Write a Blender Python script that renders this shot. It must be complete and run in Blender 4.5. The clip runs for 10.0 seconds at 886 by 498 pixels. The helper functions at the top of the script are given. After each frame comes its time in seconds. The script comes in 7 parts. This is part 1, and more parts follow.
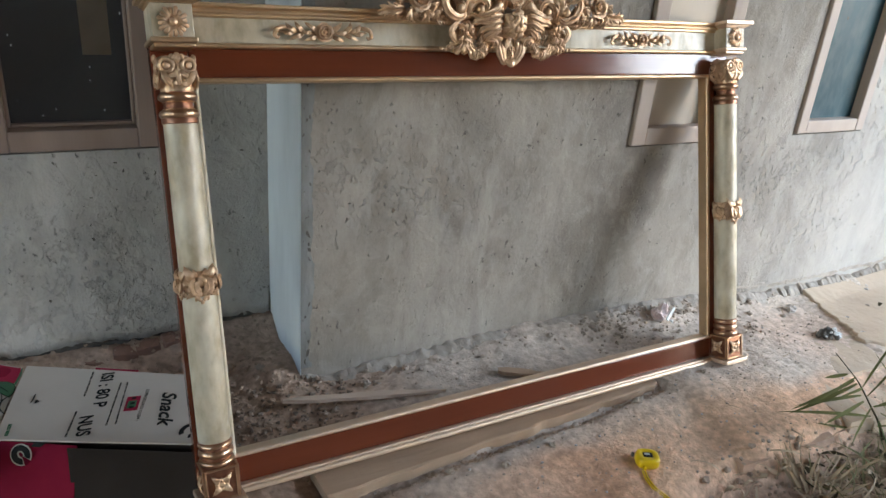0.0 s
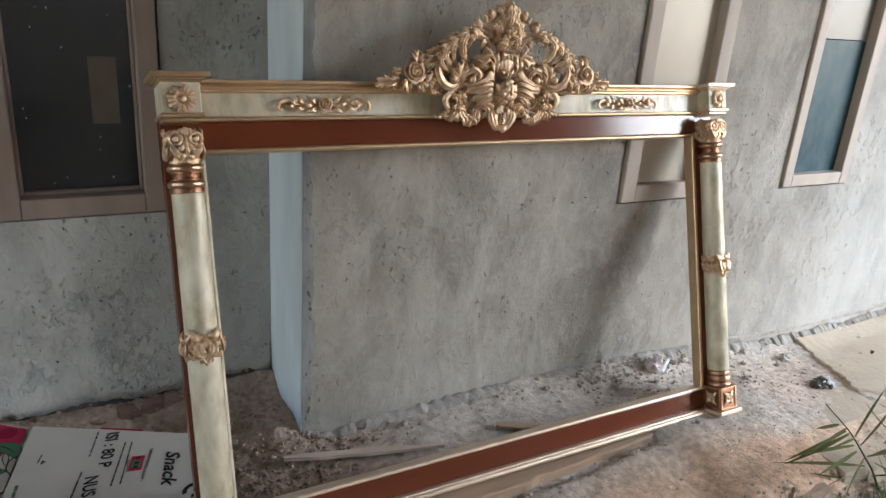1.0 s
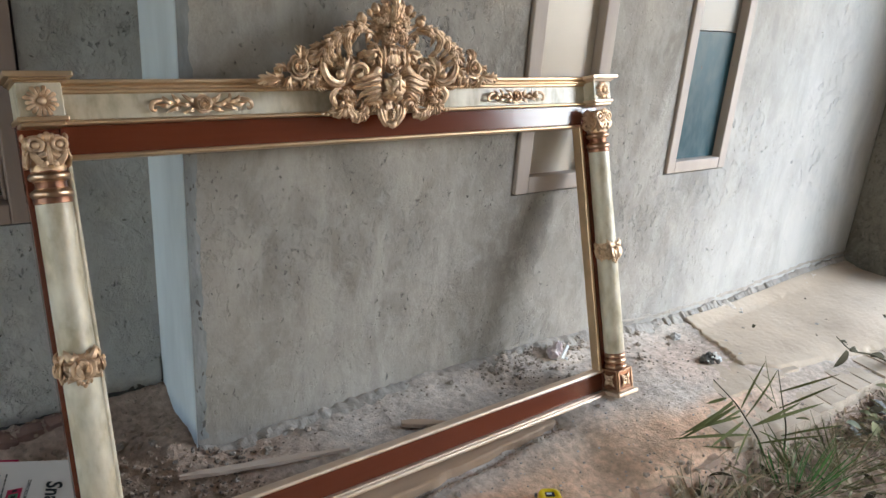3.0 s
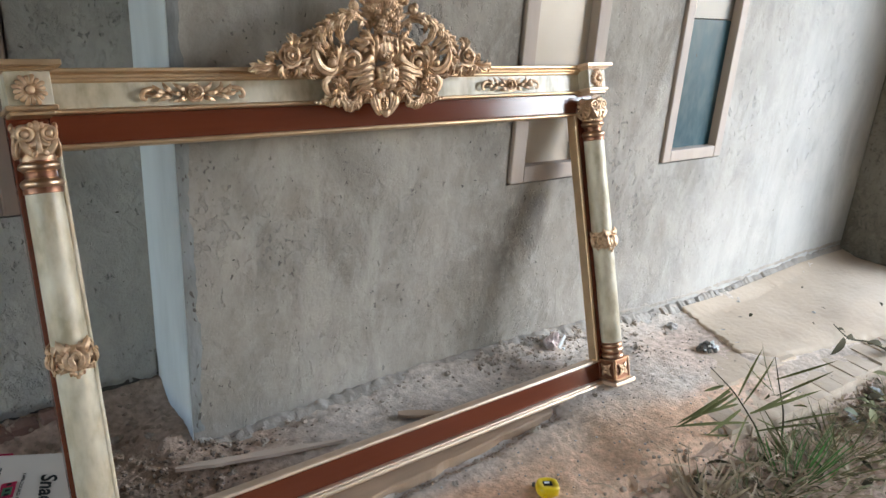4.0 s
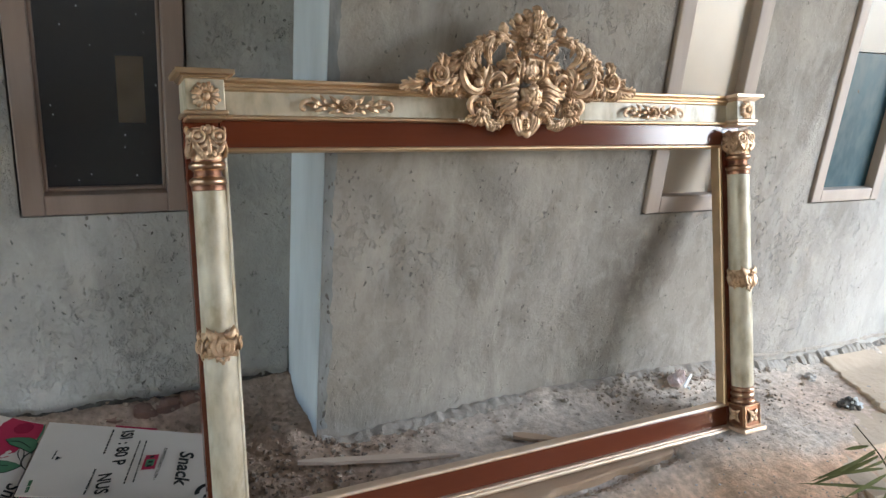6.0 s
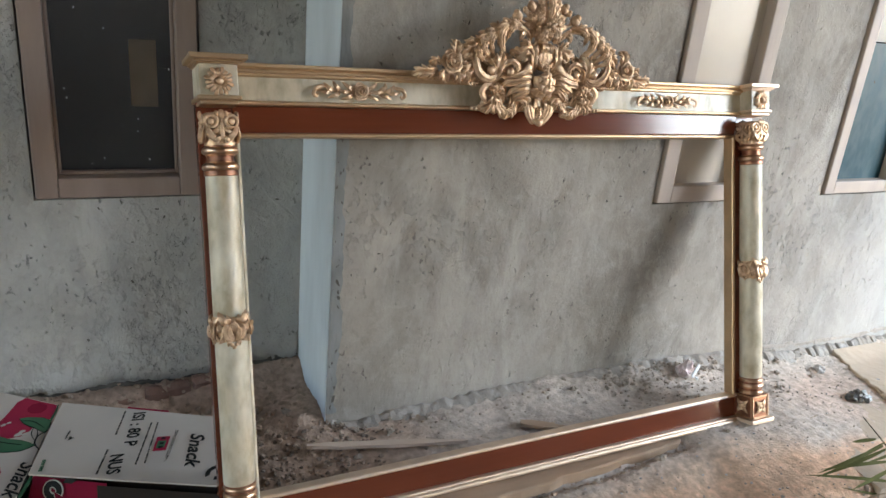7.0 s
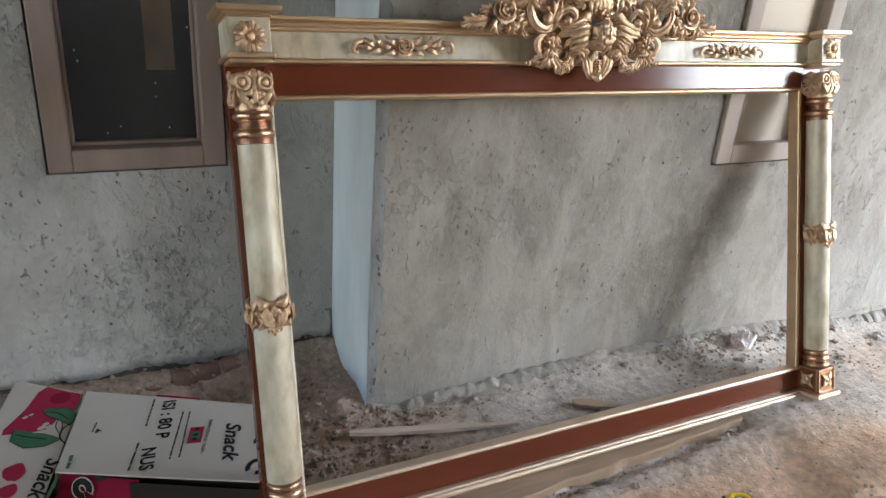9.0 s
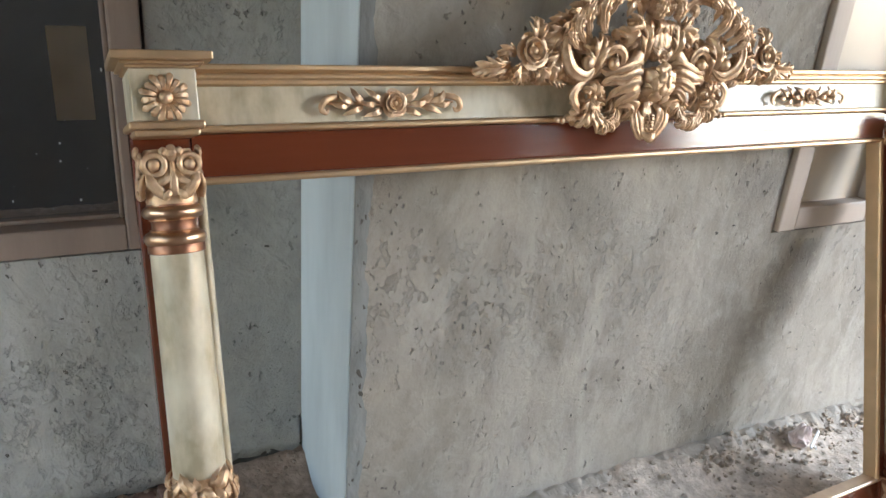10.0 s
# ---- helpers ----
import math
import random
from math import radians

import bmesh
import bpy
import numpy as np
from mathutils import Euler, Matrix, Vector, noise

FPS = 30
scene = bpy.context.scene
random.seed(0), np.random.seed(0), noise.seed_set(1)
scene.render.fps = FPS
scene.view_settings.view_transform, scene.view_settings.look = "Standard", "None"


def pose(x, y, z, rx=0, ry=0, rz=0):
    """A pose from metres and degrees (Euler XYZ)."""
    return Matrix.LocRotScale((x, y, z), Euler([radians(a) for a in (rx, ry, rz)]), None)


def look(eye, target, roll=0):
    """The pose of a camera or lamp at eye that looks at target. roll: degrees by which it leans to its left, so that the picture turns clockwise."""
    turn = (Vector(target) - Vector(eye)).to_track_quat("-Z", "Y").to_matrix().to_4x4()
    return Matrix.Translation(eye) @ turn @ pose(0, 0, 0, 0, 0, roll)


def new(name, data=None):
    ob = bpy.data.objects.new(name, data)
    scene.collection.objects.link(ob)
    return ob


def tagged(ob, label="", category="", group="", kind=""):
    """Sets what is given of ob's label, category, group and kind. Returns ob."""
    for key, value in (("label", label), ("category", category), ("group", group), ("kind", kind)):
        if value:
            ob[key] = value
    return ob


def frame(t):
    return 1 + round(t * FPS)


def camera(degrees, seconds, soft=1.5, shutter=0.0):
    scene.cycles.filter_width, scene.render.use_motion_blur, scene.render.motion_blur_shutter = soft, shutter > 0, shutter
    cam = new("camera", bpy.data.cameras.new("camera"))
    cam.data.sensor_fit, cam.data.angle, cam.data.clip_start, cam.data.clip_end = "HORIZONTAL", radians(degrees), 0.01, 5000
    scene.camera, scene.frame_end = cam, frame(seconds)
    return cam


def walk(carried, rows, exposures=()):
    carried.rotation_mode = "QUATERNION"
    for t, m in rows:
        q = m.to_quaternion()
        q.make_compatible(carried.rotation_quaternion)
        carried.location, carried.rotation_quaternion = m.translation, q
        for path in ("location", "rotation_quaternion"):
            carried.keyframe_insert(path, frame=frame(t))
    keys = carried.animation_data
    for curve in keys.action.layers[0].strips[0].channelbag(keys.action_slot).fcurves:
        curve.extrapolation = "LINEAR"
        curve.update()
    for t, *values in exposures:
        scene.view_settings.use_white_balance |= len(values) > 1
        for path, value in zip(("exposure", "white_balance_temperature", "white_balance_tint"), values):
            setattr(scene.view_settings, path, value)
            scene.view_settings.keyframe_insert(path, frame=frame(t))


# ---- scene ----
cam = camera(63.2, 10.0)
PATH = [
    (0, (-0.208, 0.098, 1.196), (0.674, 1.706, 0.398), 5.1),
    (0.5, (-0.218, 0.075, 1.225), (0.66, 1.716, 0.492), 4.4),
    (1, (-0.224, 0.054, 1.252), (0.671, 1.708, 0.572), 4.3),
    (1.5, (-0.218, 0.05, 1.258), (0.702, 1.697, 0.595), 4.2),
    (2, (-0.208, 0.061, 1.256), (0.773, 1.67, 0.585), 4.2),
    (2.5, (-0.197, 0.065, 1.256), (0.86, 1.626, 0.587), 4.3),
    (2.7, (-0.194, 0.066, 1.255), (0.897, 1.602, 0.585), 4.5),
    (3.8, (-0.177, 0.071, 1.244), (0.963, 1.565, 0.56), 4.1),
    (4, (-0.18, 0.065, 1.234), (0.942, 1.571, 0.547), 3.9),
    (4.5, (-0.192, 0.066, 1.231), (0.791, 1.659, 0.528), 3.7),
    (5, (-0.203, 0.073, 1.227), (0.676, 1.716, 0.5), 4.1),
    (5.5, (-0.21, 0.069, 1.233), (0.649, 1.746, 0.563), 5.1),
    (5.7, (-0.216, 0.068, 1.228), (0.64, 1.755, 0.579), 5.0),
    (6.8, (-0.217, 0.056, 1.223), (0.605, 1.751, 0.551), 5.4),
    (7, (-0.222, 0.066, 1.229), (0.601, 1.753, 0.541), 5.6),
    (7.5, (-0.222, 0.07, 1.227), (0.588, 1.759, 0.528), 5.6),
    (8, (-0.232, 0.093, 1.225), (0.595, 1.774, 0.525), 5.7),
    (8.5, (-0.259, 0.135, 1.217), (0.607, 1.782, 0.486), 5.5),
    (8.8, (-0.27, 0.195, 1.182), (0.577, 1.828, 0.399), 5.0),
    (9, (-0.252, 0.249, 1.182), (0.546, 1.907, 0.399), 4.4),
    (9.2, (-0.213, 0.368, 1.172), (0.589, 2.037, 0.417), 3.9),
    (9.3, (-0.180, 0.405, 1.180), (0.610, 2.083, 0.431), 3.9),
    (9.5, (-0.144, 0.492, 1.181), (0.664, 2.174, 0.462), 4.2),
    (9.7, (-0.111, 0.541, 1.183), (0.672, 2.227, 0.444), 4.2),
    (10, (-0.093, 0.698, 1.182), (0.755, 2.347, 0.433), 4.5),
]
EXPOSURES = [(0.0, 2.44, 7080, 16), (1.0, 2.48, 7080, 16), (2.5, 2.48, 7080, 16), (4.0, 2.58, 7080, 16), (4.5, 2.40, 7080, 16), (5.0, 2.38, 7080, 16), (5.5, 2.52, 7080, 16), (7.5, 2.63, 7080, 16), (9.0, 2.68, 7080, 16), (10.0, 2.92, 7080, 16)]
walk(cam, [(t, look(eye, target, roll)) for t, eye, target, roll in PATH], EXPOSURES)

# ---------------------------------------------------------------- light
world = bpy.data.worlds.new("sky")
scene.world = world
world.use_nodes = True
wn = world.node_tree
sky = wn.nodes.new("ShaderNodeTexSky")
sky.sky_type, sky.sun_disc = "NISHITA", False
sky.sun_elevation, sky.sun_rotation = radians(22), radians(132)
sky.air_density, sky.dust_density, sky.ozone_density = 1.0, 0.25, 1.0
wn.links.new(sky.outputs[0], wn.nodes["Background"].inputs[0])
wn.nodes["Background"].inputs[1].default_value = 0.15
# Wide bluish sun lamp, standing in for bright open sky at the right
sky_lamp_data = bpy.data.lights.new("sky_lamp", "SUN")
sky_lamp_data.energy, sky_lamp_data.angle, sky_lamp_data.color = 0.95, radians(42), (0.69, 1.0, 1.33)
sky_lamp = new("sky_lamp", sky_lamp_data)
sky_lamp.matrix_world = look((1.4 + 1.09 * 7, 1.8 - 1.0 * 7, 0.60 * 7), (1.4, 1.8, 0.0))

# ---------------------------------------------------------------- materials


def material(name, color, rough=0.6, metal=0.0, second=None, scale=8.0, amount=0.5, bump=0.0, bump_scale=60.0,
             third=None, scale3=2.0, amount3=0.4, coat=0.0, stretch=(1, 1, 1), spec=0.5, rough2=None, distance=0.01):
    """A principled material whose colour wanders at two scales, with fine relief."""
    m = bpy.data.materials.new(name)
    m.use_nodes = True
    nt = m.node_tree
    b = nt.nodes["Principled BSDF"]
    b.inputs["Roughness"].default_value = rough
    b.inputs["Metallic"].default_value = metal
    b.inputs["Coat Weight"].default_value = coat
    b.inputs["Coat Roughness"].default_value = 0.08
    b.inputs["Coat IOR"].default_value = 1.6
    b.inputs["Specular IOR Level"].default_value = spec
    tc = nt.nodes.new("ShaderNodeTexCoord")
    mp = nt.nodes.new("ShaderNodeMapping")
    mp.inputs["Scale"].default_value = stretch
    nt.links.new(tc.outputs["Object"], mp.inputs[0])

    def wander(sc, detail, lo, hi):
        n = nt.nodes.new("ShaderNodeTexNoise")
        n.inputs["Scale"].default_value, n.inputs["Detail"].default_value = sc, detail
        nt.links.new(mp.outputs[0], n.inputs["Vector"])
        r = nt.nodes.new("ShaderNodeMapRange")
        r.inputs[1].default_value, r.inputs[2].default_value = lo, hi
        nt.links.new(n.outputs[0], r.inputs[0])
        return r.outputs[0]

    def mix(a, c, f, amt):
        x = nt.nodes.new("ShaderNodeMix")
        x.data_type = "RGBA"
        mul = nt.nodes.new("ShaderNodeMath")
        mul.operation = "MULTIPLY"
        mul.inputs[1].default_value = amt
        nt.links.new(f, mul.inputs[0])
        nt.links.new(mul.outputs[0], x.inputs[0])
        for k, v in ((6, a), (7, c)):
            if isinstance(v, tuple):
                x.inputs[k].default_value = (*v, 1)
            else:
                nt.links.new(v, x.inputs[k])
        return x.outputs[2]
    out = color
    if second:
        f = wander(scale, 6, 0.35, 0.68)
        out = mix(out, second, f, amount)
        if rough2 is not None:
            r = nt.nodes.new("ShaderNodeMapRange")
            r.inputs[3].default_value, r.inputs[4].default_value = rough, rough2
            nt.links.new(f, r.inputs[0])
            nt.links.new(r.outputs[0], b.inputs["Roughness"])
    if third:
        out = mix(out, third, wander(scale3, 4, 0.42, 0.66), amount3)
    if isinstance(out, tuple):
        b.inputs["Base Color"].default_value = (*out, 1)
    else:
        nt.links.new(out, b.inputs["Base Color"])
    if bump:
        n = nt.nodes.new("ShaderNodeTexNoise")
        n.inputs["Scale"].default_value, n.inputs["Detail"].default_value = bump_scale, 7
        nt.links.new(mp.outputs[0], n.inputs["Vector"])
        bp = nt.nodes.new("ShaderNodeBump")
        bp.inputs["Strength"].default_value, bp.inputs["Distance"].default_value = bump, distance
        nt.links.new(n.outputs[0], bp.inputs["Height"])
        nt.links.new(bp.outputs[0], b.inputs["Normal"])
    return m


def plaster(name, base, dark, light, pits=0.5, rough=1.0, mottle=0.65, grit=0.10, skim=None, relief=0.018, lumps=0.05, spots=0.5):
    """Rough cement render: trowel drags, blotches, patches of coarse grain, small pits."""
    m = material(name, base, 0.92, spec=0.2)
    nt = m.node_tree
    b = nt.nodes["Principled BSDF"]
    tc = nt.nodes.new("ShaderNodeTexCoord")

    def tex(sc, detail=8, stretch=(1, 1, 1), rot=0.0, warp=0.0, gain=0.5):
        mp = nt.nodes.new("ShaderNodeMapping")
        mp.inputs["Scale"].default_value, mp.inputs["Rotation"].default_value = stretch, (0, rot, 0)
        nt.links.new(tc.outputs["Object"], mp.inputs[0])
        n = nt.nodes.new("ShaderNodeTexNoise")
        n.inputs["Scale"].default_value, n.inputs["Detail"].default_value = sc, detail
        n.inputs["Distortion"].default_value, n.inputs["Roughness"].default_value = warp, gain
        nt.links.new(mp.outputs[0], n.inputs["Vector"])
        return n.outputs[0]

    def step(v, lo, hi, to0=0.0, to1=1.0):
        r = nt.nodes.new("ShaderNodeMapRange")
        for k, x in ((1, lo), (2, hi), (3, to0), (4, to1)):
            r.inputs[k].default_value = x
        nt.links.new(v, r.inputs[0])
        return r.outputs[0]

    def calc(op, a, c):
        x = nt.nodes.new("ShaderNodeMath")
        x.operation = op
        for k, v in ((0, a), (1, c)):
            if isinstance(v, (int, float)):
                x.inputs[k].default_value = v
            else:
                nt.links.new(v, x.inputs[k])
        return x.outputs[0]

    def mix(a, c, f):
        x = nt.nodes.new("ShaderNodeMix")
        x.data_type = "RGBA"
        nt.links.new(f, x.inputs[0])
        for k, v in ((6, a), (7, c)):
            if isinstance(v, tuple):
                x.inputs[k].default_value = (*v, 1)
            else:
                nt.links.new(v, x.inputs[k])
        return x.outputs[2]
    blotch = tex(3.2, 7, (1, 1, 0.8), 0.5, 0.6, 0.62)
    cloud = tex(9.0, 8, (1, 1, 0.6), 0.6, 0.8, 0.65)
    drag = calc("ADD", calc("MULTIPLY", tex(4.0, 5, (1.0, 1, 0.7), 0.6, 0.5, 0.55), 0.8), calc("MULTIPLY", step(tex(7.0, 6, (1.0, 1, 0.6), 0.5, 0.9, 0.55), 0.46, 0.56), 0.10))
    fine = tex(150, 4)
    coarse = calc("MULTIPLY", tex(48, 6, gain=0.7), step(tex(2.6, 4, rot=0.3), 0.48, 0.66))
    pit = calc("MULTIPLY", step(tex(62, 3, (1.2, 1, 0.8), 0.5), 0.66, 0.70), step(tex(5.0, 4), 0.46, 0.60))
    gouge = calc("MULTIPLY", step(tex(20, 8, (1.5, 1, 0.8), 0.4, 0.5, 0.7), 0.67, 0.71), step(tex(3.5, 3), 0.45, 0.6))
    colour = mix(base, dark, step(blotch, 0.42, 0.64, 0.0, 0.95))
    colour = mix(colour, light, step(cloud, 0.49, 0.62, 0.0, 0.45))
    colour = mix(colour, dark, step(tex(11, 10, (1.4, 1, 0.8), 0.7, 1.0, 0.7), 0.56, 0.62, 0.0, 0.60 * mottle))
    colour = mix(colour, dark, step(tex(70, 5), 0.52, 0.72, 0.0, 0.28))
    smear = calc("MULTIPLY", step(tex(3.8, 6, (1.6, 1, 0.5), -0.6, 0.9, 0.58), 0.48, 0.62), step(tex(1.7, 3, rot=0.4), 0.40, 0.62))
    colour = mix(colour, light, calc("MULTIPLY", smear, 0.75))
    scuff = calc("MULTIPLY", step(tex(26, 9, (1.2, 1, 0.8), 0.5, 0.2, 0.68), 0.55, 0.60), step(tex(2.2, 4, rot=0.9), 0.44, 0.62))
    colour = mix(colour, tuple(0.8 * k for k in dark), calc("MULTIPLY", scuff, 0.42 * mottle))
    colour = mix(colour, light, calc("MULTIPLY", step(tex(16, 8, (0.8, 1, 1.0), 0.9, 1.2, 0.6), 0.57, 0.62), 0.55 * mottle))
    # Pits and gouges coloured dark: the shade inside them is painted
    colour = mix(colour, tuple(0.45 * k for k in dark), calc("MULTIPLY", calc("MAXIMUM", pit, gouge), spots))
    # Dark specks in place of the shading of the gritty relief
    colour = mix(colour, tuple(0.62 * k for k in dark), calc("MULTIPLY", step(tex(34, 9, (1.1, 1, 0.9), 0.5, 0.4, 0.72), 0.54, 0.66), 0.75 * grit))
    over = None
    # Paler, smoother far end; the stronger light there is put into its colour
    if skim:
        xyz = nt.nodes.new("ShaderNodeSeparateXYZ")
        nt.links.new(tc.outputs["Object"], xyz.inputs[0])
        edge = calc("ADD", xyz.outputs[0], calc("MULTIPLY", calc("SUBTRACT", tex(2.2, 6, (1.5, 1, 0.6), 0.4, 0.8, 0.6), 0.5), 1.6))
        over = step(edge, skim[0], skim[1])
        white = mix(skim[2], tuple(0.80 * k for k in skim[2]), step(tex(4.5, 7, (1.5, 1, 0.5), 0.4, 0.8, 0.6), 0.45, 0.68))
        colour = mix(colour, white, calc("MULTIPLY", over, 0.70))
    nt.links.new(colour, b.inputs["Base Color"])
    h = calc("ADD", calc("MULTIPLY", drag, 0.55 * rough), calc("MULTIPLY", fine, 0.05))
    h = calc("ADD", h, calc("MULTIPLY", coarse, 0.30 * rough))
    h = calc("ADD", h, calc("MULTIPLY", tex(30, 9, (1.1, 1, 0.9), 0.5, 0.4, 0.72), grit))
    lump_at = calc("MULTIPLY", step(tex(24, 3, (1.1, 1, 0.9), 0.3, 0.2, 0.5), 0.50, 0.72), step(tex(3.0, 4, rot=0.7), 0.40, 0.62))
    h = calc("ADD", h, calc("MULTIPLY", lump_at, lumps))
    if over:
        h = calc("MULTIPLY", h, calc("SUBTRACT", 1.0, calc("MULTIPLY", over, 0.35)))
    h = calc("SUBTRACT", calc("SUBTRACT", h, calc("MULTIPLY", scuff, 0.12)), calc("MULTIPLY", pit, pits))
    h = calc("SUBTRACT", h, calc("MULTIPLY", gouge, pits))
    bp = nt.nodes.new("ShaderNodeBump")
    bp.inputs["Strength"].default_value, bp.inputs["Distance"].default_value = 1.0, relief
    nt.links.new(h, bp.inputs["Height"])
    nt.links.new(bp.outputs[0], b.inputs["Normal"])
    return m


CEMENT = plaster("cement_render", (0.340, 0.300, 0.258), (0.228, 0.200, 0.170), (0.430, 0.388, 0.336), mottle=0.42, skim=(2.0, 3.3, (0.51, 0.495, 0.455)))
# Rough end wall cement, darkened so its colour carries the shade
CEMENT_END_SHADED = plaster("cement_render_end_shaded", (0.17, 0.145, 0.115), (0.10, 0.085, 0.068), (0.23, 0.20, 0.165), 0.7, 2.0, 0.65, 0.9)
DARKWALL = material("unseen_wall_brown", (0.30, 0.225, 0.165), 0.9, second=(0.22, 0.165, 0.12), scale=4, amount=0.6, bump=0.3, bump_scale=20)
# Recess cement, lightened so its colour makes up for light missing there
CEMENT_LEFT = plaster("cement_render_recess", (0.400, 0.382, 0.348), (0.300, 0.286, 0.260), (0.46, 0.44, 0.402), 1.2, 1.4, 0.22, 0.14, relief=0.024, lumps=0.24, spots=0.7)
# Pale blue skim, lightened to paint in sky light from the left
SKIM = material("skim_coat", (0.56, 0.605, 0.62), 0.8, second=(0.40, 0.44, 0.455), scale=9, amount=0.7, third=(0.64, 0.69, 0.70), scale3=5, amount3=0.6, bump=0.3, bump_scale=18, stretch=(1, 1, 0.3))
SMEAR = material("skim_smear", (0.235, 0.235, 0.225), 0.9, second=(0.16, 0.158, 0.15), scale=24, amount=0.8, third=(0.30, 0.31, 0.305), scale3=9, amount3=0.5, bump=0.5, bump_scale=50, stretch=(1, 1, 0.5))
GOLD = material("antique_gold", (0.75, 0.525, 0.345), 0.47, 0.80, second=(0.44, 0.26, 0.145), scale=55, amount=0.75, bump=0.6, bump_scale=110, rough2=0.58, distance=0.003)
GOLD_BRIGHT = material("gold_moulding", (0.67, 0.465, 0.285), 0.44, 0.85, second=(0.50, 0.34, 0.205), scale=16, amount=0.6, bump=0.1, bump_scale=60, rough2=0.42, distance=0.003)
GOLD_PALE = material("pale_gold_moulding", (0.80, 0.61, 0.45), 0.42, 0.6, second=(0.60, 0.41, 0.28), scale=20, amount=0.5, bump=0.1, bump_scale=60, rough2=0.5, distance=0.003)
BRONZE = material("bronze_ring", (0.68, 0.46, 0.31), 0.28, 1.0, second=(0.34, 0.17, 0.09), scale=26, amount=0.6, bump=0.15, bump_scale=90, rough2=0.4, distance=0.003)
COPPER = material("worn_copper", (0.36, 0.17, 0.10), 0.36, 0.8, second=(0.16, 0.06, 0.035), scale=30, amount=0.8, bump=0.15, bump_scale=90, rough2=0.45, distance=0.003)
CREAM = material("cream_lacquer", (0.60, 0.505, 0.365), 0.46, 0.08, second=(0.36, 0.295, 0.19), scale=38, amount=0.9, third=(0.72, 0.65, 0.52), scale3=20, amount3=0.8,
                 bump=0.10, bump_scale=40, coat=0.12, rough2=0.55, distance=0.003, stretch=(1, 1, 0.5))
RED = material("mahogany_lacquer", (0.155, 0.036, 0.016), 0.15, second=(0.10, 0.022, 0.010), scale=22, amount=0.6, bump=0.22, bump_scale=70, spec=0.2, coat=0.52, stretch=(0.08, 1, 1), distance=0.003)
rb = RED.node_tree.nodes["Principled BSDF"]
rb.inputs["Coat IOR"].default_value, rb.inputs["Coat Roughness"].default_value = 1.45, 0.14
RED.node_tree.links.new(rb.inputs["Normal"].links[0].from_socket, rb.inputs["Coat Normal"])
WOOD_L = material("brown_window_wood", (0.285, 0.205, 0.165), 0.6, second=(0.20, 0.14, 0.11), scale=14, amount=0.7, bump=0.25, bump_scale=60, stretch=(1, 1, 0.15), distance=0.004)
WOOD_P = material("pale_primed_wood", (0.43, 0.345, 0.285), 0.6, second=(0.35, 0.275, 0.225), scale=12, amount=0.6, bump=0.2, bump_scale=60, stretch=(1, 1, 0.15), distance=0.004)
PLANK = material("raw_plank", (0.46, 0.295, 0.185), 0.85, second=(0.30, 0.19, 0.12), scale=14, amount=0.8, third=(0.38, 0.29, 0.21), scale3=5, amount3=0.5, bump=0.4, bump_scale=50, stretch=(0.15, 1, 1))
STICKW = material("weathered_stick", (0.56, 0.43, 0.33), 0.85, second=(0.44, 0.33, 0.245), scale=14, amount=0.6, bump=0.4, bump_scale=60, stretch=(0.2, 1, 1))
CARD = material("white_card", (0.57, 0.495, 0.42), 0.6, second=(0.48, 0.41, 0.345), scale=6, amount=0.5, bump=0.08, bump_scale=25)
# Brown card taken near black: the shade below the flaps is in the colour
CARD_IN = material("shaded_brown_card", (0.045, 0.035, 0.029), 0.9, spec=0.05, second=(0.030, 0.023, 0.019), scale=6, amount=0.5, bump=0.1, bump_scale=40)
PINK = material("pink_print", (0.38, 0.022, 0.055), 0.7, spec=0.15, second=(0.30, 0.016, 0.05), scale=8, amount=0.5)
# Darker pink: print colour of the dot, painted shade on the front flap
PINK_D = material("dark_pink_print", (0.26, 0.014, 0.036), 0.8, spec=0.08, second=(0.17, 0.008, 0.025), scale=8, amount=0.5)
GREEN_P = material("green_print", (0.02, 0.12, 0.05), 0.5, second=(0.015, 0.085, 0.035), scale=20, amount=0.5)
INK = material("black_ink", (0.018, 0.017, 0.016), 0.8, spec=0.1, second=(0.05, 0.05, 0.045), scale=30, amount=0.5)
YELLOW = material("yellow_plastic", (0.82, 0.54, 0.012), 0.35, second=(0.70, 0.43, 0.01), scale=30, amount=0.4, bump=0.05, bump_scale=90)
STONE = material("grey_stone", (0.42, 0.345, 0.28), 0.9, spec=0.15, second=(0.33, 0.265, 0.21), scale=25, amount=0.7, bump=0.5, bump_scale=70)
MORTAR = material("mortar", (0.37, 0.322, 0.272), 0.95, spec=0.1, second=(0.26, 0.222, 0.185), scale=22, amount=0.8, third=(0.44, 0.39, 0.335), scale3=8, amount3=0.6, bump=0.6, bump_scale=60)
SOILSTONE = material("brown_clod", (0.42, 0.305, 0.225), 0.95, second=(0.33, 0.235, 0.17), scale=25, amount=0.7, bump=0.5, bump_scale=70)
SLABSTONE = material("pale_crumb", (0.37, 0.31, 0.255), 0.95, second=(0.28, 0.23, 0.18), scale=25, amount=0.7, bump=0.5, bump_scale=70)
# Near-black tone that paints the shade inside holes in the render
HOLE_SHADE = material("hole_shade", (0.11, 0.098, 0.082), 0.95, second=(0.05, 0.043, 0.035), scale=40, amount=0.7)
SOILDARK = material("damp_clod", (0.27, 0.20, 0.152), 0.95, second=(0.18, 0.13, 0.097), scale=25, amount=0.7, bump=0.5, bump_scale=70)
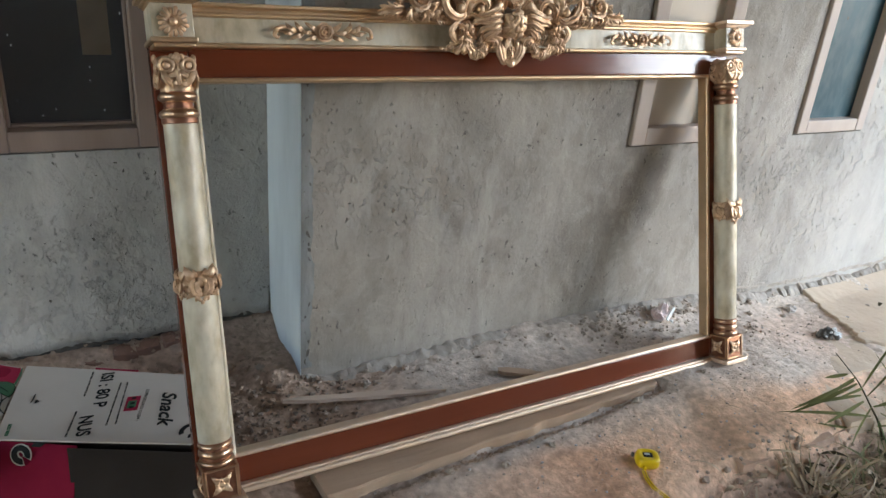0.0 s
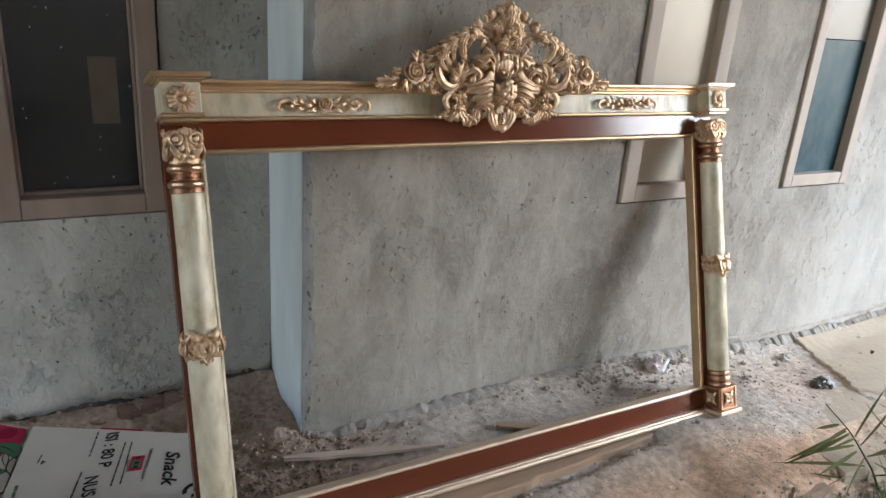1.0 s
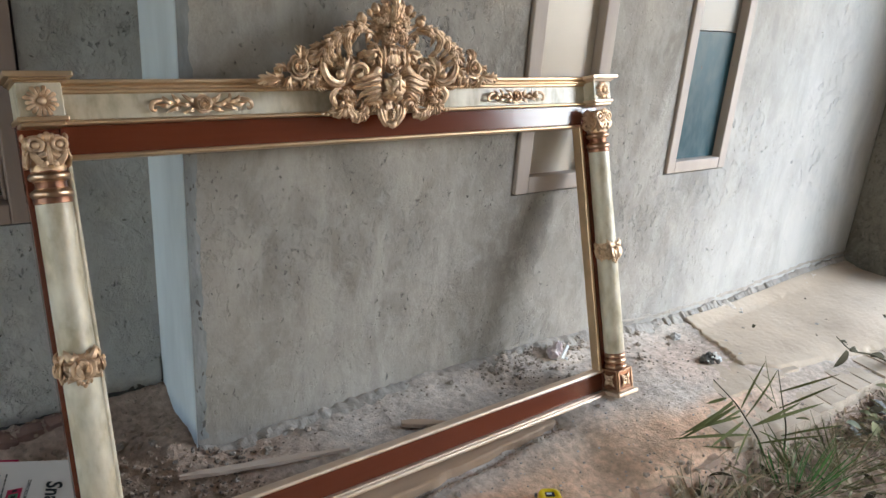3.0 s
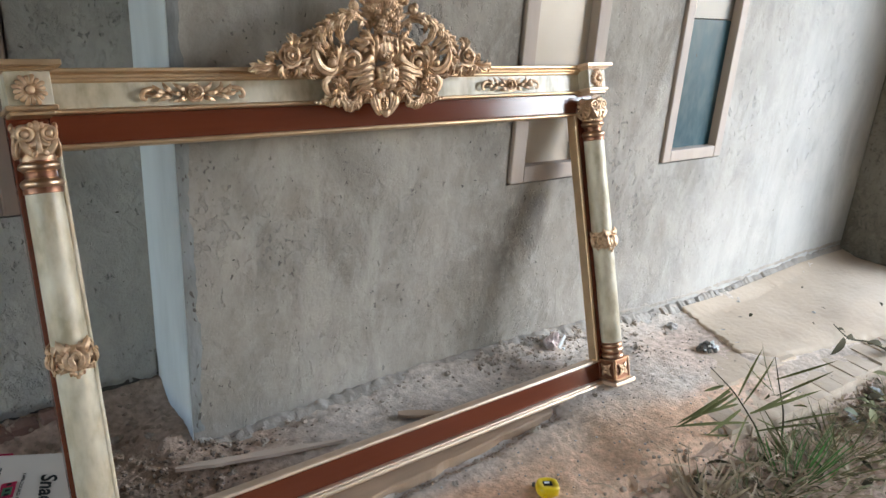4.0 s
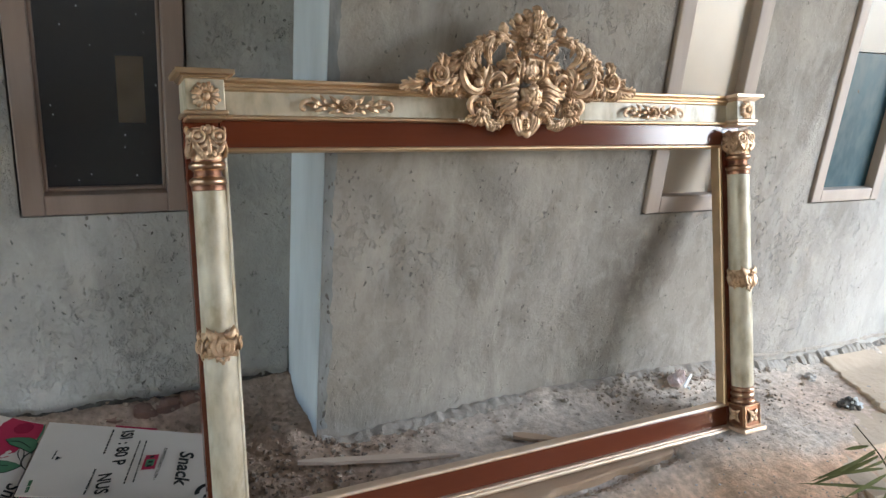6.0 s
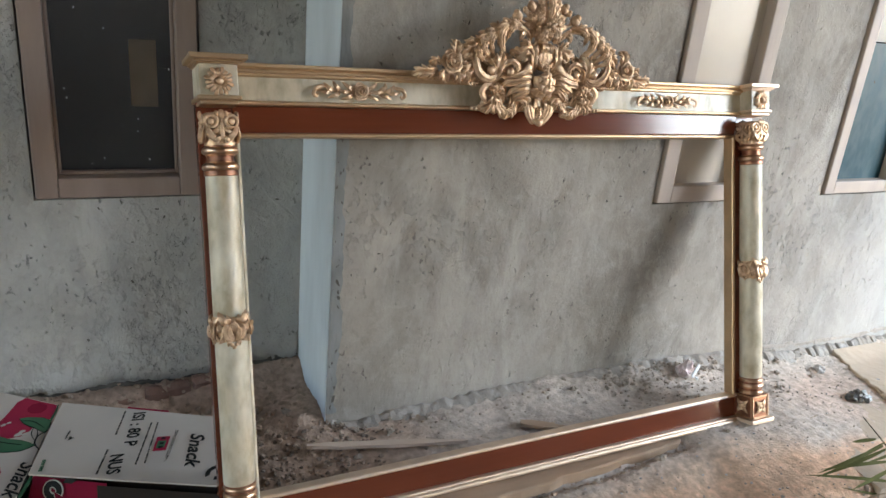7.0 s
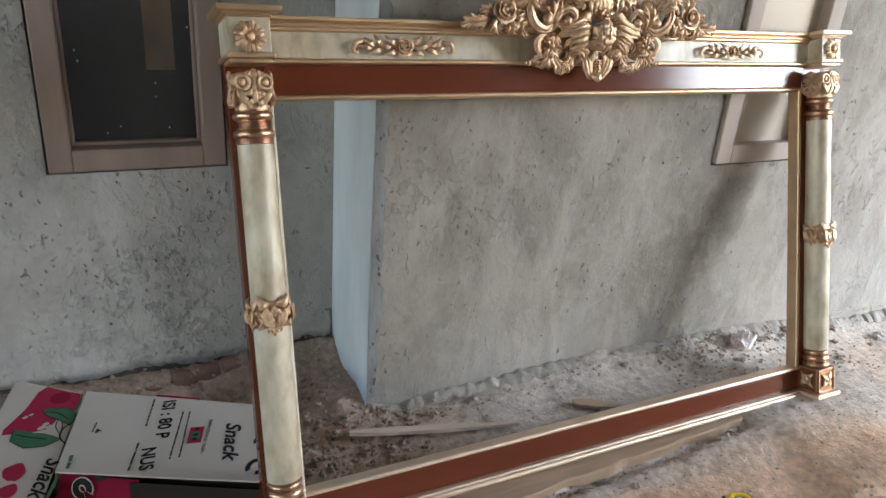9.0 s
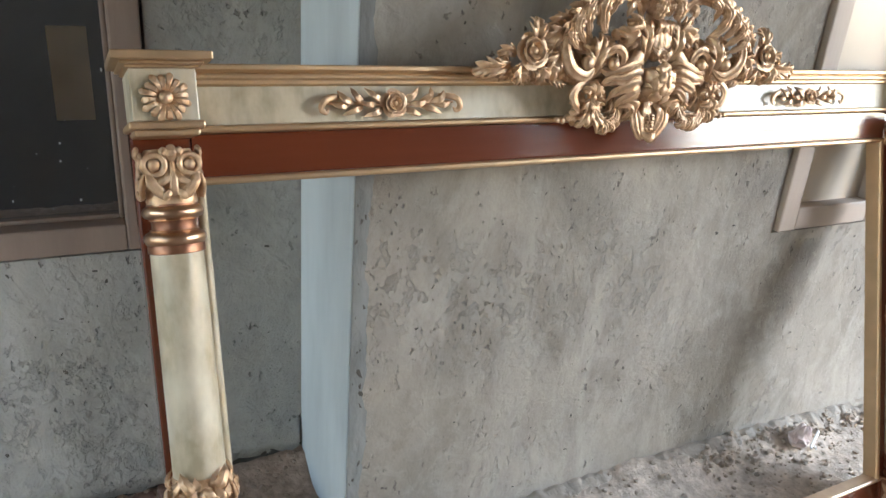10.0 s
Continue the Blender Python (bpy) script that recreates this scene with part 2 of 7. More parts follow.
STONE_P = material("pale_stone", (0.52, 0.47, 0.42), 0.9, second=(0.38, 0.34, 0.30), scale=25, amount=0.7, bump=0.5, bump_scale=70)
LUMPB = material("charred_rubble", (0.09, 0.083, 0.075), 0.95, spec=0.05, second=(0.26, 0.235, 0.205), scale=45, amount=0.6, bump=0.6, bump_scale=70)
TRASH = material("crumpled_plastic", (0.58, 0.42, 0.39), 0.4, second=(0.68, 0.62, 0.58), scale=25, amount=0.8, bump=0.4, bump_scale=60)
WHITE = material("white_plastic", (0.66, 0.65, 0.62), 0.7, spec=0.2, second=(0.62, 0.66, 0.66), scale=18, amount=0.5)
BRICK = material("red_brick", (0.52, 0.32, 0.21), 0.9, second=(0.38, 0.235, 0.16), scale=18, amount=0.7, third=(0.42, 0.30, 0.22), scale3=7, amount3=0.6, bump=0.5, bump_scale=60)
BRICK_D = material("dark_brick", (0.30, 0.165, 0.118), 0.9, second=(0.17, 0.10, 0.075), scale=18, amount=0.7, bump=0.5, bump_scale=60)
SLAB = material("pale_concrete", (0.53, 0.400, 0.285), 0.9, second=(0.42, 0.312, 0.22), scale=7, amount=0.7, third=(0.60, 0.47, 0.35), scale3=2.5, amount3=0.6, bump=0.4, bump_scale=40)
LEAF = material("palm_leaf", (0.115, 0.115, 0.040), 0.85, spec=0.06, second=(0.075, 0.070, 0.026), scale=20, amount=0.6)
LEAF_P = material("pale_leaf", (0.21, 0.205, 0.13), 0.8, spec=0.2, second=(0.14, 0.14, 0.08), scale=20, amount=0.7)
LEAF_O = material("olive_grass", (0.25, 0.225, 0.115), 0.9, spec=0.1, second=(0.12, 0.12, 0.06), scale=20, amount=0.7)
LEAF_G = material("bright_grass", (0.085, 0.25, 0.05), 0.7, second=(0.09, 0.13, 0.05), scale=20, amount=0.6)
LEAF_DRY = material("dry_leaf", (0.52, 0.39, 0.26), 0.9, spec=0.15, second=(0.25, 0.19, 0.13), scale=20, amount=0.6)
LEAF_B = material("brown_green_leaf", (0.062, 0.050, 0.028), 0.9, spec=0.08, second=(0.06, 0.048, 0.028), scale=20, amount=0.6)
TEAL = material("teal_film", (0.012, 0.050, 0.064), 0.4, spec=0.2, second=(0.024, 0.085, 0.105), scale=7, amount=0.7, third=(0.10, 0.135, 0.14), scale3=26, amount3=0.35, stretch=(1, 1, 0.45))
PAPER = material("cream_film", (0.52, 0.45, 0.365), 0.3, second=(0.43, 0.36, 0.285), scale=4, amount=0.6, spec=0.5)
PAPER_G = material("grey_film", (0.185, 0.17, 0.15), 0.35, second=(0.145, 0.13, 0.115), scale=5, amount=0.6)
PAPER_D = material("old_paper", (0.66, 0.57, 0.45), 0.8, second=(0.42, 0.35, 0.27), scale=14, amount=0.6)
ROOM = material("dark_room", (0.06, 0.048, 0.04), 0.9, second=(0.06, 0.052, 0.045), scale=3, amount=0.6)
ROOF = material("roof_underside", (0.32, 0.215, 0.135), 0.9, second=(0.24, 0.16, 0.10), scale=4, amount=0.6)
GLASS = bpy.data.materials.new("window_glass")
GLASS.use_nodes = True
gb = GLASS.node_tree.nodes["Principled BSDF"]
gb.inputs["Base Color"].default_value = (0.86, 0.84, 0.80, 1)
gb.inputs["Transmission Weight"].default_value, gb.inputs["Roughness"].default_value, gb.inputs["IOR"].default_value = 0.985, 0.03, 1.28

# ---------------------------------------------------------------- mesh helpers


def put(name, verts, faces, mat, parent=None, label="", smooth=False):
    me = bpy.data.meshes.new(name)
    me.from_pydata([tuple(v) for v in verts], [], faces)
    me.materials.append(mat)
    if smooth:
        me.polygons.foreach_set("use_smooth", [True] * len(me.polygons))
    me.update()
    ob = new(name, me)
    if parent is not None:
        ob.parent = parent
    return tagged(ob, label)


def part(name, bm, mat, parent=None, label="", smooth=False):
    bmesh.ops.recalc_face_normals(bm, faces=bm.faces[:])
    me = bpy.data.meshes.new(name)
    bm.to_mesh(me)
    bm.free()
    me.materials.append(mat)
    if smooth:
        me.polygons.foreach_set("use_smooth", [True] * len(me.polygons))
    ob = new(name, me)
    if parent is not None:
        ob.parent = parent
    return tagged(ob, label)


def boxes(spans, bevel=0.002, segments=2):
    """Bevelled boxes, each (x0, x1, y0, y1, z0, z1), in one bmesh."""
    bm = bmesh.new()
    for x0, x1, y0, y1, z0, z1 in spans:
        bmesh.ops.create_cube(bm, size=1, matrix=Matrix.Translation(((x0 + x1) / 2, (y0 + y1) / 2, (z0 + z1) / 2)) @ Matrix.Diagonal((x1 - x0, y1 - y0, z1 - z0, 1)))
    if bevel:
        bmesh.ops.bevel(bm, geom=bm.edges[:], offset=bevel, segments=segments, affect="EDGES", profile=0.5)
    return bm


def empty(name, m, label, category, group="", kind=""):
    e = new(name)
    e.empty_display_size = 0.05
    e.matrix_world = m
    return tagged(e, label, category, group, kind)


def spline(pts, n):
    """n points along a smooth line through pts."""
    p = [Vector(q) for q in pts]
    p = [2 * p[0] - p[1]] + p + [2 * p[-1] - p[-2]]
    out = []
    for i in range(n):
        f = i / (n - 1) * (len(p) - 3)
        k = min(int(f), len(p) - 4)
        t = f - k
        a, b, c, d = p[k:k + 4]
        out.append(0.5 * (2 * b + (c - a) * t + (2 * a - 5 * b + 4 * c - d) * t * t + (3 * b - a - 3 * c + d) * t ** 3))
    return out


def leaf_geo(pts, width, lobes=3, cup=0.35, thick=0.004, n=18, out=Vector((0, -1, 0)), sharp=0.6, groove=0.20):
    """A carved leaf along a line: scalloped edge, raised midrib, grooves that run to the tip."""
    n = max(n, 8 * lobes + 4) if lobes > 1 else n
    line = spline(pts, n)
    verts, faces, m = [], [], 13
    for side in (0, 1):
        for i, p in enumerate(line):
            t = i / (n - 1)
            tan = (line[min(i + 1, n - 1)] - line[max(i - 1, 0)]).normalized()
            s = tan.cross(out)
            s = s.normalized() if s.length > 1e-4 else Vector((1, 0, 0))
            nn = s.cross(tan).normalized()
            w = width * max(0.06, math.sin(math.pi * min(1, 0.14 + 0.86 * t)) ** sharp)
            ph = lobes * min(t, 0.999)
            saw = ph % 1.0
            for j in range(m):
                a = 2 * j / (m - 1) - 1
                e = max(0.0, abs(a) - 0.25) / 0.75
                if lobes > 1:
                    reach = a * w * (1.08 - 0.66 * e * (1 - saw) ** 1.4)
                    ridge = math.sin(math.pi * min(1.0, 0.12 + 0.88 * saw)) ** 0.8
                    h = cup * w * (1 - a * a) + 0.42 * w * e ** 0.7 * ridge - 0.26 * w * math.exp(-(a / 0.16) ** 2)
                    skew = 0.75 * e * w * (0.3 + saw) * (1 - t) ** 0.5
                else:
                    reach, skew = a * w, 0.30 * e * w * (1 - t)
                    h = cup * w * (1 - a * a) - groove * w * (0.5 - 0.5 * math.cos((5.0 if width > 0.0125 else 3.0) * math.pi * a))
                h -= side * (thick + 0.3 * w * (1 - abs(a)))
                verts.append(p + s * reach + nn * h + tan * skew)
    g = n * m
    for i in range(n - 1):
        for j in range(m - 1):
            q = i * m + j
            faces.append((q, q + 1, q + m + 1, q + m))
            faces.append((g + q, g + q + m, g + q + m + 1, g + q + 1))
    rim = [j for j in range(m)] + [i * m + m - 1 for i in range(1, n)] + [(n - 1) * m + j for j in range(m - 2, -1, -1)] + [i * m for i in range(n - 2, 0, -1)]
    for a, b in zip(rim, rim[1:] + rim[:1]):
        faces.append((a, g + a, g + b, b))
    return verts, faces


def tube_geo(pts, radii, n=24, k=8, flat=1.0, out=Vector((0, -1, 0))):
    """A tapering round bar along a line."""
    line = spline(pts, n)
    verts, faces = [], []
    for i, p in enumerate(line):
        t = i / (n - 1)
        f = t * (len(radii) - 1)
        a = min(int(f), len(radii) - 2)
        r = radii[a] + (radii[a + 1] - radii[a]) * (f - a)
        tan = (line[min(i + 1, n - 1)] - line[max(i - 1, 0)]).normalized()
        s = tan.cross(out)
        s = s.normalized() if s.length > 1e-4 else Vector((1, 0, 0))
        nn = s.cross(tan).normalized()
        for j in range(k):
            c = 2 * math.pi * j / k
            verts.append(p + s * (r * math.cos(c)) + nn * (r * flat * math.sin(c)))
    for i in range(n - 1):
        for j in range(k):
            a, b = i * k + j, i * k + (j + 1) % k
            faces.append((a, b, b + k, a + k))
    faces.append(tuple(range(k))[::-1])
    faces.append(tuple((n - 1) * k + j for j in range(k)))
    return verts, faces


def ball_geo(c, r, squash=(1, 1, 1), rings=7, segs=10, rough=0.0):
    verts, faces = [Vector(c) + Vector((0, 0, r * squash[2]))], []
    for i in range(1, rings):
        th = math.pi * i / rings
        for j in range(segs):
            ph = 2 * math.pi * j / segs
            d = Vector((math.sin(th) * math.cos(ph), math.sin(th) * math.sin(ph), math.cos(th)))
            q = r * (1 + rough * noise.noise(d * 1.7 + Vector(c) * 31))
            verts.append(Vector(c) + Vector((d.x * squash[0], d.y * squash[1], d.z * squash[2])) * q)
    verts.append(Vector(c) - Vector((0, 0, r * squash[2])))
    for j in range(segs):
        faces.append((0, 1 + j, 1 + (j + 1) % segs))
        for i in range(rings - 2):
            a, b = 1 + i * segs + j, 1 + i * segs + (j + 1) % segs
            faces.append((a, a + segs, b + segs, b))
        faces.append((len(verts) - 1, 1 + (rings - 2) * segs + (j + 1) % segs, 1 + (rings - 2) * segs + j))
    return verts, faces


def join(*geos):
    verts, faces = [], []
    for v, f in geos:
        o = len(verts)
        verts += list(v)
        faces += [tuple(i + o for i in q) for q in f]
    return verts, faces


def moved(geo, m):
    return [m @ Vector(v) for v in geo[0]], geo[1]


def plump_geo(pts, widths, h=0.6, flutes=0, depth=0.35, n=22, k=18, out=Vector((0, -1, -0.25)), ripple=0.0, waves=4.0):
    """A plump carved lobe along a line: oval in section, widths along it, grooves down its front."""
    line = spline(pts, n)
    out = out.normalized()
    verts, faces = [], []
    for i, p in enumerate(line):
        t = i / (n - 1)
        f = t * (len(widths) - 1)
        a = min(int(f), len(widths) - 2)
        u = f - a
        u = u * u * (3 - 2 * u)
        w = widths[a] + (widths[a + 1] - widths[a]) * u
        w *= 1 + ripple * math.sin(2 * math.pi * waves * t)
        w *= min(1.0, math.sqrt(max(0.0, 1 - (1 - min(1.0, (1 - t) * (n - 1) / 3 + 0.04)) ** 2)))
        tan = (line[min(i + 1, n - 1)] - line[max(i - 1, 0)]).normalized()
        s = tan.cross(out)
        s = s.normalized() if s.length > 1e-4 else Vector((1, 0, 0))
        nn = s.cross(tan).normalized()
        if nn.dot(out) < 0:
            nn = -nn
        for j in range(k):
            c = 2 * math.pi * j / k
            a, q = math.cos(c), math.sin(c)
            lift = h * w * q
            if q > 0 and flutes:
                lift *= 1 - depth * (0.5 - 0.5 * math.cos(flutes * math.pi * (a + 1)))
            verts.append(p + s * (w * a) + nn * lift)
    for i in range(n - 1):
        for j in range(k):
            a, b = i * k + j, i * k + (j + 1) % k
            faces.append((a, b, b + k, a + k))
    faces.append(tuple(range(k))[::-1])
    faces.append(tuple((n - 1) * k + j for j in range(k)))
    return verts, faces


def petal_geo(r, h, a0, span, thick, nu=9, nv=6):
    """A cupped rose petal round the -y axis, its rim rolled outwards, one side further out than the other."""
    verts, faces = [], []
    for side in (0, 1):
        for i in range(nu):
            u = 2 * i / (nu - 1) - 1
            ang = a0 + u * span / 2
            top = 1 - 0.30 * abs(u) ** 3
            for j in range(nv):
                v = j / (nv - 1) * top
                rad = r * (0.42 + 0.46 * v + 0.16 * max(0.0, v - 0.55) ** 0.8) * (1 + 0.10 * u) - side * thick
                up = h * math.sin(min(1.0, v / 0.8) * math.pi / 2) - 0.55 * h * max(0.0, v - 0.8) - 0.12 * h
                verts.append(Vector((rad * math.cos(ang), -up + side * thick * 0.6, rad * math.sin(ang))))
    q = nu * nv
    for i in range(nu - 1):
        for j in range(nv - 1):
            k = i * nv + j
            faces += [(k, k + 1, k + nv + 1, k + nv), (q + k, q + k + nv, q + k + nv + 1, q + k + 1)]
    rim = list(range(nv)) + [i * nv + nv - 1 for i in range(1, nu)] + [(nu - 1) * nv + j for j in range(nv - 2, -1, -1)] + [i * nv for i in range(nu - 2, 0, -1)]
    for a, b in zip(rim, rim[1:] + rim[:1]):
        faces.append((a, q + a, q + b, b))
    return verts, faces


def rose_pieces(c, r, tilt=0.0):
    """A carved rose facing outwards (-y): a bud and cupped petals in rings, piece by piece."""
    m = Matrix.Translation(c) @ pose(0, 0, 0, 0, tilt, 0)
    out = [moved(ball_geo((0, -0.34 * r, 0), 0.34 * r, (1, 1.1, 1), rings=7, segs=10), m)]
    for ring, (n, rad, h, span) in enumerate(((2, 0.52, 0.92, 200), (3, 0.80, 0.74, 145), (5, 1.12, 0.44, 92))):
        for k in range(n):
            out.append(moved(petal_geo(rad * r, h * r, 2 * math.pi * (k + 0.37 * ring) / n + 0.5, radians(span), 0.09 * r), m))
    return out


def spiral(cx, cz, y, r0, r1, a0, a1, n=7):
    """Points of a spiral in the plane of the carving, degrees from +x towards +z."""
    out = []
    for i in range(n):
        t = i / (n - 1)
        a, r = radians(a0 + (a1 - a0) * t), r0 + (r1 - r0) * t
        out.append((cx + r * math.cos(a), y, cz + r * math.sin(a)))
    return out


def lathe_geo(profile, segs=28, a0=0.0, a1=360.0, cx=0.0, cy=0.0, square=0.0):
    """Turn (radius, z) pairs round a standing axis; square > 0 swells the plan towards a square."""
    full = abs(a1 - a0) >= 359
    n = segs if full else segs + 1
    verts, faces = [], []
    for r, z in profile:
        for j in range(n):
            a = radians(a0 + (a1 - a0) * j / segs)
            q = r * (1 + square * (1 / max(abs(math.cos(a)), abs(math.sin(a))) - 1))
            verts.append(Vector((cx + q * math.cos(a), cy + q * math.sin(a), z)))
    for i in range(len(profile) - 1):
        for j in range(segs):
            a, b = i * n + j, i * n + (j + 1) % n
            faces.append((a, b, b + n, a + n))
    if full:
        faces.append(tuple(range(n))[::-1])
        faces.append(tuple((len(profile) - 1) * n + j for j in range(n)))
    return verts, faces


def moulding_geo(profile, x0, x1, axis="x", flip=1):
    """Run a closed (y, z) outline along x, or a closed (y, x) outline along z."""
    verts, faces, k = [], [], len(profile)
    for s in (x0, x1):
        for y, q in profile:
            verts.append(Vector((s, y, q)) if axis == "x" else Vector((q, y, s)))
    for i in range(k):
        j = (i + 1) % k
        faces.append((i, j, j + k, i + k))
    faces.append(tuple(range(k))[::-1])
    faces.append(tuple(range(k, 2 * k)))
    return verts, faces


def bar(name, profile, x0, x1, mat, parent, axis="x", label="", smooth=False):
    v, f = moulding_geo(profile, x0, x1, axis)
    bm = bmesh.new()
    vs = [bm.verts.new(p) for p in v]
    for q in f:
        bm.faces.new([vs[i] for i in q])
    return part(name, bm, mat, parent, label, smooth)


def arc(cy, cz, r, a0, a1, n=6):
    return [(cy + r * math.cos(radians(a0 + (a1 - a0) * i / n)), cz + r * math.sin(radians(a0 + (a1 - a0) * i / n))) for i in range(n + 1)]


# ---------------------------------------------------------------- ground
WALL_Y, BACK_Y, CORNER_X, END_X = 1.80, 2.137, 0.300, 3.82


def smooth01(a, b, x):
    t = min(1.0, max(0.0, (x - a) / (b - a)))
    return t * t * (3 - 2 * t)


def near(x, y):
    """1 in the yard, falling to 0 beyond it, where the soil is plain and level."""
    return smooth01(0.15, 0.55, y) * smooth01(-1.6, -1.1, x) * smooth01(4.7, 4.2, x)


def bed_edge(x):
    return 1.085 + 0.02 * noise.noise((x * 3.1, 4.2, 0)) + 0.012 * noise.noise((x * 11, 1.2, 0))


def ground_z(x, y, fine=True):
    z = -0.012
    z -= 0.05 * smooth01(1.55, 2.3, x) * (1 - smooth01(2.6, 3.6, x))
    z -= 0.03 * smooth01(1.40, 1.15, y) * smooth01(0.0, 0.4, x)
    z -= 0.02 * smooth01(0.5, 0.2, x)
    z -= 0.085 * smooth01(0.02, -0.14, x) * smooth01(2.11, 1.96, y)
    z -= 0.034 * smooth01(1.60, 1.44, y) * smooth01(0.10, 0.25, x) * smooth01(1.46, 1.30, x)
    if 0.28 < x < 1.36:
        z -= 0.022 * math.exp(-((y - (1.336 + 0.090 * (x - 0.225)) + 0.006 * noise.noise((x * 14, 0, 5))) / 0.016) ** 2)
    wy = WALL_Y if x > CORNER_X else BACK_Y
    z += 0.045 * smooth01(0.13, 0.0, wy - y) * ((1.0 if x < CORNER_X else smooth01(0.45, 1.25, x)) if x < 1.9 else 0.5)
    if x < CORNER_X + 0.05:
        z += 0.022 * smooth01(1.66, 2.02, y) * smooth01(-0.06, 0.12, x)
    z += 0.040 * math.exp(-(((x - 0.25) / 0.085) ** 2 + ((y - 1.86) / 0.12) ** 2))
    bed = smooth01(0.05, -0.07, y - bed_edge(x)) * smooth01(1.02, 1.28, x) * near(x, y)
    z -= 0.11 * bed
    if fine:
        p = Vector((x, y, 0))
        z += near(x, y) * (0.012 * noise.noise(p * 4.3) + 0.006 * noise.noise(p * 13) + 0.0035 * noise.noise(p * 37))
        rough = max(smooth01(0.20, 0.05, wy - y), smooth01(0.5, 0.25, x) * smooth01(1.45, 1.6, y), bed)
        z += near(x, y) * rough * (0.012 * abs(noise.noise(p * 24)) + 0.006 * noise.noise(p * 60))
    return z


def soil_colour(x, y):
    p = Vector((x, y, 0.7))
    n1, n2 = noise.noise(p * 2.1), noise.noise(p * 7.5)
    base = Vector((0.365, 0.258, 0.192))
    grey = Vector((0.415, 0.345, 0.285))
    red = Vector((0.530, 0.305, 0.190))
    dark = Vector((0.22, 0.15, 0.112))
    pale = Vector((0.47, 0.39, 0.315))
    c = base.lerp(grey, smooth01(0.30, 0.70, x + 0.25 * n1))
    c = c.lerp(red, smooth01(1.33, 1.24, y + 0.05 * n1 + 0.04 * n2) * smooth01(0.35, 0.8, x + 0.2 * n1))
    c = c.lerp(pale, smooth01(1.75, 2.5, x + 0.2 * n1 + 0.2 * smooth01(1.5, 1.1, y)) * 0.85)
    c = c.lerp(Vector((0.50, 0.345, 0.26)), 0.55 * smooth01(0.26, 0.05, math.hypot(0.6 * (x - 2.2), y - 1.55) + 0.06 * n1))
    c = c.lerp(Vector((0.56, 0.375, 0.255)), 0.65 * smooth01(0.75, 1.05, x + 0.2 * n1) * smooth01(1.9, 1.5, x) * smooth01(1.42, 1.30, y + 0.05 * n1))
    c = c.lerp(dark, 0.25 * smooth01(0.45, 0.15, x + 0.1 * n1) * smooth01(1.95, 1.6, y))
    c = c.lerp(dark * 1.9, smooth01(0.03, -0.06, y - bed_edge(x)) * smooth01(1.02, 1.28, x) * 0.9)
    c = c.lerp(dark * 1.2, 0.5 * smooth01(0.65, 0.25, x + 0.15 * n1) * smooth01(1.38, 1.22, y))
    return base.lerp(grey, 0.6).lerp(c * (1 + 0.16 * n2), near(x, y)) * 1.22


def axis_steps(lo, hi, step, far):
    a = list(np.arange(lo, hi + 1e-6, step))
    left, right, d = [], [], step
    x = lo
    while x > -far:
        d *= 1.5
        x -= d
        left.append(x)
    x, d = hi, step
    while x < far:
        d *= 1.5
        x += d
        right.append(x)
    return left[::-1] + a + right


def build_ground():
    xs, ys = axis_steps(-1.2, 4.3, 0.014, 400), axis_steps(0.3, 2.2, 0.014, 400)
    nx = len(xs)
    verts = [(x, y, ground_z(x, y)) for y in ys for x in xs]
    faces = [(j * nx + i, j * nx + i + 1, (j + 1) * nx + i + 1, (j + 1) * nx + i) for j in range(len(ys) - 1) for i in range(nx - 1)]
    me = bpy.data.meshes.new("ground")
    me.from_pydata(verts, [], faces)
    me.polygons.foreach_set("use_smooth", [True] * len(me.polygons))
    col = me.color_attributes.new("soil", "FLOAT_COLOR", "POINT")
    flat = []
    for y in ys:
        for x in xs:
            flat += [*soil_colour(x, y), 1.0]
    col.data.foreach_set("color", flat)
    m = material("soil", (0.3, 0.25, 0.2), 0.95, bump=0.7, bump_scale=110, spec=0.15, distance=0.008)
    nt = m.node_tree
    at = nt.nodes.new("ShaderNodeVertexColor")
    at.layer_name = "soil"
    n = nt.nodes.new("ShaderNodeTexNoise")
    n.inputs["Scale"].default_value, n.inputs["Detail"].default_value = 45, 8
    tc = nt.nodes.new("ShaderNodeTexCoord")
    nt.links.new(tc.outputs["Object"], n.inputs["Vector"])
    r = nt.nodes.new("ShaderNodeMapRange")
    r.inputs[1].default_value, r.inputs[2].default_value, r.inputs[3].default_value, r.inputs[4].default_value = 0.3, 0.7, 0.72, 1.25
    nt.links.new(n.outputs[0], r.inputs[0])
    x = nt.nodes.new("ShaderNodeMix")
    x.data_type, x.blend_type = "RGBA", "MULTIPLY"
    x.inputs[0].default_value = 1.0
    nt.links.new(at.outputs[0], x.inputs[6])
    nt.links.new(r.outputs[0], x.inputs[7])
    nt.links.new(x.outputs[2], nt.nodes["Principled BSDF"].inputs["Base Color"])
    me.materials.append(m)
    return tagged(new("ground", me), "uneven grey and reddish sandy soil with rubble along the walls", "ground", kind="structure")


build_ground()

# ---------------------------------------------------------------- walls


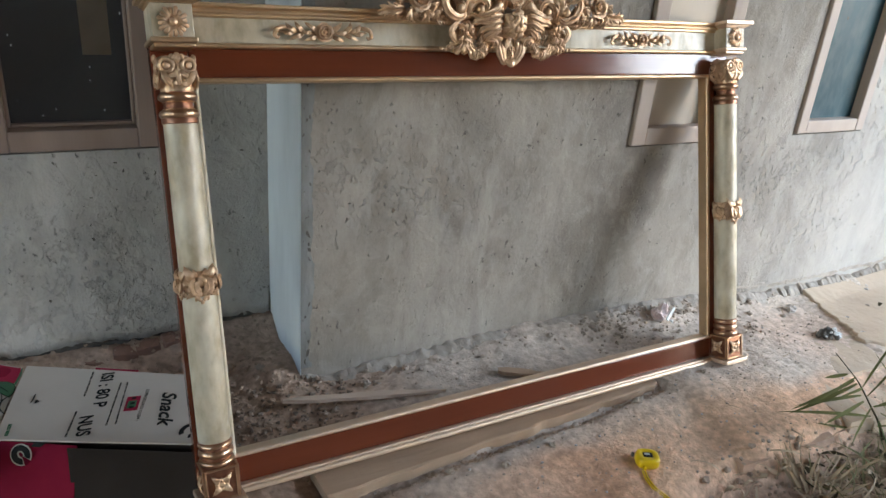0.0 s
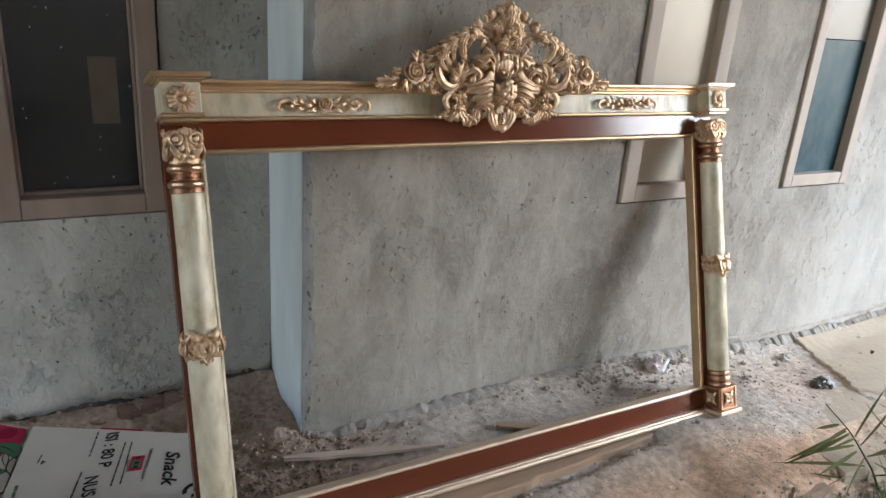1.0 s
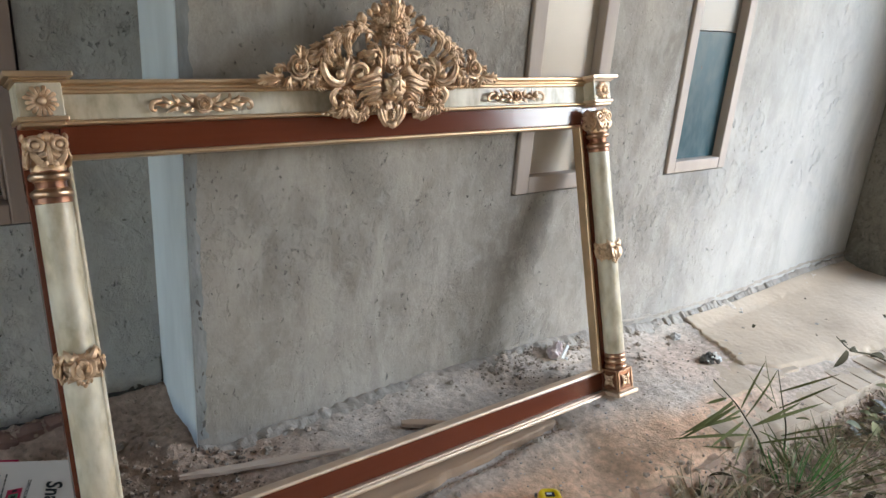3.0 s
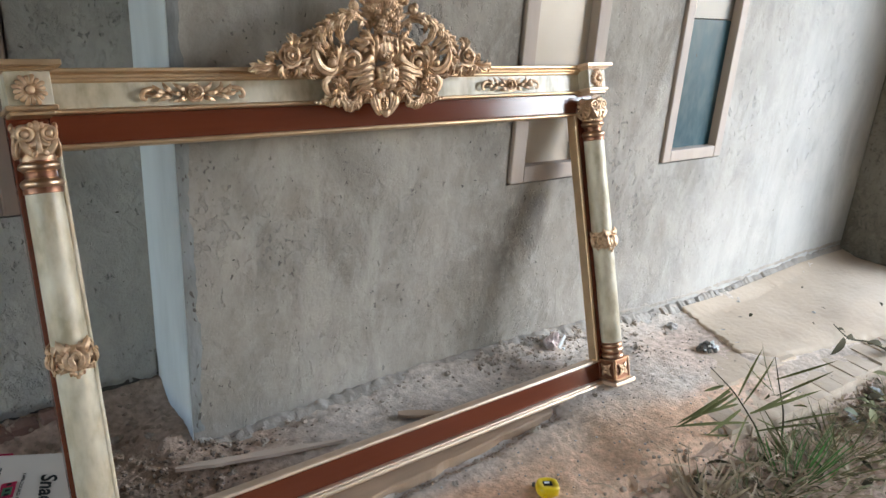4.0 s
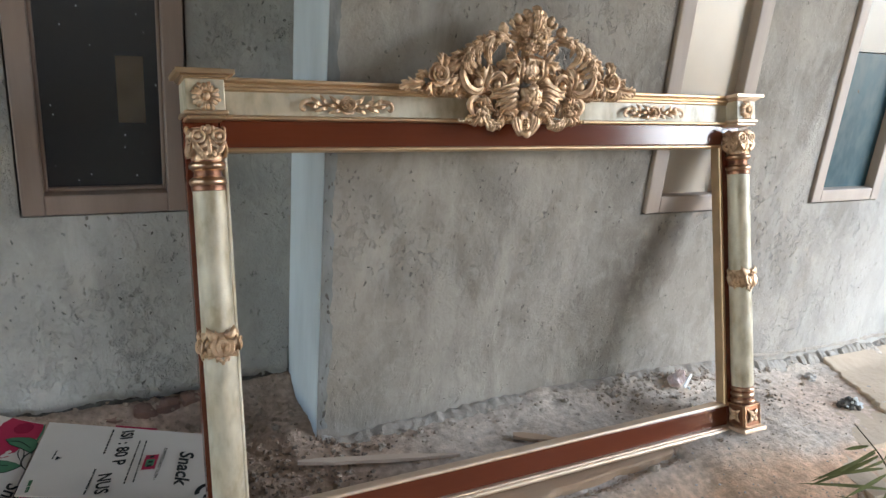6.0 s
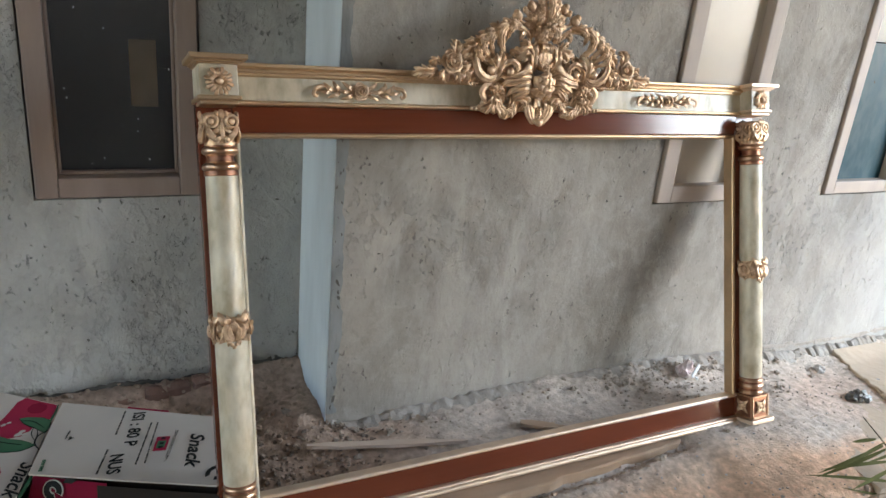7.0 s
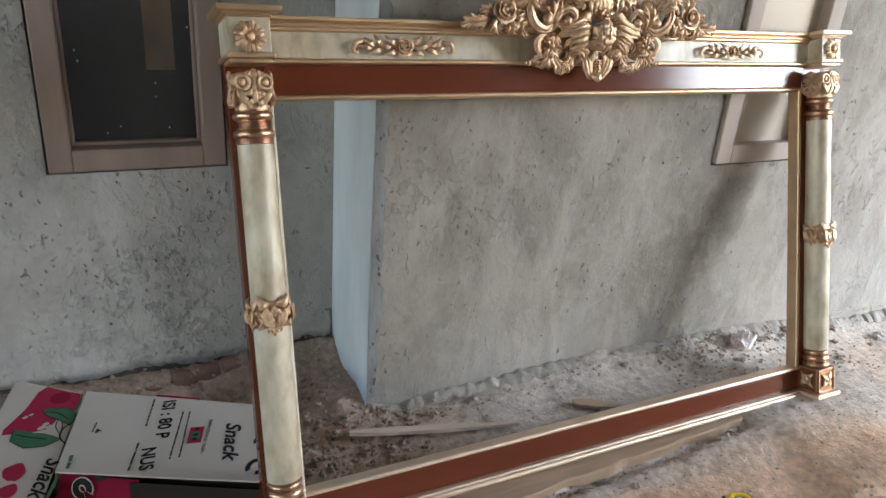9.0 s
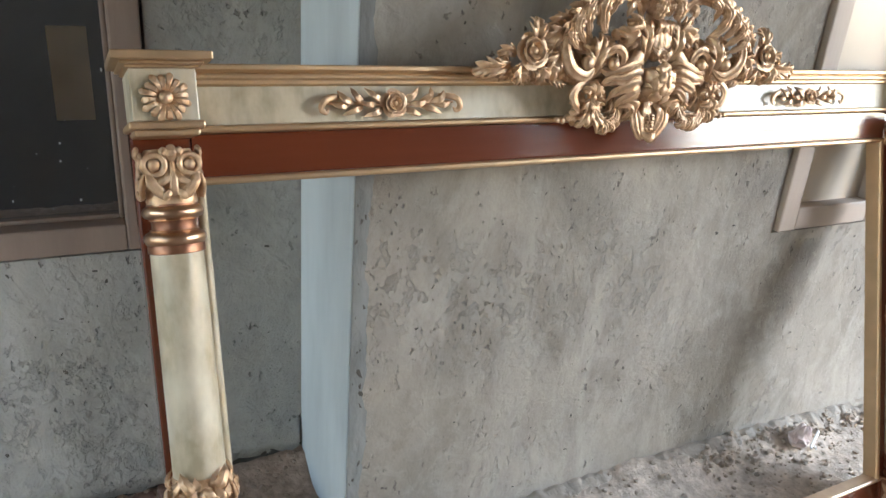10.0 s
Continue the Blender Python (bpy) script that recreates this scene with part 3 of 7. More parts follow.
def wall_geo(x0, x1, z0, z1, y0, y1, holes):
    """A wall from y0 (front) to y1 with rectangular holes (x0, x1, z0, z1) right through it."""
    xs = sorted({x0, x1, *[h[0] for h in holes], *[h[1] for h in holes]})
    zs = sorted({z0, z1, *[h[2] for h in holes], *[h[3] for h in holes]})
    bm = bmesh.new()
    grid = {}

    def vert(i, j, k):
        if (i, j, k) not in grid:
            grid[i, j, k] = bm.verts.new((xs[i], (y0, y1)[k], zs[j]))
        return grid[i, j, k]

    def solid(i, j):
        if not (0 <= i < len(xs) - 1 and 0 <= j < len(zs) - 1):
            return False
        cx, cz = (xs[i] + xs[i + 1]) / 2, (zs[j] + zs[j + 1]) / 2
        return not any(h[0] < cx < h[1] and h[2] < cz < h[3] for h in holes)
    for i in range(len(xs) - 1):
        for j in range(len(zs) - 1):
            if not solid(i, j):
                continue
            bm.faces.new([vert(i, j, 0), vert(i + 1, j, 0), vert(i + 1, j + 1, 0), vert(i, j + 1, 0)])
            bm.faces.new([vert(i, j, 1), vert(i, j + 1, 1), vert(i + 1, j + 1, 1), vert(i + 1, j, 1)])
            for di, dj, a, b in ((-1, 0, (i, j), (i, j + 1)), (1, 0, (i + 1, j), (i + 1, j + 1)), (0, -1, (i, j), (i + 1, j)), (0, 1, (i, j + 1), (i + 1, j + 1))):
                if not solid(i + di, j + dj):
                    bm.faces.new([vert(*a, 0), vert(*b, 0), vert(*b, 1), vert(*a, 1)])
    return bm


WIN_L = (-0.406, 0.005, 0.606, 1.86)
WIN_M = (1.361, 1.733, 0.632, 1.86)
WIN_R = (2.137, 2.512, 0.638, 1.86)
H = 0.006
part("wall_main", wall_geo(CORNER_X, END_X + 0.2, -0.4, 2.496, WALL_Y, 2.12, [(w[0] - H, w[1] + H, w[2] - H, w[3]) for w in (WIN_M, WIN_R)]), CEMENT)
tagged(bpy.data.objects["wall_main"], "grey cement-rendered wall with trowel marks and pits", "wall", kind="structure")
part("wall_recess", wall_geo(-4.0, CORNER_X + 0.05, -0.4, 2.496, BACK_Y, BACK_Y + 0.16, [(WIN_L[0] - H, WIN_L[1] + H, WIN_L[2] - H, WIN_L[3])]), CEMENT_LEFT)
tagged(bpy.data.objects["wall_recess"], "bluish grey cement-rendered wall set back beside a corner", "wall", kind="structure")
part("wall_return", boxes([(CORNER_X - 0.003, CORNER_X - 0.0005, WALL_Y + 0.001, BACK_Y - 0.001, -0.3, 2.49)], 0), SKIM)
tagged(bpy.data.objects["wall_return"], "pale blue smooth skim coat on a wall return, lightened for light from the left", "wall", kind="structure")
part("wall_end", boxes([(END_X, END_X + 0.18, 1.35, WALL_Y - 0.002, -0.4, 2.41)], 0.01), CEMENT_END_SHADED)
tagged(bpy.data.objects["wall_end"], "rough grey cement wall closing the yard, its shade put into the colour", "wall", kind="structure")
# Unseen stub, added to shade the middle of the main wall
part("unseen_wall_stub", boxes([(2.78, 3.85, -0.95, -0.80, -0.4, 2.496)], 0.01), DARKWALL)
tagged(bpy.data.objects["unseen_wall_stub"], "unseen dark wall stub added to shade the main wall", "wall", kind="structure")
# Unseen wall, added to block low sky and bounce light back
part("unseen_wall_opposite", boxes([(-4.0, 4.4, -3.2, -3.0, -0.4, 2.496)], 0.01), DARKWALL)
tagged(bpy.data.objects["unseen_wall_opposite"], "unseen brown wall added to close the porch and block low sky", "wall", kind="structure")
# Unseen porch roof, added to block overhead sky and bounce warm light
part("ceiling", boxes([(-4.0, 4.0, -3.2, 2.3, 2.50, 2.58)], 0.005), ROOF)
tagged(bpy.data.objects["ceiling"], "brownish underside of an unseen porch roof added to block sky", "ceiling", kind="structure")
# Unseen eave, added to dim the upper right of the wall
part("eave", boxes([(4.002, 6.0, 0.95, 2.3, 2.42, 2.50)], 0.005), ROOF)
tagged(bpy.data.objects["eave"], "brownish underside of an unseen eave added to dim the wall", "eave", kind="structure")
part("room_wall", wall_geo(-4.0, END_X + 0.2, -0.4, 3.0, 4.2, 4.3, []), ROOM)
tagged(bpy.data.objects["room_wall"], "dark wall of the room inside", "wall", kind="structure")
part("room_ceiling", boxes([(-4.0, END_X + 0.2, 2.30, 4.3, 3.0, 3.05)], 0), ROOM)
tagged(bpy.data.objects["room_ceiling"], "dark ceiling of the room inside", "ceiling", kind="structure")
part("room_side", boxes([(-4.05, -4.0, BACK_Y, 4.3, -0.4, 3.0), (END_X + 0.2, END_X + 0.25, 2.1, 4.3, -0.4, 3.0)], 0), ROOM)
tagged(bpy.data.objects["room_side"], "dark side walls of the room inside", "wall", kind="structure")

# ---------------------------------------------------------------- windows


def window(name, w, y, mat, barw, panes, label):
    """A fixed window: outer frame proud of the wall, inner bead, panes (z0, z1, material, label)."""
    x0, x1, z0, z1 = w
    root = empty(name, Matrix.Translation((0, 0, 0)), label, "window", kind="structure")
    f, bk = y - 0.012, y + 0.085
    deep = 0.052 if mat is WOOD_L else 0.024
    for k, s in enumerate(((x0, x0 + barw, f, bk, z0, z1), (x1 - barw, x1, f, bk, z0, z1), (x0 + barw, x1 - barw, f + 0.001, bk, z0, z0 + barw), (x0 + barw, x1 - barw, f + 0.001, bk, z1 - barw, z1))):
        part(("window_jamb", "window_jamb", "window_sill", "window_head")[k], boxes([s], 0.004), mat, root)
    b = 0.009
    ix0, ix1, iz0, iz1 = x0 + barw, x1 - barw, z0 + barw, z1 - barw
    for s in ((ix0, ix0 + b, y + 0.030, y + 0.050, iz0, iz1), (ix1 - b, ix1, y + 0.030, y + 0.050, iz0, iz1), (ix0 + b, ix1 - b, y + 0.030, y + 0.050, iz0, iz0 + b)) if mat is WOOD_L else ():
        part("glazing_bead", boxes([s], 0.003), mat, root)
    for p0, p1, pm, pl in panes:
        ob = part("pane", boxes([(ix0 + 0.002, ix1 - 0.002, y + deep, y + deep + 0.004, max(p0, iz0), min(p1, iz1))], 0), pm, root, pl)
        if pm is GLASS:
            ob.visible_shadow = False
    return root


window("window_1", WIN_L, BACK_Y, WOOD_L, 0.054, [(0, 9, GLASS, "dark clear glass pane")], "weathered brown wooden window with dark glass")
window("window_2", WIN_M, WALL_Y, WOOD_P, 0.056, [(0, 9, PAPER, "pane covered with cream film")], "pale primed wooden window with a cream covered pane")
window("window_3", WIN_R, WALL_Y, WOOD_P, 0.046, [(0, 1.175, TEAL, "dusty teal pane"), (1.179, 9, PAPER_G, "grey upper pane")], "pale primed wooden window with a dusty teal pane")

# ---------------------------------------------------------------- the mirror frame
FU, FV, FN = Vector((0.99938, 0.03423, -0.00784)), Vector((-0.00256, 0.29380, 0.95586)), Vector((0.03503, -0.95525, 0.29371))
FM = Matrix(((FU.x, -FN.x, FV.x, 0.809), (FU.y, -FN.y, FV.y, 1.599), (FU.z, -FN.z, FV.z, 0.464), (0, 0, 0, 1)))
mirror = empty("mirror_frame", FM, "ornate cream, gold and mahogany empty mirror frame leaning on the wall", "mirror frame")
OW, OH, CX = 0.766, 0.414, 0.812


def gold(name, geo, parent, label="", mat=None):
    ob = put(name, geo[0], geo[1], mat or GOLD, parent, label, True)
    ob.data.set_sharp_from_angle(angle=radians(55))
    return ob


def frame_bars():
    # top: lip, mahogany band, small bead, frieze, cornice
    bar("top_lip", [(0.03, OH)] + arc(0.0, OH + 0.0055, 0.0055, 270, 90, 8) + [(0.03, OH + 0.011)], -0.79, 0.79, GOLD_BRIGHT, mirror, label="gold lip", smooth=False)
    band = [(0.03, OH + 0.0112), (0.000, OH + 0.0112)] + [(-0.001, OH + 0.0135), (-0.007, OH + 0.0695)] + [(0.03, OH + 0.0695)]
    bar("mahogany_band", band, -0.7790, 0.7790, RED, mirror, label="glossy mahogany band")
    bar("bead", [(0.03, 0.4838)] + arc(-0.024, 0.489, 0.005, 250, 110, 6) + [(0.03, 0.4945)], -0.80, 0.80, GOLD_BRIGHT, mirror, label="gold bead")
    bar("frieze", [(0.03, 0.4947), (-0.021, 0.4947), (-0.021, 0.546), (0.03, 0.546)], -0.80, 0.80, CREAM, mirror, label="cream lacquered frieze")
    cor = [(0.03, 0.5462), (-0.022, 0.5462), (-0.026, 0.549), (-0.027, 0.5535)] + arc(-0.031, 0.5585, 0.005, 270, 120, 5) + [(-0.036, 0.5640), (-0.041, 0.5665), (-0.042, 0.5715), (-0.040, 0.5735), (0.03, 0.5735)]
    bar("cornice", cor, -0.80, 0.80, GOLD_BRIGHT, mirror, label="stepped gold cornice")
    # bottom
    bar("bottom_lip", [(0.03, -OH)] + arc(0.0, -OH - 0.0055, 0.0055, 90, 270, 8)[::1] + [(0.03, -OH - 0.011)], -0.79, 0.79, GOLD_PALE, mirror, label="gold lip")
    band = [(0.03, -OH - 0.0112), (0.002, -OH - 0.0112)] + [(0.001, -OH - 0.0135), (-0.001, -OH - 0.0715)] + [(0.03, -OH - 0.0715)]
    bar("mahogany_band", band, -0.7790, 0.7790, RED, mirror, label="glossy mahogany band")
    low = [(0.03, -0.4857), (-0.010, -0.4857)] + arc(-0.013, -0.4900, 0.0045, 100, 230, 5) + arc(-0.016, -0.4985, 0.0075, 120, 260, 7) + [(0.03, -0.5055)]
    bar("bottom_moulding", low, -0.78, 0.78, GOLD_PALE, mirror, label="gold rounded moulding")
    # sides
    for s in (-1, 1):
        lip = [(0.03, s * OW)] + [(y, s * (OW + 0.0065 + z)) for y, z in arc(0.0, 0.0, 0.0065, 270, 90, 8)] + [(0.03, s * (OW + 0.013))]
        bar("side_lip", lip, -OH - 0.004, OH + 0.004, CREAM if s < 0 else GOLD_BRIGHT, mirror, axis="z", label="cream lip" if s < 0 else "gold lip")
        part("side_board", boxes([(min(s * 0.7795, s * 0.856), max(s * 0.7795, s * 0.856), -0.004, 0.030, -0.48, 0.494)], 0.003), RED, mirror, "mahogany side board")


def column(s):
    x = s * (CX + (0.003 if s < 0 else 0.008))
    yc = -0.030
    q = 0.96 if s < 0 else 0.94
    prof = [(0.0345 * q, -0.358), (0.0365 * q, -0.352), (0.0368 * q, 0.0), (0.0355 * q, 0.336)]
    gold("shaft", lathe_geo(prof, 40, cx=x, cy=yc), mirror, "cream half-round column", CREAM)
    # rings under the capital and above the plinth
    for z, r, h in ((0.383, 0.0405, 0.0085), (0.3485, 0.0415, 0.0095)):
        gold("ring", lathe_geo([(0.033 * q, z - h - 0.002)] + [(q * (r - h + h * math.cos(radians(a))), z + h * math.sin(radians(a))) for a in range(-90, 91, 18)] + [(0.033 * q, z + h + 0.002)], 36, cx=x, cy=yc), mirror, "bronze ring", BRONZE)
    gold("collar", lathe_geo([(q * r, z) for r, z in ((0.034, 0.328), (0.0380, 0.330), (0.0380, 0.339), (0.033, 0.350), (0.0300, 0.362), (0.0300, 0.370), (0.033, 0.378), (0.034, 0.394))], 36, cx=x, cy=yc), mirror, "worn copper-brown collar", COPPER)
    for z, r, h in ((-0.3645, 0.0385, 0.0055), (-0.383, 0.0395, 0.0095), (-0.4035, 0.0405, 0.0065)):
        gold("ring", lathe_geo([(0.034 * q, z - h - 0.002)] + [(q * (r - h + h * math.cos(radians(a))), z + h * math.sin(radians(a))) for a in range(-90, 91, 18)] + [(0.034 * q, z + h + 0.002)], 36, cx=x, cy=yc), mirror, "bronze ring", BRONZE)
    gold("collar", lathe_geo([(0.0355 * q, -0.412), (0.0355 * q, -0.356)], 36, cx=x, cy=yc), mirror, "worn copper-brown collar", COPPER)
    # capital: a bell between volutes, a shell over its middle, leaves that fold down
    body = lathe_geo([(0.031, 0.392), (0.0325, 0.397), (0.0310, 0.408), (0.0305, 0.426), (0.0325, 0.444), (0.034, 0.454), (0.029, 0.464)], 40, cx=x, cy=yc, square=0.15)
    cap = gold("capital", body, mirror, "gold leaf capital with volutes")
    flat = Vector((0, -1, 0))
    for rot in (0, 90, -90):
        m = Matrix.Translation((x, yc, 0)) @ pose(0, 0, 0, 0, 0, rot) @ Matrix.Translation((0, -0.0325, 0))

        def carve(name, pts, widths, flutes=0, depth=0.4, h=0.7):
            gold(name, moved(plump_geo(pts, widths, h, flutes, depth, 18, 14, flat), m), cap)
        for d in (-1, 1):
            ring = [(d * 0.0215 + 0.0128 * math.cos(radians(90 + d * a)), -0.003 - 0.000012 * a, 0.4440 + 0.0128 * math.sin(radians(90 + d * a))) for a in range(-150, 211, 30)]
            carve("volute", ring, (0.0030, 0.0036, 0.0038, 0.0038, 0.0030))
            gold("volute", moved(ball_geo((d * 0.0215, -0.0015, 0.4440), 0.0078, (1, 0.6, 1), 8, 12), m), cap)
            carve("leaf", [(d * 0.030, -0.001, 0.434), (d * 0.026, -0.005, 0.421), (d * 0.017, -0.005, 0.409), (d * 0.006, -0.002, 0.400)], (0.0035, 0.0068, 0.0070, 0.0030), 1)
            carve("leaf", [(d * 0.003, -0.003, 0.437), (d * 0.008, -0.006, 0.426), (d * 0.017, -0.006, 0.421), (d * 0.020, -0.004, 0.413)], (0.0030, 0.0050, 0.0046, 0.0025), 1)
            carve("leaf", [(d * 0.002, -0.004, 0.410), (d * 0.009, -0.008, 0.407), (d * 0.014, -0.006, 0.399)], (0.0035, 0.0050, 0.0028), 1)
            carve("leaf", [(d * 0.003, -0.004, 0.453), (d * 0.009, -0.007, 0.460), (d * 0.014, -0.005, 0.463)], (0.0030, 0.0055, 0.0040), 1)
        carve("leaf", [(0, -0.003, 0.448), (0, -0.007, 0.458), (0, -0.005, 0.469)], (0.0035, 0.0065, 0.0055), 1)
        carve("leaf", [(0, -0.003, 0.452), (0, -0.006, 0.436), (0, -0.007, 0.420), (0, -0.004, 0.404)], (0.0022, 0.0034, 0.0050, 0.0060), 1)
    # flower band halfway up
    band = gold("flower_band", lathe_geo([(q * 0.0372, -0.030), (q * 0.0390, -0.024), (q * 0.0390, 0.018), (q * 0.0372, 0.024)], 40, cx=x, cy=yc), mirror, "gold carved flower band")
    for rot, big in ((0, 1.0), (-78, 0.8), (78, 0.8)):
        m = Matrix.Translation((x, yc, -0.003)) @ pose(0, 0, 0, 0, 0, rot) @ Matrix.Translation((0, -0.0350 * q, 0)) @ Matrix.Diagonal((big, 0.8, big, 1))

        def spray(name, pts, widths, flutes=1, depth=0.45, h=0.55, n=18):
            gold(name, moved(plump_geo(pts, widths, h, flutes, depth, n, 18, flat), m), band)
        # half-open rose: bud, cupping petals, collar of sepals
        gold("rose_bud", moved(ball_geo((0.001, -0.008, 0.004), 0.0105, (0.95, 0.9, 1.15), 9, 13), m), band)
        spray("petal", ((-0.003, -0.014, 0.014), (0.006, -0.018, 0.008), (0.005, -0.017, -0.003)), (0.003, 0.0052, 0.002), 0)
        for d in (-1, 1):
            spray("petal", ((d * 0.001, -0.008, -0.022), (d * 0.014, -0.014, -0.014), (d * 0.018, -0.012, 0.002), (d * 0.012, -0.006, 0.016)), (0.004, 0.0085, 0.0080, 0.003), 1)
            spray("petal", ((d * 0.001, -0.012, -0.020), (d * 0.008, -0.018, -0.011), (d * 0.010, -0.016, 0.000), (d * 0.005, -0.010, 0.010)), (0.003, 0.0062, 0.0055, 0.002), 1)
            # leaves that point up and out, folded along their ribs
            spray("leaf", ((d * 0.012, 0.002, 0.008), (d * 0.019, -0.008, 0.018), (d * 0.026, -0.004, 0.030), (d * 0.029, 0.006, 0.041)), (0.004, 0.0085, 0.0070, 0.0010), 2)
            spray("leaf", ((d * 0.006, 0.002, 0.012), (d * 0.011, -0.008, 0.022), (d * 0.012, -0.002, 0.033)), (0.003, 0.0060, 0.0012), 1)
            spray("leaf", ((d * 0.018, 0.002, -0.004), (d * 0.026, -0.006, 0.002), (d * 0.033, 0.004, 0.014)), (0.003, 0.0066, 0.0012), 1)
            spray("leaf", ((d * 0.012, 0.002, -0.016), (d * 0.022, -0.006, -0.020), (d * 0.031, 0.005, -0.030)), (0.003, 0.0068, 0.0012), 1)
            spray("leaf", ((d * 0.005, 0.000, -0.022), (d * 0.010, -0.007, -0.028), (d * 0.013, 0.002, -0.038)), (0.003, 0.0055, 0.0012), 1)
            gold("berry", moved(ball_geo((d * 0.005, -0.006, -0.033), 0.0042, (1, 0.8, 1), 6, 9), m), band)
        gold("berry", moved(ball_geo((0, -0.006, -0.039), 0.0044, (1, 0.8, 1), 6, 9), m), band)
    # plinth
    pl = part("plinth", boxes([(x - 0.036, x + 0.036, yc - 0.036, 0.029, -0.486, -0.411)], 0.003), COPPER, mirror, "dark copper plinth with gold borders and star flowers")
    for rot in (0, 90, -90):
        m = Matrix.Translation((x, yc, -0.448)) @ pose(0, 0, 0, 0, 0, rot) @ Matrix.Translation((0, -0.0365, 0))
        geos = [ball_geo((0, -0.002, 0), 0.0075, (1, 0.6, 1))]
        for k in range(4):
            a = radians(45 + 90 * k)
            geos.append(plump_geo([(0.004 * math.cos(a), 0, 0.004 * math.sin(a)), (0.016 * math.cos(a), -0.005, 0.016 * math.sin(a)), (0.031 * math.cos(a), -0.001, 0.031 * math.sin(a))], (0.003, 0.0085, 0.005, 0.001), 0.5, 1, 0.5, 14, 12, flat))
            a = radians(90 * k)
            geos.append(plump_geo([(0.004 * math.cos(a), 0, 0.004 * math.sin(a)), (0.010 * math.cos(a), -0.004, 0.010 * math.sin(a)), (0.016 * math.cos(a), -0.001, 0.016 * math.sin(a))], (0.002, 0.0045, 0.002), 0.5, 0, 0, 10, 10, flat))
        gold("star_flower", moved(join(*geos), m), pl, "gold star flower")
        edge = boxes([(-0.0355, -0.0305, -0.003, 0.001, -0.037, 0.037), (0.0305, 0.0355, -0.003, 0.001, -0.037, 0.037), (-0.0304, 0.0304, -0.0032, 0.001, 0.032, 0.037), (-0.0304, 0.0304, -0.0032, 0.001, -0.037, -0.032)], 0.0012, 1)
        bmesh.ops.transform(edge, matrix=m, verts=edge.verts[:])
        part("border", edge, BRONZE, pl, "worn gold border")
    part("foot_plate", boxes([(x - 0.050, x + 0.050, yc - 0.050, 0.029, -0.500, -0.4862)], 0.003), GOLD_PALE, mirror, "gold foot plate")
    # corner block
    # Right trim takes a paler gold: bright sky on it is put into the colour
    tone, trim = (GOLD_BRIGHT, "gold") if s < 0 else (GOLD_PALE, "light-paled gold")
    up = 0.008 if s < 0 else 0.0
    bl = part("corner_block", boxes([(x - 0.040, x + 0.040, -0.066, 0.029, 0.4985, 0.5558 + up)], 0.002), CREAM, mirror, "cream corner block")
    part("block_base", boxes([(x - 0.046, x + 0.046, -0.072, 0.0292, 0.4885, 0.4983), (x - 0.040, x + 0.040, -0.066, 0.0288, 0.4795, 0.4883)], 0.003), tone, bl, trim + " block moulding")
    part("block_cap", boxes([(x - 0.044, x + 0.044, -0.070, 0.0292, 0.5560 + up, 0.5598 + up), (x - 0.050, x + 0.050, -0.076, 0.0288, 0.5600 + up, 0.5640 + up), (x - 0.060, x + 0.060, -0.086, 0.0292, 0.5642 + up, 0.5750 + up)], 0.0018), tone, bl, "stepped " + trim + " cap")
    gold("flower_eye", ball_geo((x, -0.073, 0.5270), 0.0088, (1, 0.8, 1), 9, 14), bl, "gold daisy centre")
    for k in range(16):
        a = 2 * math.pi * (k + 0.3) / 16
        r = 0.0320 if k % 2 else 0.0285
        d = Vector((math.cos(a), 0, math.sin(a)))
        y = -0.0005 * (k % 2)
        gold("petal", plump_geo([Vector((x, -0.068, 0.5270)) + d * 0.006, Vector((x, -0.074 + y, 0.5270)) + d * (0.55 * r), Vector((x, -0.071 + y, 0.5270)) + d * (0.85 * r), Vector((x, -0.067, 0.5270)) + d * r], (0.0018, 0.0030, 0.0044, 0.0022), 0.55, 1, 0.55, 14, 12, flat), bl)


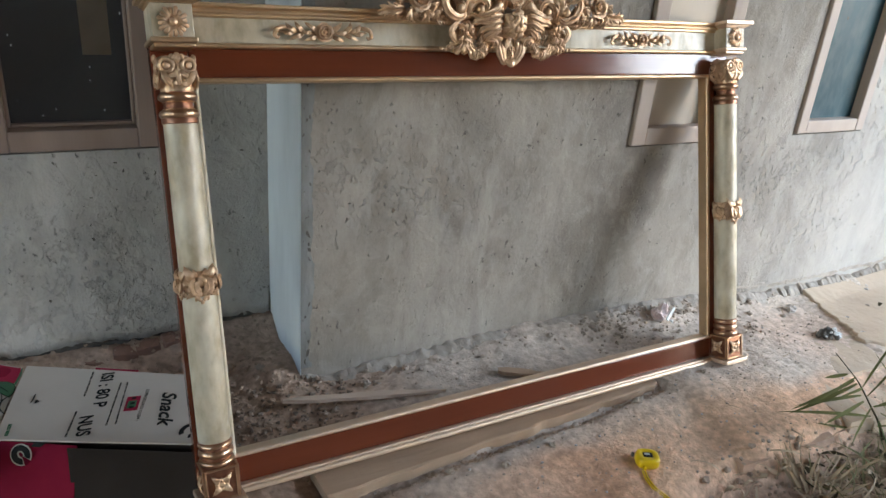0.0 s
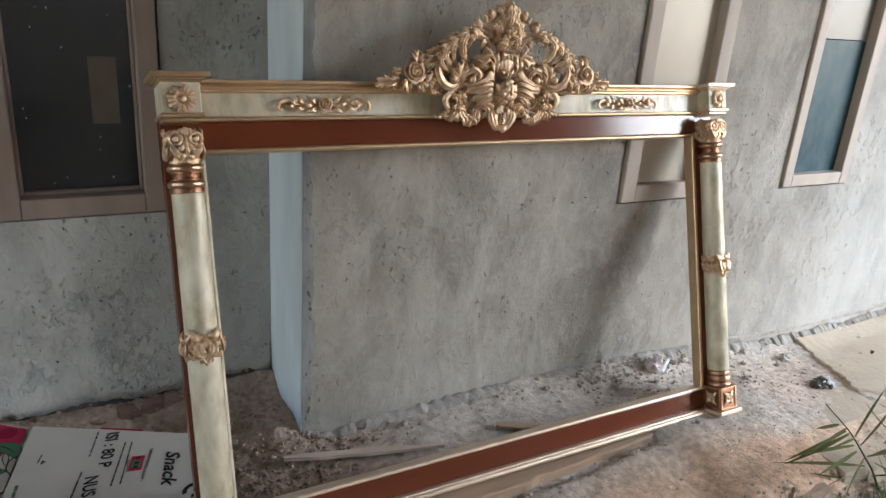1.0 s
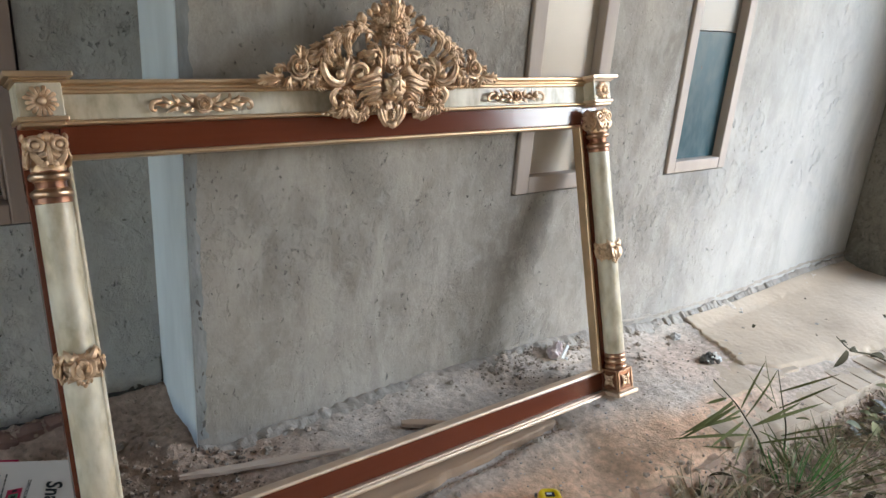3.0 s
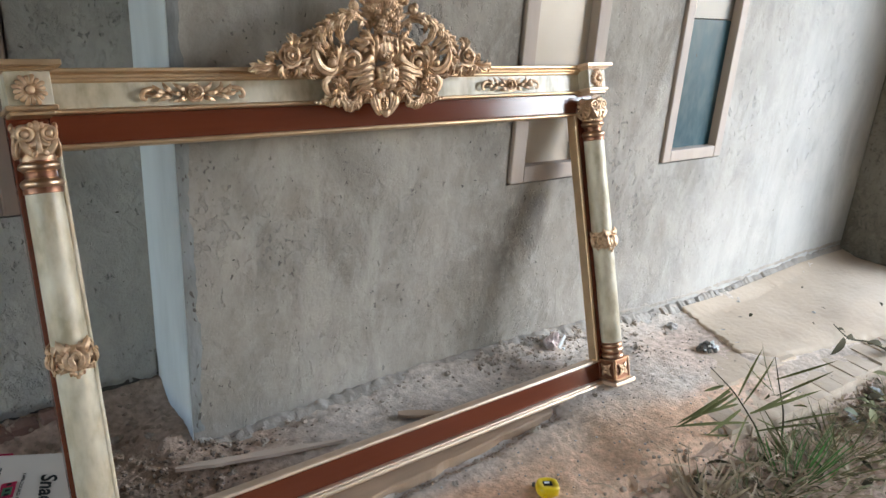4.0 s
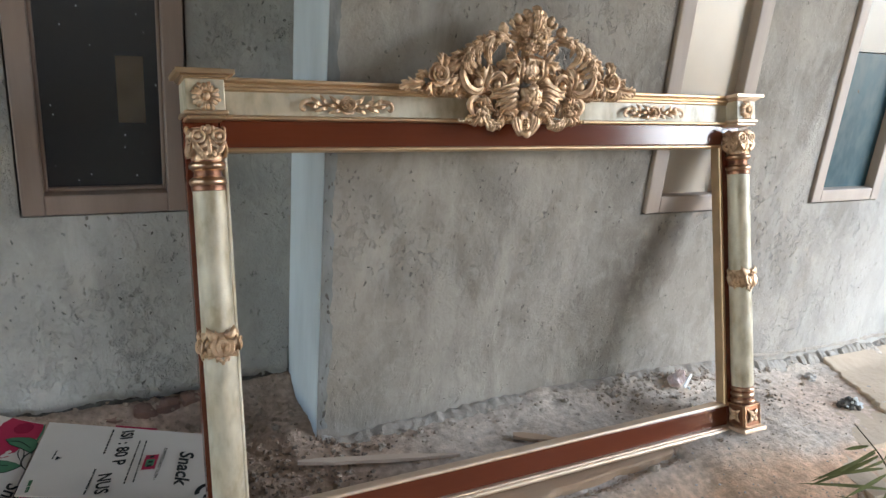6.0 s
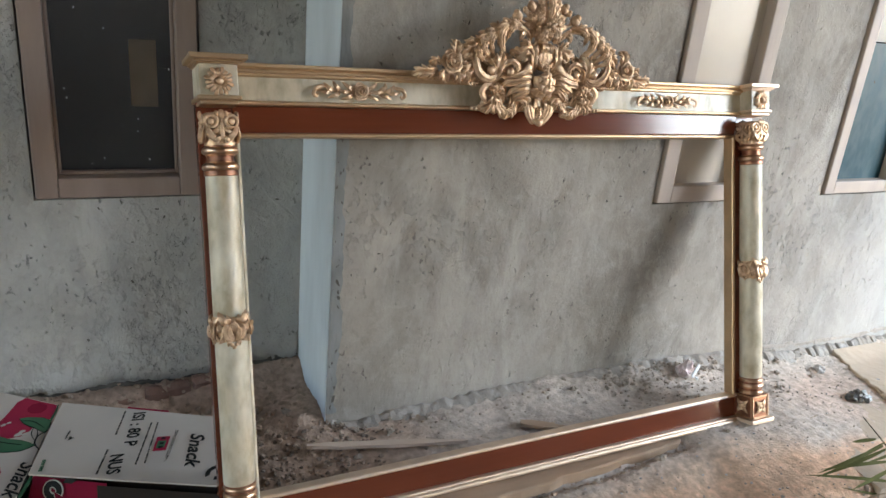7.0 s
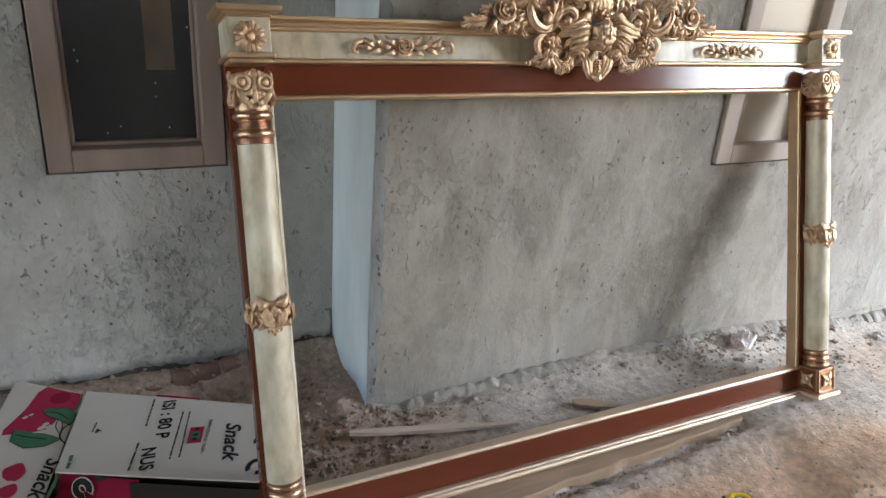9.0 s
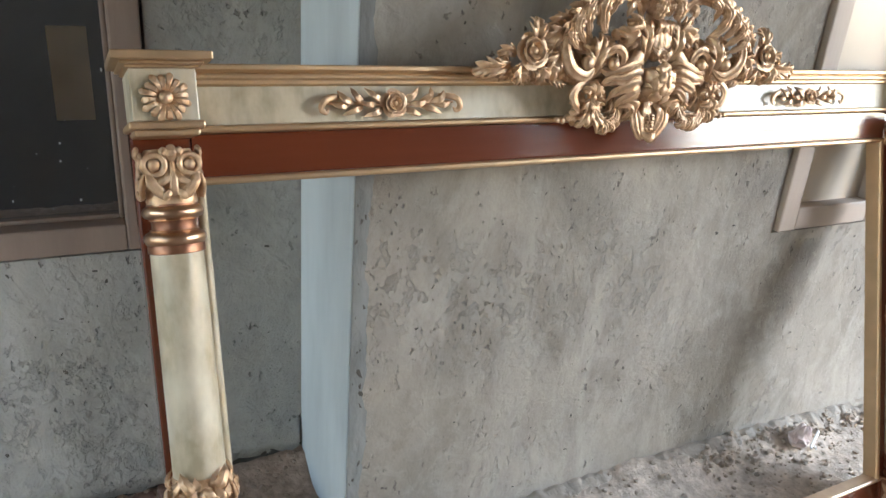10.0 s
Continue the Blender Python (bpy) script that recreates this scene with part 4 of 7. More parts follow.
def garland(cx):
    """A carved spray: rose in the middle, curling leaves to either side, hooked tips."""
    flat = Vector((0, -1, 0))
    z = 0.519
    root = gold("garland", tube_geo([(cx - 0.105, -0.024, z + 0.002), (cx - 0.05, -0.026, z + 0.001), (cx, -0.026, z - 0.002), (cx + 0.05, -0.026, z + 0.001), (cx + 0.105, -0.024, z + 0.002)], (0.002, 0.003, 0.004, 0.003, 0.002), 24, 7), mirror, "carved gold garland of leaves and a rose")
    for k, g in enumerate(rose_pieces((cx, -0.026, z), 0.0205)):
        gold("petal" if k else "rose_bud", g, root)
    for d in (-1, 1):
        def carve(name, pts, w, flutes=1):
            gold(name, plump_geo([(cx + d * p[0], -0.024 - p[2], z + p[1]) for p in pts], [0.88 * v for v in w], 0.5, flutes, 0.5, 18, 16, flat), root)
        carve("scroll", ((0.078, 0.012, 0.004), (0.095, 0.010, 0.008), (0.109, 0.005, 0.010), (0.114, -0.006, 0.008), (0.107, -0.012, 0.006), (0.102, -0.006, 0.006)), (0.0030, 0.0056, 0.0058, 0.0055, 0.0042, 0.0028), 0)
        carve("leaf", ((0.014, 0.004, 0.002), (0.030, 0.010, 0.012), (0.045, 0.024, 0.004)), (0.003, 0.0066, 0.0050, 0.0012))
        carve("leaf", ((0.016, -0.006, 0.002), (0.031, -0.014, 0.012), (0.048, -0.018, 0.004)), (0.003, 0.0062, 0.0046, 0.0012))
        carve("leaf", ((0.028, 0.000, 0.004), (0.042, -0.002, 0.014), (0.056, 0.004, 0.008)), (0.003, 0.0058, 0.0042, 0.0012))
        carve("leaf", ((0.046, 0.002, 0.002), (0.060, 0.010, 0.013), (0.066, 0.025, 0.004)), (0.003, 0.0064, 0.0050, 0.0014))
        carve("leaf", ((0.048, -0.004, 0.002), (0.064, -0.010, 0.012), (0.082, -0.016, 0.004)), (0.003, 0.0060, 0.0044, 0.0012))
        carve("leaf", ((0.062, 0.002, 0.004), (0.078, 0.006, 0.014), (0.088, 0.020, 0.006)), (0.003, 0.0068, 0.0052, 0.0014))
        carve("leaf", ((0.070, -0.001, 0.004), (0.084, -0.004, 0.012), (0.098, 0.001, 0.006)), (0.003, 0.0052, 0.0040, 0.0012))


def crest():
    """Pierced carved crest that stands more upright than the frame: palmette, blossoms, scrolls, roses."""
    cx = -0.005

    def at(p, s=1):
        return Vector((cx + s * p[0], -0.05 - 0.25 * (p[1] - 0.48) + (p[2] if len(p) > 2 else 0.0), p[1]))
    core = join(ball_geo(at((0, 0.540, 0.012)), 0.03, (1.8, 0.45, 0.95), 10, 16), ball_geo(at((0, 0.690, 0.016)), 0.030, (1.3, 0.35, 1.3), 10, 16), ball_geo(at((0, 0.645, 0.012)), 0.03, (0.7, 0.3, 1.3), 10, 16))
    base = gold("crest", core, mirror, "pierced gold crest of acanthus, roses and a palmette")

    def lobe(pts, w, flutes=1, depth=0.45, s=1, h=0.6, name="leaf", n=20):
        if name == "scroll":
            w, flutes, depth, h = [0.84 * v for v in w], max(flutes, 2), max(depth, 0.45), 0.85 * h
        elif name == "leaf" and flutes and max(w) > 0.0080:
            gold(name, plump_geo([at(p, s) for p in pts], w, h, 3, 0.42, n + 16, 28, ripple=0.17, waves=5.0), base)
            return
        gold(name, plump_geo([at(p, s) for p in pts], w, h, flutes, depth, n, 20), base)

    def frond(pts, w, s=1, teeth=4, cup=0.5, sharp=0.5):
        """A toothed acanthus leaf."""
        gold("leaf", leaf_geo([at(p, s) for p in pts], 1.28 * w, teeth, cup, 0.003, out=Vector((0, -0.97, -0.24)), sharp=sharp), base)

    def berry(p, r, s=1, squash=(1, 0.85, 1), name="berry"):
        gold(name, ball_geo(at(p, s), r, squash, 9, 13), base)

    def bloom(p, r, s=1, tilt=0.0, name="petal"):
        for k, g in enumerate(rose_pieces(at(p, s), r, tilt)):
            gold(name if k else "rose_bud", g, base)
    # palmette: three tall petals, a fan of fluted leaves round them
    lobe([(0.0, 0.690, -0.010), (0.0, 0.725, -0.020), (0.001, 0.750, -0.014), (0.001, 0.766, 0.0)], (0.007, 0.011, 0.0145, 0.0105), 1, 0.5)
    for s in (-1, 1):
        lobe([(0.006, 0.692, -0.006), (0.016, 0.722, -0.012), (0.023, 0.742, -0.008), (0.027, 0.757, 0.004)], (0.005, 0.010, 0.0125, 0.008), 1, 0.5, s)
        lobe([(0.012, 0.690, -0.004), (0.025, 0.712, -0.010), (0.036, 0.730, 0.0)], (0.005, 0.009, 0.0095, 0.005), 2, 0.4, s)
        lobe([(0.016, 0.686, -0.004), (0.036, 0.701, -0.008), (0.058, 0.714, 0.002)], (0.005, 0.0095, 0.009, 0.004), 2, 0.4, s)
        lobe([(0.020, 0.678, -0.002), (0.044, 0.686, -0.004), (0.070, 0.692, 0.006)], (0.005, 0.0095, 0.008, 0.003), 2, 0.4, s)
        lobe([(0.022, 0.672, 0.002), (0.040, 0.670, 0.002), (0.058, 0.676, 0.008)], (0.005, 0.008, 0.006, 0.003), 1, 0.4, s)
        for a, ln in ((16, 0.070), (30, 0.074), (44, 0.074), (58, 0.072), (72, 0.070), (86, 0.062)):
            d = (math.sin(radians(a)), math.cos(radians(a)))
            lobe([(0.014 * d[0], 0.684 + 0.014 * d[1], 0.004), (0.6 * ln * d[0], 0.684 + 0.6 * ln * d[1], 0.0), (ln * d[0], 0.684 + ln * d[1], 0.010)], (0.003, 0.0062, 0.0070, 0.002), 1, 0.5, s, 0.8)
        # fruit on stalks beside the fan
        for x, z, r in ((0.049, 0.731, 0.0125), (0.088, 0.706, 0.0140), (0.066, 0.722, 0.0075)):
            lobe([(0.45 * x, 0.690, 0.004), (0.8 * x, z - 0.012, 0.004), (x, z, 0.002)], (0.003, 0.004, 0.004), 0, 0, s, 0.9, "stalk", 12)
            berry((x, z, 0.0), r, s)
            berry((x + 0.35 * r, z + 0.45 * r, -0.35 * r), 0.66 * r, s)
        # hanging bell petals and the berries over them
        lobe([(0.006, 0.682, -0.014), (0.016, 0.672, -0.026), (0.021, 0.658, -0.026), (0.024, 0.645, -0.016)], (0.005, 0.010, 0.0125, 0.010), 2, 0.4, s)
        lobe([(0.018, 0.684, -0.010), (0.030, 0.676, -0.018), (0.036, 0.662, -0.012)], (0.005, 0.0085, 0.0065, 0.003), 1, 0.45, s)
        lobe([(0.016, 0.690, -0.012), (0.028, 0.692, -0.020), (0.038, 0.684, -0.012)], (0.004, 0.0070, 0.0055, 0.002), 1, 0.45, s)
        berry((0.0095, 0.688, -0.026), 0.0068, s)
        berry((0.0090, 0.676, -0.028), 0.0060, s)
    lobe([(0.0, 0.676, -0.016), (0.0, 0.664, -0.026), (0.001, 0.650, -0.016)], (0.005, 0.0085, 0.007), 1, 0.5)
    berry((0.0, 0.695, -0.024), 0.0070)
    berry((0.0, 0.682, -0.030), 0.0072)
    # fluted shield, drips at its head, leaves at its sides and a small flower at its foot
    gold("shield", plump_geo([at(p) for p in ((0, 0.648, 0.004), (0, 0.630, -0.006), (0, 0.606, -0.008), (0, 0.580, 0.0))], (0.016, 0.027, 0.031, 0.018), 0.32, 5, 0.3, 22, 40), base, "fluted gold shield")
    for s in (-1, 1):
        frond([(0.026, 0.578, 0.0), (0.036, 0.600, -0.012), (0.036, 0.624, -0.012), (0.046, 0.646, 0.0)], 0.011, s, 4)
        lobe([(0.010, 0.645, -0.010), (0.012, 0.632, -0.020), (0.017, 0.618, -0.014)], (0.004, 0.0070, 0.0045, 0.001), 1, 0.5, s)
        lobe([(0.024, 0.644, -0.006), (0.028, 0.632, -0.014), (0.034, 0.622, -0.008)], (0.003, 0.0060, 0.004, 0.001), 1, 0.5, s)
        lobe([(0.002, 0.584, -0.016), (0.014, 0.590, -0.022), (0.022, 0.602, -0.014)], (0.003, 0.005, 0.0035, 0.001), 1, 0.4, s)
        lobe([(0.046, 0.644, 0.002), (0.042, 0.660, 0.0), (0.036, 0.672, 0.0)], (0.004, 0.006, 0.005), 1, 0.4, s)
    lobe([(-0.002, 0.644, -0.012), (-0.001, 0.632, -0.020), (0.0, 0.621, -0.014)], (0.003, 0.006, 0.004, 0.001), 1, 0.5)
    bloom((0, 0.586, -0.016), 0.0125)
    # seed head
    head = gold("seed_head", ball_geo(at((0, 0.541, -0.012)), 0.0285, (1.0, 0.8, 1.05), 12, 18), base, "gold seed head set with rounded scales")
    for k in range(13):
        a, t = k * 2.39996, math.sqrt((k + 0.35) / 13)
        d = Vector((math.cos(a), math.sin(a)))
        p = [(q * 0.031 * d.x, 0.541 + q * 0.033 * d.y, -0.013 - 0.022 * math.sqrt(max(0.0, 1 - q * q)) - 0.002) for q in (max(0.0, t - 0.34), t, min(1.05, t + 0.22))]
        gold("scale", plump_geo([at(v) for v in p], (0.006, 0.0125, 0.0115), 0.55, 1, 0.3, 14, 14), head)
    # drop: a bell of three petals round a cone
    drop = gold("drop_flower", ball_geo(at((0, 0.476, -0.004)), 0.0155, (0.85, 0.75, 1.25), 9, 13), base, "gold drop flower with a small cone")
    gold("petal", plump_geo([at(p) for p in ((0, 0.512, 0.006), (0, 0.492, 0.0), (0, 0.466, 0.0), (0, 0.450, 0.004))], (0.022, 0.030, 0.025, 0.010), 0.3, 4, 0.3, 18, 30), drop)
    for k in range(15):
        gold("seed", ball_geo(at((0.0060 * ((k % 3) - 1) + 0.002 * (k // 3 % 2) - 0.001, 0.464 + 0.0058 * (k // 3), -0.0155 + 0.003 * abs((k % 3) - 1))), 0.0036, (1, 0.8, 1), 5, 7), drop)
    for s in (-1, 1):
        gold("petal", plump_geo([at(p, s) for p in ((0.032, 0.506, 0.0), (0.031, 0.486, -0.010), (0.022, 0.464, -0.010), (0.008, 0.448, -0.008))], (0.010, 0.0150, 0.0130, 0.008), 0.38, 3, 0.5, 26, 28, ripple=0.08, waves=2.5), drop)
        gold("petal", plump_geo([at(p, s) for p in ((0.012, 0.508, -0.004), (0.017, 0.496, -0.012), (0.015, 0.480, -0.010))], (0.004, 0.006, 0.003), 0.6, 1, 0.4, 14, 12), drop)
    gold("petal", plump_geo([at(p) for p in ((-0.016, 0.459, -0.010), (0.0, 0.449, -0.018), (0.016, 0.459, -0.010))], (0.005, 0.0095, 0.005), 0.7, 0, 0, 16, 14), drop)
    for s in (-1, 1):
        # great C: hooked head, spine, plump crescent at its foot that curls to a ball
        lobe([(0.043, 0.645, 0.0), (0.055, 0.667, -0.004), (0.085, 0.680, -0.006), (0.117, 0.676, -0.006), (0.146, 0.665, -0.006), (0.170, 0.647, -0.006), (0.192, 0.624, -0.006), (0.204, 0.598, -0.008)], (0.0035, 0.0075, 0.0085, 0.009, 0.009, 0.0085, 0.008, 0.006), 1, 0.35, s, 0.8, "scroll", 44)
        lobe([(0.190, 0.632, -0.004), (0.202, 0.608, -0.012), (0.201, 0.584, -0.016), (0.186, 0.562, -0.016), (0.157, 0.553, -0.014), (0.136, 0.566, -0.010)], (0.004, 0.0085, 0.0125, 0.0135, 0.0105, 0.005), 1, 0.22, s, 0.75, "scroll", 34)
        berry((0.158, 0.574, -0.016), 0.0115, s)
        # fingers that drape from the spine, each a fluted leaf with a curled tip
        for pts, w, t in ((((0.074, 0.684, -0.004), (0.098, 0.682, -0.018), (0.116, 0.667, -0.022), (0.119, 0.644, -0.008)), 0.0125, 3), (((0.104, 0.683, -0.004), (0.128, 0.674, -0.020), (0.141, 0.654, -0.024), (0.132, 0.630, -0.016), (0.113, 0.621, -0.004)), 0.0150, 4),
                          (((0.140, 0.671, -0.004), (0.161, 0.658, -0.020), (0.167, 0.638, -0.020), (0.148, 0.613, -0.004)), 0.0135, 3), (((0.162, 0.656, -0.004), (0.181, 0.643, -0.020), (0.184, 0.624, -0.020), (0.155, 0.603, -0.004)), 0.0130, 3), (((0.182, 0.638, -0.004), (0.197, 0.624, -0.018), (0.194, 0.607, -0.018), (0.167, 0.594, -0.004)), 0.0115, 3),
                          (((0.056, 0.672, 0.0), (0.072, 0.664, -0.010), (0.076, 0.648, -0.002)), 0.010, 2)):
            lobe(pts, (0.3 * w, 0.62 * w, 0.76 * w, 0.6 * w, 0.12 * w), 2 if t > 2 else 1, 0.55, s, 0.6, n=28)
            frond([(x + 0.004, z + 0.003, y + 0.007) for x, z, y in pts[:-1]], 0.8 * w, s, 4)
        # leaves along the outside of the spine
        for pts in (((0.100, 0.680, 0.004), (0.116, 0.690, 0.0), (0.132, 0.684, 0.004)), ((0.134, 0.672, 0.004), (0.150, 0.678, 0.0), (0.166, 0.668, 0.004)), ((0.160, 0.656, 0.004), (0.178, 0.660, 0.0), (0.190, 0.648, 0.004)), ((0.186, 0.640, 0.004), (0.204, 0.642, 0.0), (0.222, 0.630, 0.004)), ((0.204, 0.616, 0.004), (0.216, 0.622, 0.0), (0.230, 0.612, 0.004))):
            frond(pts, 0.010, s, 3)
        # ground of the carving behind the scrolls
        for pts, w in ((((0.030, 0.552, 0.016), (0.080, 0.566, 0.014), (0.140, 0.562, 0.014), (0.196, 0.572, 0.016)), (0.020, 0.026, 0.022, 0.012)), (((0.150, 0.566, 0.016), (0.166, 0.596, 0.012), (0.184, 0.622, 0.014)), (0.020, 0.022, 0.014)), (((0.060, 0.570, 0.016), (0.056, 0.606, 0.014), (0.052, 0.640, 0.016)), (0.020, 0.020, 0.010)), (((0.200, 0.566, 0.014), (0.226, 0.578, 0.012), (0.262, 0.580, 0.014)), (0.016, 0.024, 0.020)), (((0.110, 0.570, 0.016), (0.116, 0.596, 0.014), (0.112, 0.618, 0.016)), (0.022, 0.018, 0.008))):
            lobe(pts, w, 3, 0.25, s, 0.22, "backing", 18)
        # leaves that fill the ground behind the scrolls
        for pts, w in ((((0.150, 0.560, 0.008), (0.150, 0.590, 0.004), (0.168, 0.625, 0.008)), 0.020), (((0.120, 0.560, 0.010), (0.108, 0.590, 0.006), (0.110, 0.622, 0.010)), 0.018), (((0.086, 0.560, 0.010), (0.070, 0.590, 0.008), (0.066, 0.622, 0.012)), 0.018), (((0.150, 0.545, 0.008), (0.120, 0.552, 0.004), (0.090, 0.550, 0.008)), 0.017), (((0.236, 0.560, 0.008), (0.222, 0.585, 0.004), (0.216, 0.615, 0.008)), 0.019),
                       (((0.110, 0.545, 0.006), (0.118, 0.520, 0.002), (0.108, 0.496, 0.006)), 0.017), (((0.080, 0.530, 0.006), (0.078, 0.508, 0.002), (0.086, 0.486, 0.006)), 0.016), (((0.050, 0.520, 0.006), (0.052, 0.502, 0.002), (0.060, 0.480, 0.006)), 0.014), (((0.230, 0.556, 0.004), (0.205, 0.552, 0.0), (0.180, 0.546, 0.004)), 0.012), (((0.300, 0.562, 0.004), (0.280, 0.556, 0.0), (0.255, 0.556, 0.004)), 0.012), (((0.150, 0.530, 0.004), (0.156, 0.515, 0.0), (0.150, 0.494, 0.004)), 0.013)):
            frond(pts, w, s, 5, 0.35)
        # leaves in the hollow of the C
        for pts, w in ((((0.138, 0.560, 0.0), (0.137, 0.584, -0.010), (0.131, 0.602, -0.010), (0.121, 0.622, 0.0)), 0.010), (((0.137, 0.580, 0.0), (0.150, 0.592, -0.008), (0.160, 0.602, 0.0)), 0.007), (((0.134, 0.592, 0.0), (0.120, 0.598, -0.008), (0.108, 0.608, 0.0)), 0.007), (((0.138, 0.572, 0.0), (0.122, 0.578, -0.006), (0.112, 0.584, 0.0)), 0.006)):
            frond(pts, 1.45 * w, s, 3)
        # hook with its ball, the smooth moon beside it
        lobe([(0.128, 0.556, 0.0), (0.121, 0.584, -0.010), (0.101, 0.597, -0.014), (0.083, 0.590, -0.014), (0.080, 0.575, -0.012), (0.090, 0.564, -0.010)], (0.004, 0.0085, 0.0095, 0.0090, 0.0075, 0.005), 1, 0.3, s, 0.8, "scroll", 30)
        berry((0.101, 0.573, -0.014), 0.0105, s)
        lobe([(0.040, 0.612, 0.0), (0.046, 0.588, -0.010), (0.062, 0.570, -0.012), (0.086, 0.562, -0.006)], (0.004, 0.012, 0.0125, 0.003), 0, 0, s, 0.6, "leaf", 24)
        lobe([(0.090, 0.556, -0.002), (0.072, 0.574, -0.008), (0.064, 0.594, 0.0)], (0.003, 0.008, 0.003), 1, 0.4, s)
        # leaves over the moon
        for pts, w in ((((0.038, 0.622, 0.0), (0.056, 0.628, -0.010), (0.074, 0.622, -0.008), (0.089, 0.630, 0.0)), 0.009), (((0.044, 0.634, 0.0), (0.060, 0.642, -0.008), (0.072, 0.640, 0.0)), 0.007), (((0.044, 0.612, 0.0), (0.060, 0.612, -0.008), (0.076, 0.606, 0.0)), 0.008)):
            frond(pts, 1.45 * w, s, 3)
        berry((0.090, 0.622, 0.002), 0.0095, s)
        # rose at the end, its leaves, bud and tail
        bloom((0.266, 0.590, -0.004), 0.0275, s, 15 * s)
        for pts, w in ((((0.256, 0.606, 0.0), (0.257, 0.622, -0.008), (0.252, 0.642, 0.0)), 0.0095), (((0.300, 0.572, 0.0), (0.326, 0.566, -0.008), (0.348, 0.566, -0.006), (0.364, 0.558, 0.0)), 0.0085), (((0.290, 0.586, 0.0), (0.308, 0.592, -0.006), (0.322, 0.586, 0.0)), 0.006), (((0.296, 0.566, 0.002), (0.312, 0.560, -0.004), (0.334, 0.555, 0.002)), 0.0065),
                       (((0.280, 0.572, -0.004), (0.286, 0.558, -0.014), (0.277, 0.543, -0.006)), 0.0085), (((0.256, 0.568, -0.004), (0.249, 0.555, -0.012), (0.254, 0.543, -0.004)), 0.0085), (((0.238, 0.572, -0.004), (0.226, 0.560, -0.010), (0.232, 0.547, -0.002)), 0.008), (((0.248, 0.583, -0.002), (0.232, 0.585, -0.008), (0.218, 0.591, 0.0)), 0.0065),
                       (((0.200, 0.628, 0.004), (0.220, 0.618, -0.004), (0.243, 0.604, 0.004)), 0.0095), (((0.194, 0.642, 0.004), (0.216, 0.638, -0.002), (0.232, 0.626, 0.004)), 0.007), (((0.206, 0.604, 0.004), (0.222, 0.598, -0.002), (0.236, 0.588, 0.004)), 0.007), (((0.204, 0.588, 0.0), (0.220, 0.574, -0.008), (0.226, 0.552, -0.002)), 0.0105), (((0.206, 0.572, 0.0), (0.208, 0.560, -0.006), (0.206, 0.549, 0.0)), 0.007)):
            frond(pts, 1.45 * w, s, 3 if w < 0.008 else 4)
        bloom((0.314, 0.579, -0.002), 0.0100, s)
        # wings that sweep from the seed head, fluted fingers with upturned tips
        for pts, w in ((((0.026, 0.566, -0.002), (0.046, 0.574, -0.014), (0.078, 0.562, -0.016), (0.106, 0.560, -0.010), (0.126, 0.572, 0.0)), 0.0095), (((0.024, 0.555, -0.004), (0.048, 0.558, -0.020), (0.078, 0.548, -0.020), (0.106, 0.546, -0.014), (0.124, 0.534, 0.0)), 0.0095), (((0.024, 0.543, -0.006), (0.048, 0.543, -0.022), (0.070, 0.535, -0.022), (0.090, 0.528, -0.014), (0.098, 0.512, 0.0)), 0.0090), (((0.024, 0.530, -0.006), (0.046, 0.529, -0.020), (0.062, 0.521, -0.018), (0.076, 0.512, -0.010), (0.078, 0.498, 0.0)), 0.0085), (((0.024, 0.519, -0.002), (0.042, 0.517, -0.012), (0.054, 0.508, -0.008), (0.058, 0.494, 0.0)), 0.0070)):
            gold("leaf", plump_geo([at(p, s) for p in pts], (0.45 * w, 1.0 * w, 1.15 * w, 0.85 * w, 0.15 * w), 0.62, 2, 0.5, 34, 28, ripple=0.07, waves=3.0), base)
        lobe([(0.030, 0.576, 0.0), (0.050, 0.584, -0.006), (0.066, 0.576, 0.0)], (0.003, 0.006, 0.002), 1, 0.35, s)
        # lower C scroll with its flower, crescent, drapes and tail
        lobe([(0.142, 0.541, -0.002), (0.162, 0.540, -0.010), (0.176, 0.526, -0.012), (0.170, 0.508, -0.012), (0.155, 0.501, -0.010), (0.145, 0.511, -0.008)], (0.004, 0.0085, 0.0100, 0.0085, 0.006, 0.003), 2, 0.35, s, 0.55, "scroll", 30)
        for pts, w in ((((0.140, 0.520, -0.008), (0.146, 0.531, -0.016), (0.156, 0.532, -0.010)), 0.0065), (((0.138, 0.522, -0.008), (0.134, 0.535, -0.016), (0.138, 0.546, -0.008)), 0.0065), (((0.136, 0.520, -0.008), (0.124, 0.528, -0.014), (0.116, 0.524, -0.006)), 0.0065), (((0.138, 0.516, -0.008), (0.130, 0.506, -0.014), (0.120, 0.506, -0.006)), 0.0065), (((0.140, 0.514, -0.008), (0.146, 0.504, -0.014), (0.142, 0.494, -0.006)), 0.0065)):
            frond(pts, 1.3 * w, s, 2)
        berry((0.138, 0.519, -0.018), 0.0055, s)
        lobe([(0.122, 0.516, 0.0), (0.121, 0.490, -0.010), (0.101, 0.473, -0.012), (0.077, 0.482, -0.010), (0.069, 0.510, 0.0)], (0.004, 0.0060, 0.0070, 0.0060, 0.004), 1, 0.35, s, 0.75, "scroll", 28)
        frond([(0.124, 0.520, 0.004), (0.122, 0.490, -0.004), (0.100, 0.474, -0.006), (0.078, 0.480, -0.002)], 0.013, s, 6)
        frond([(0.070, 0.512, 0.004), (0.078, 0.488, -0.002), (0.094, 0.474, 0.0)], 0.010, s, 4)
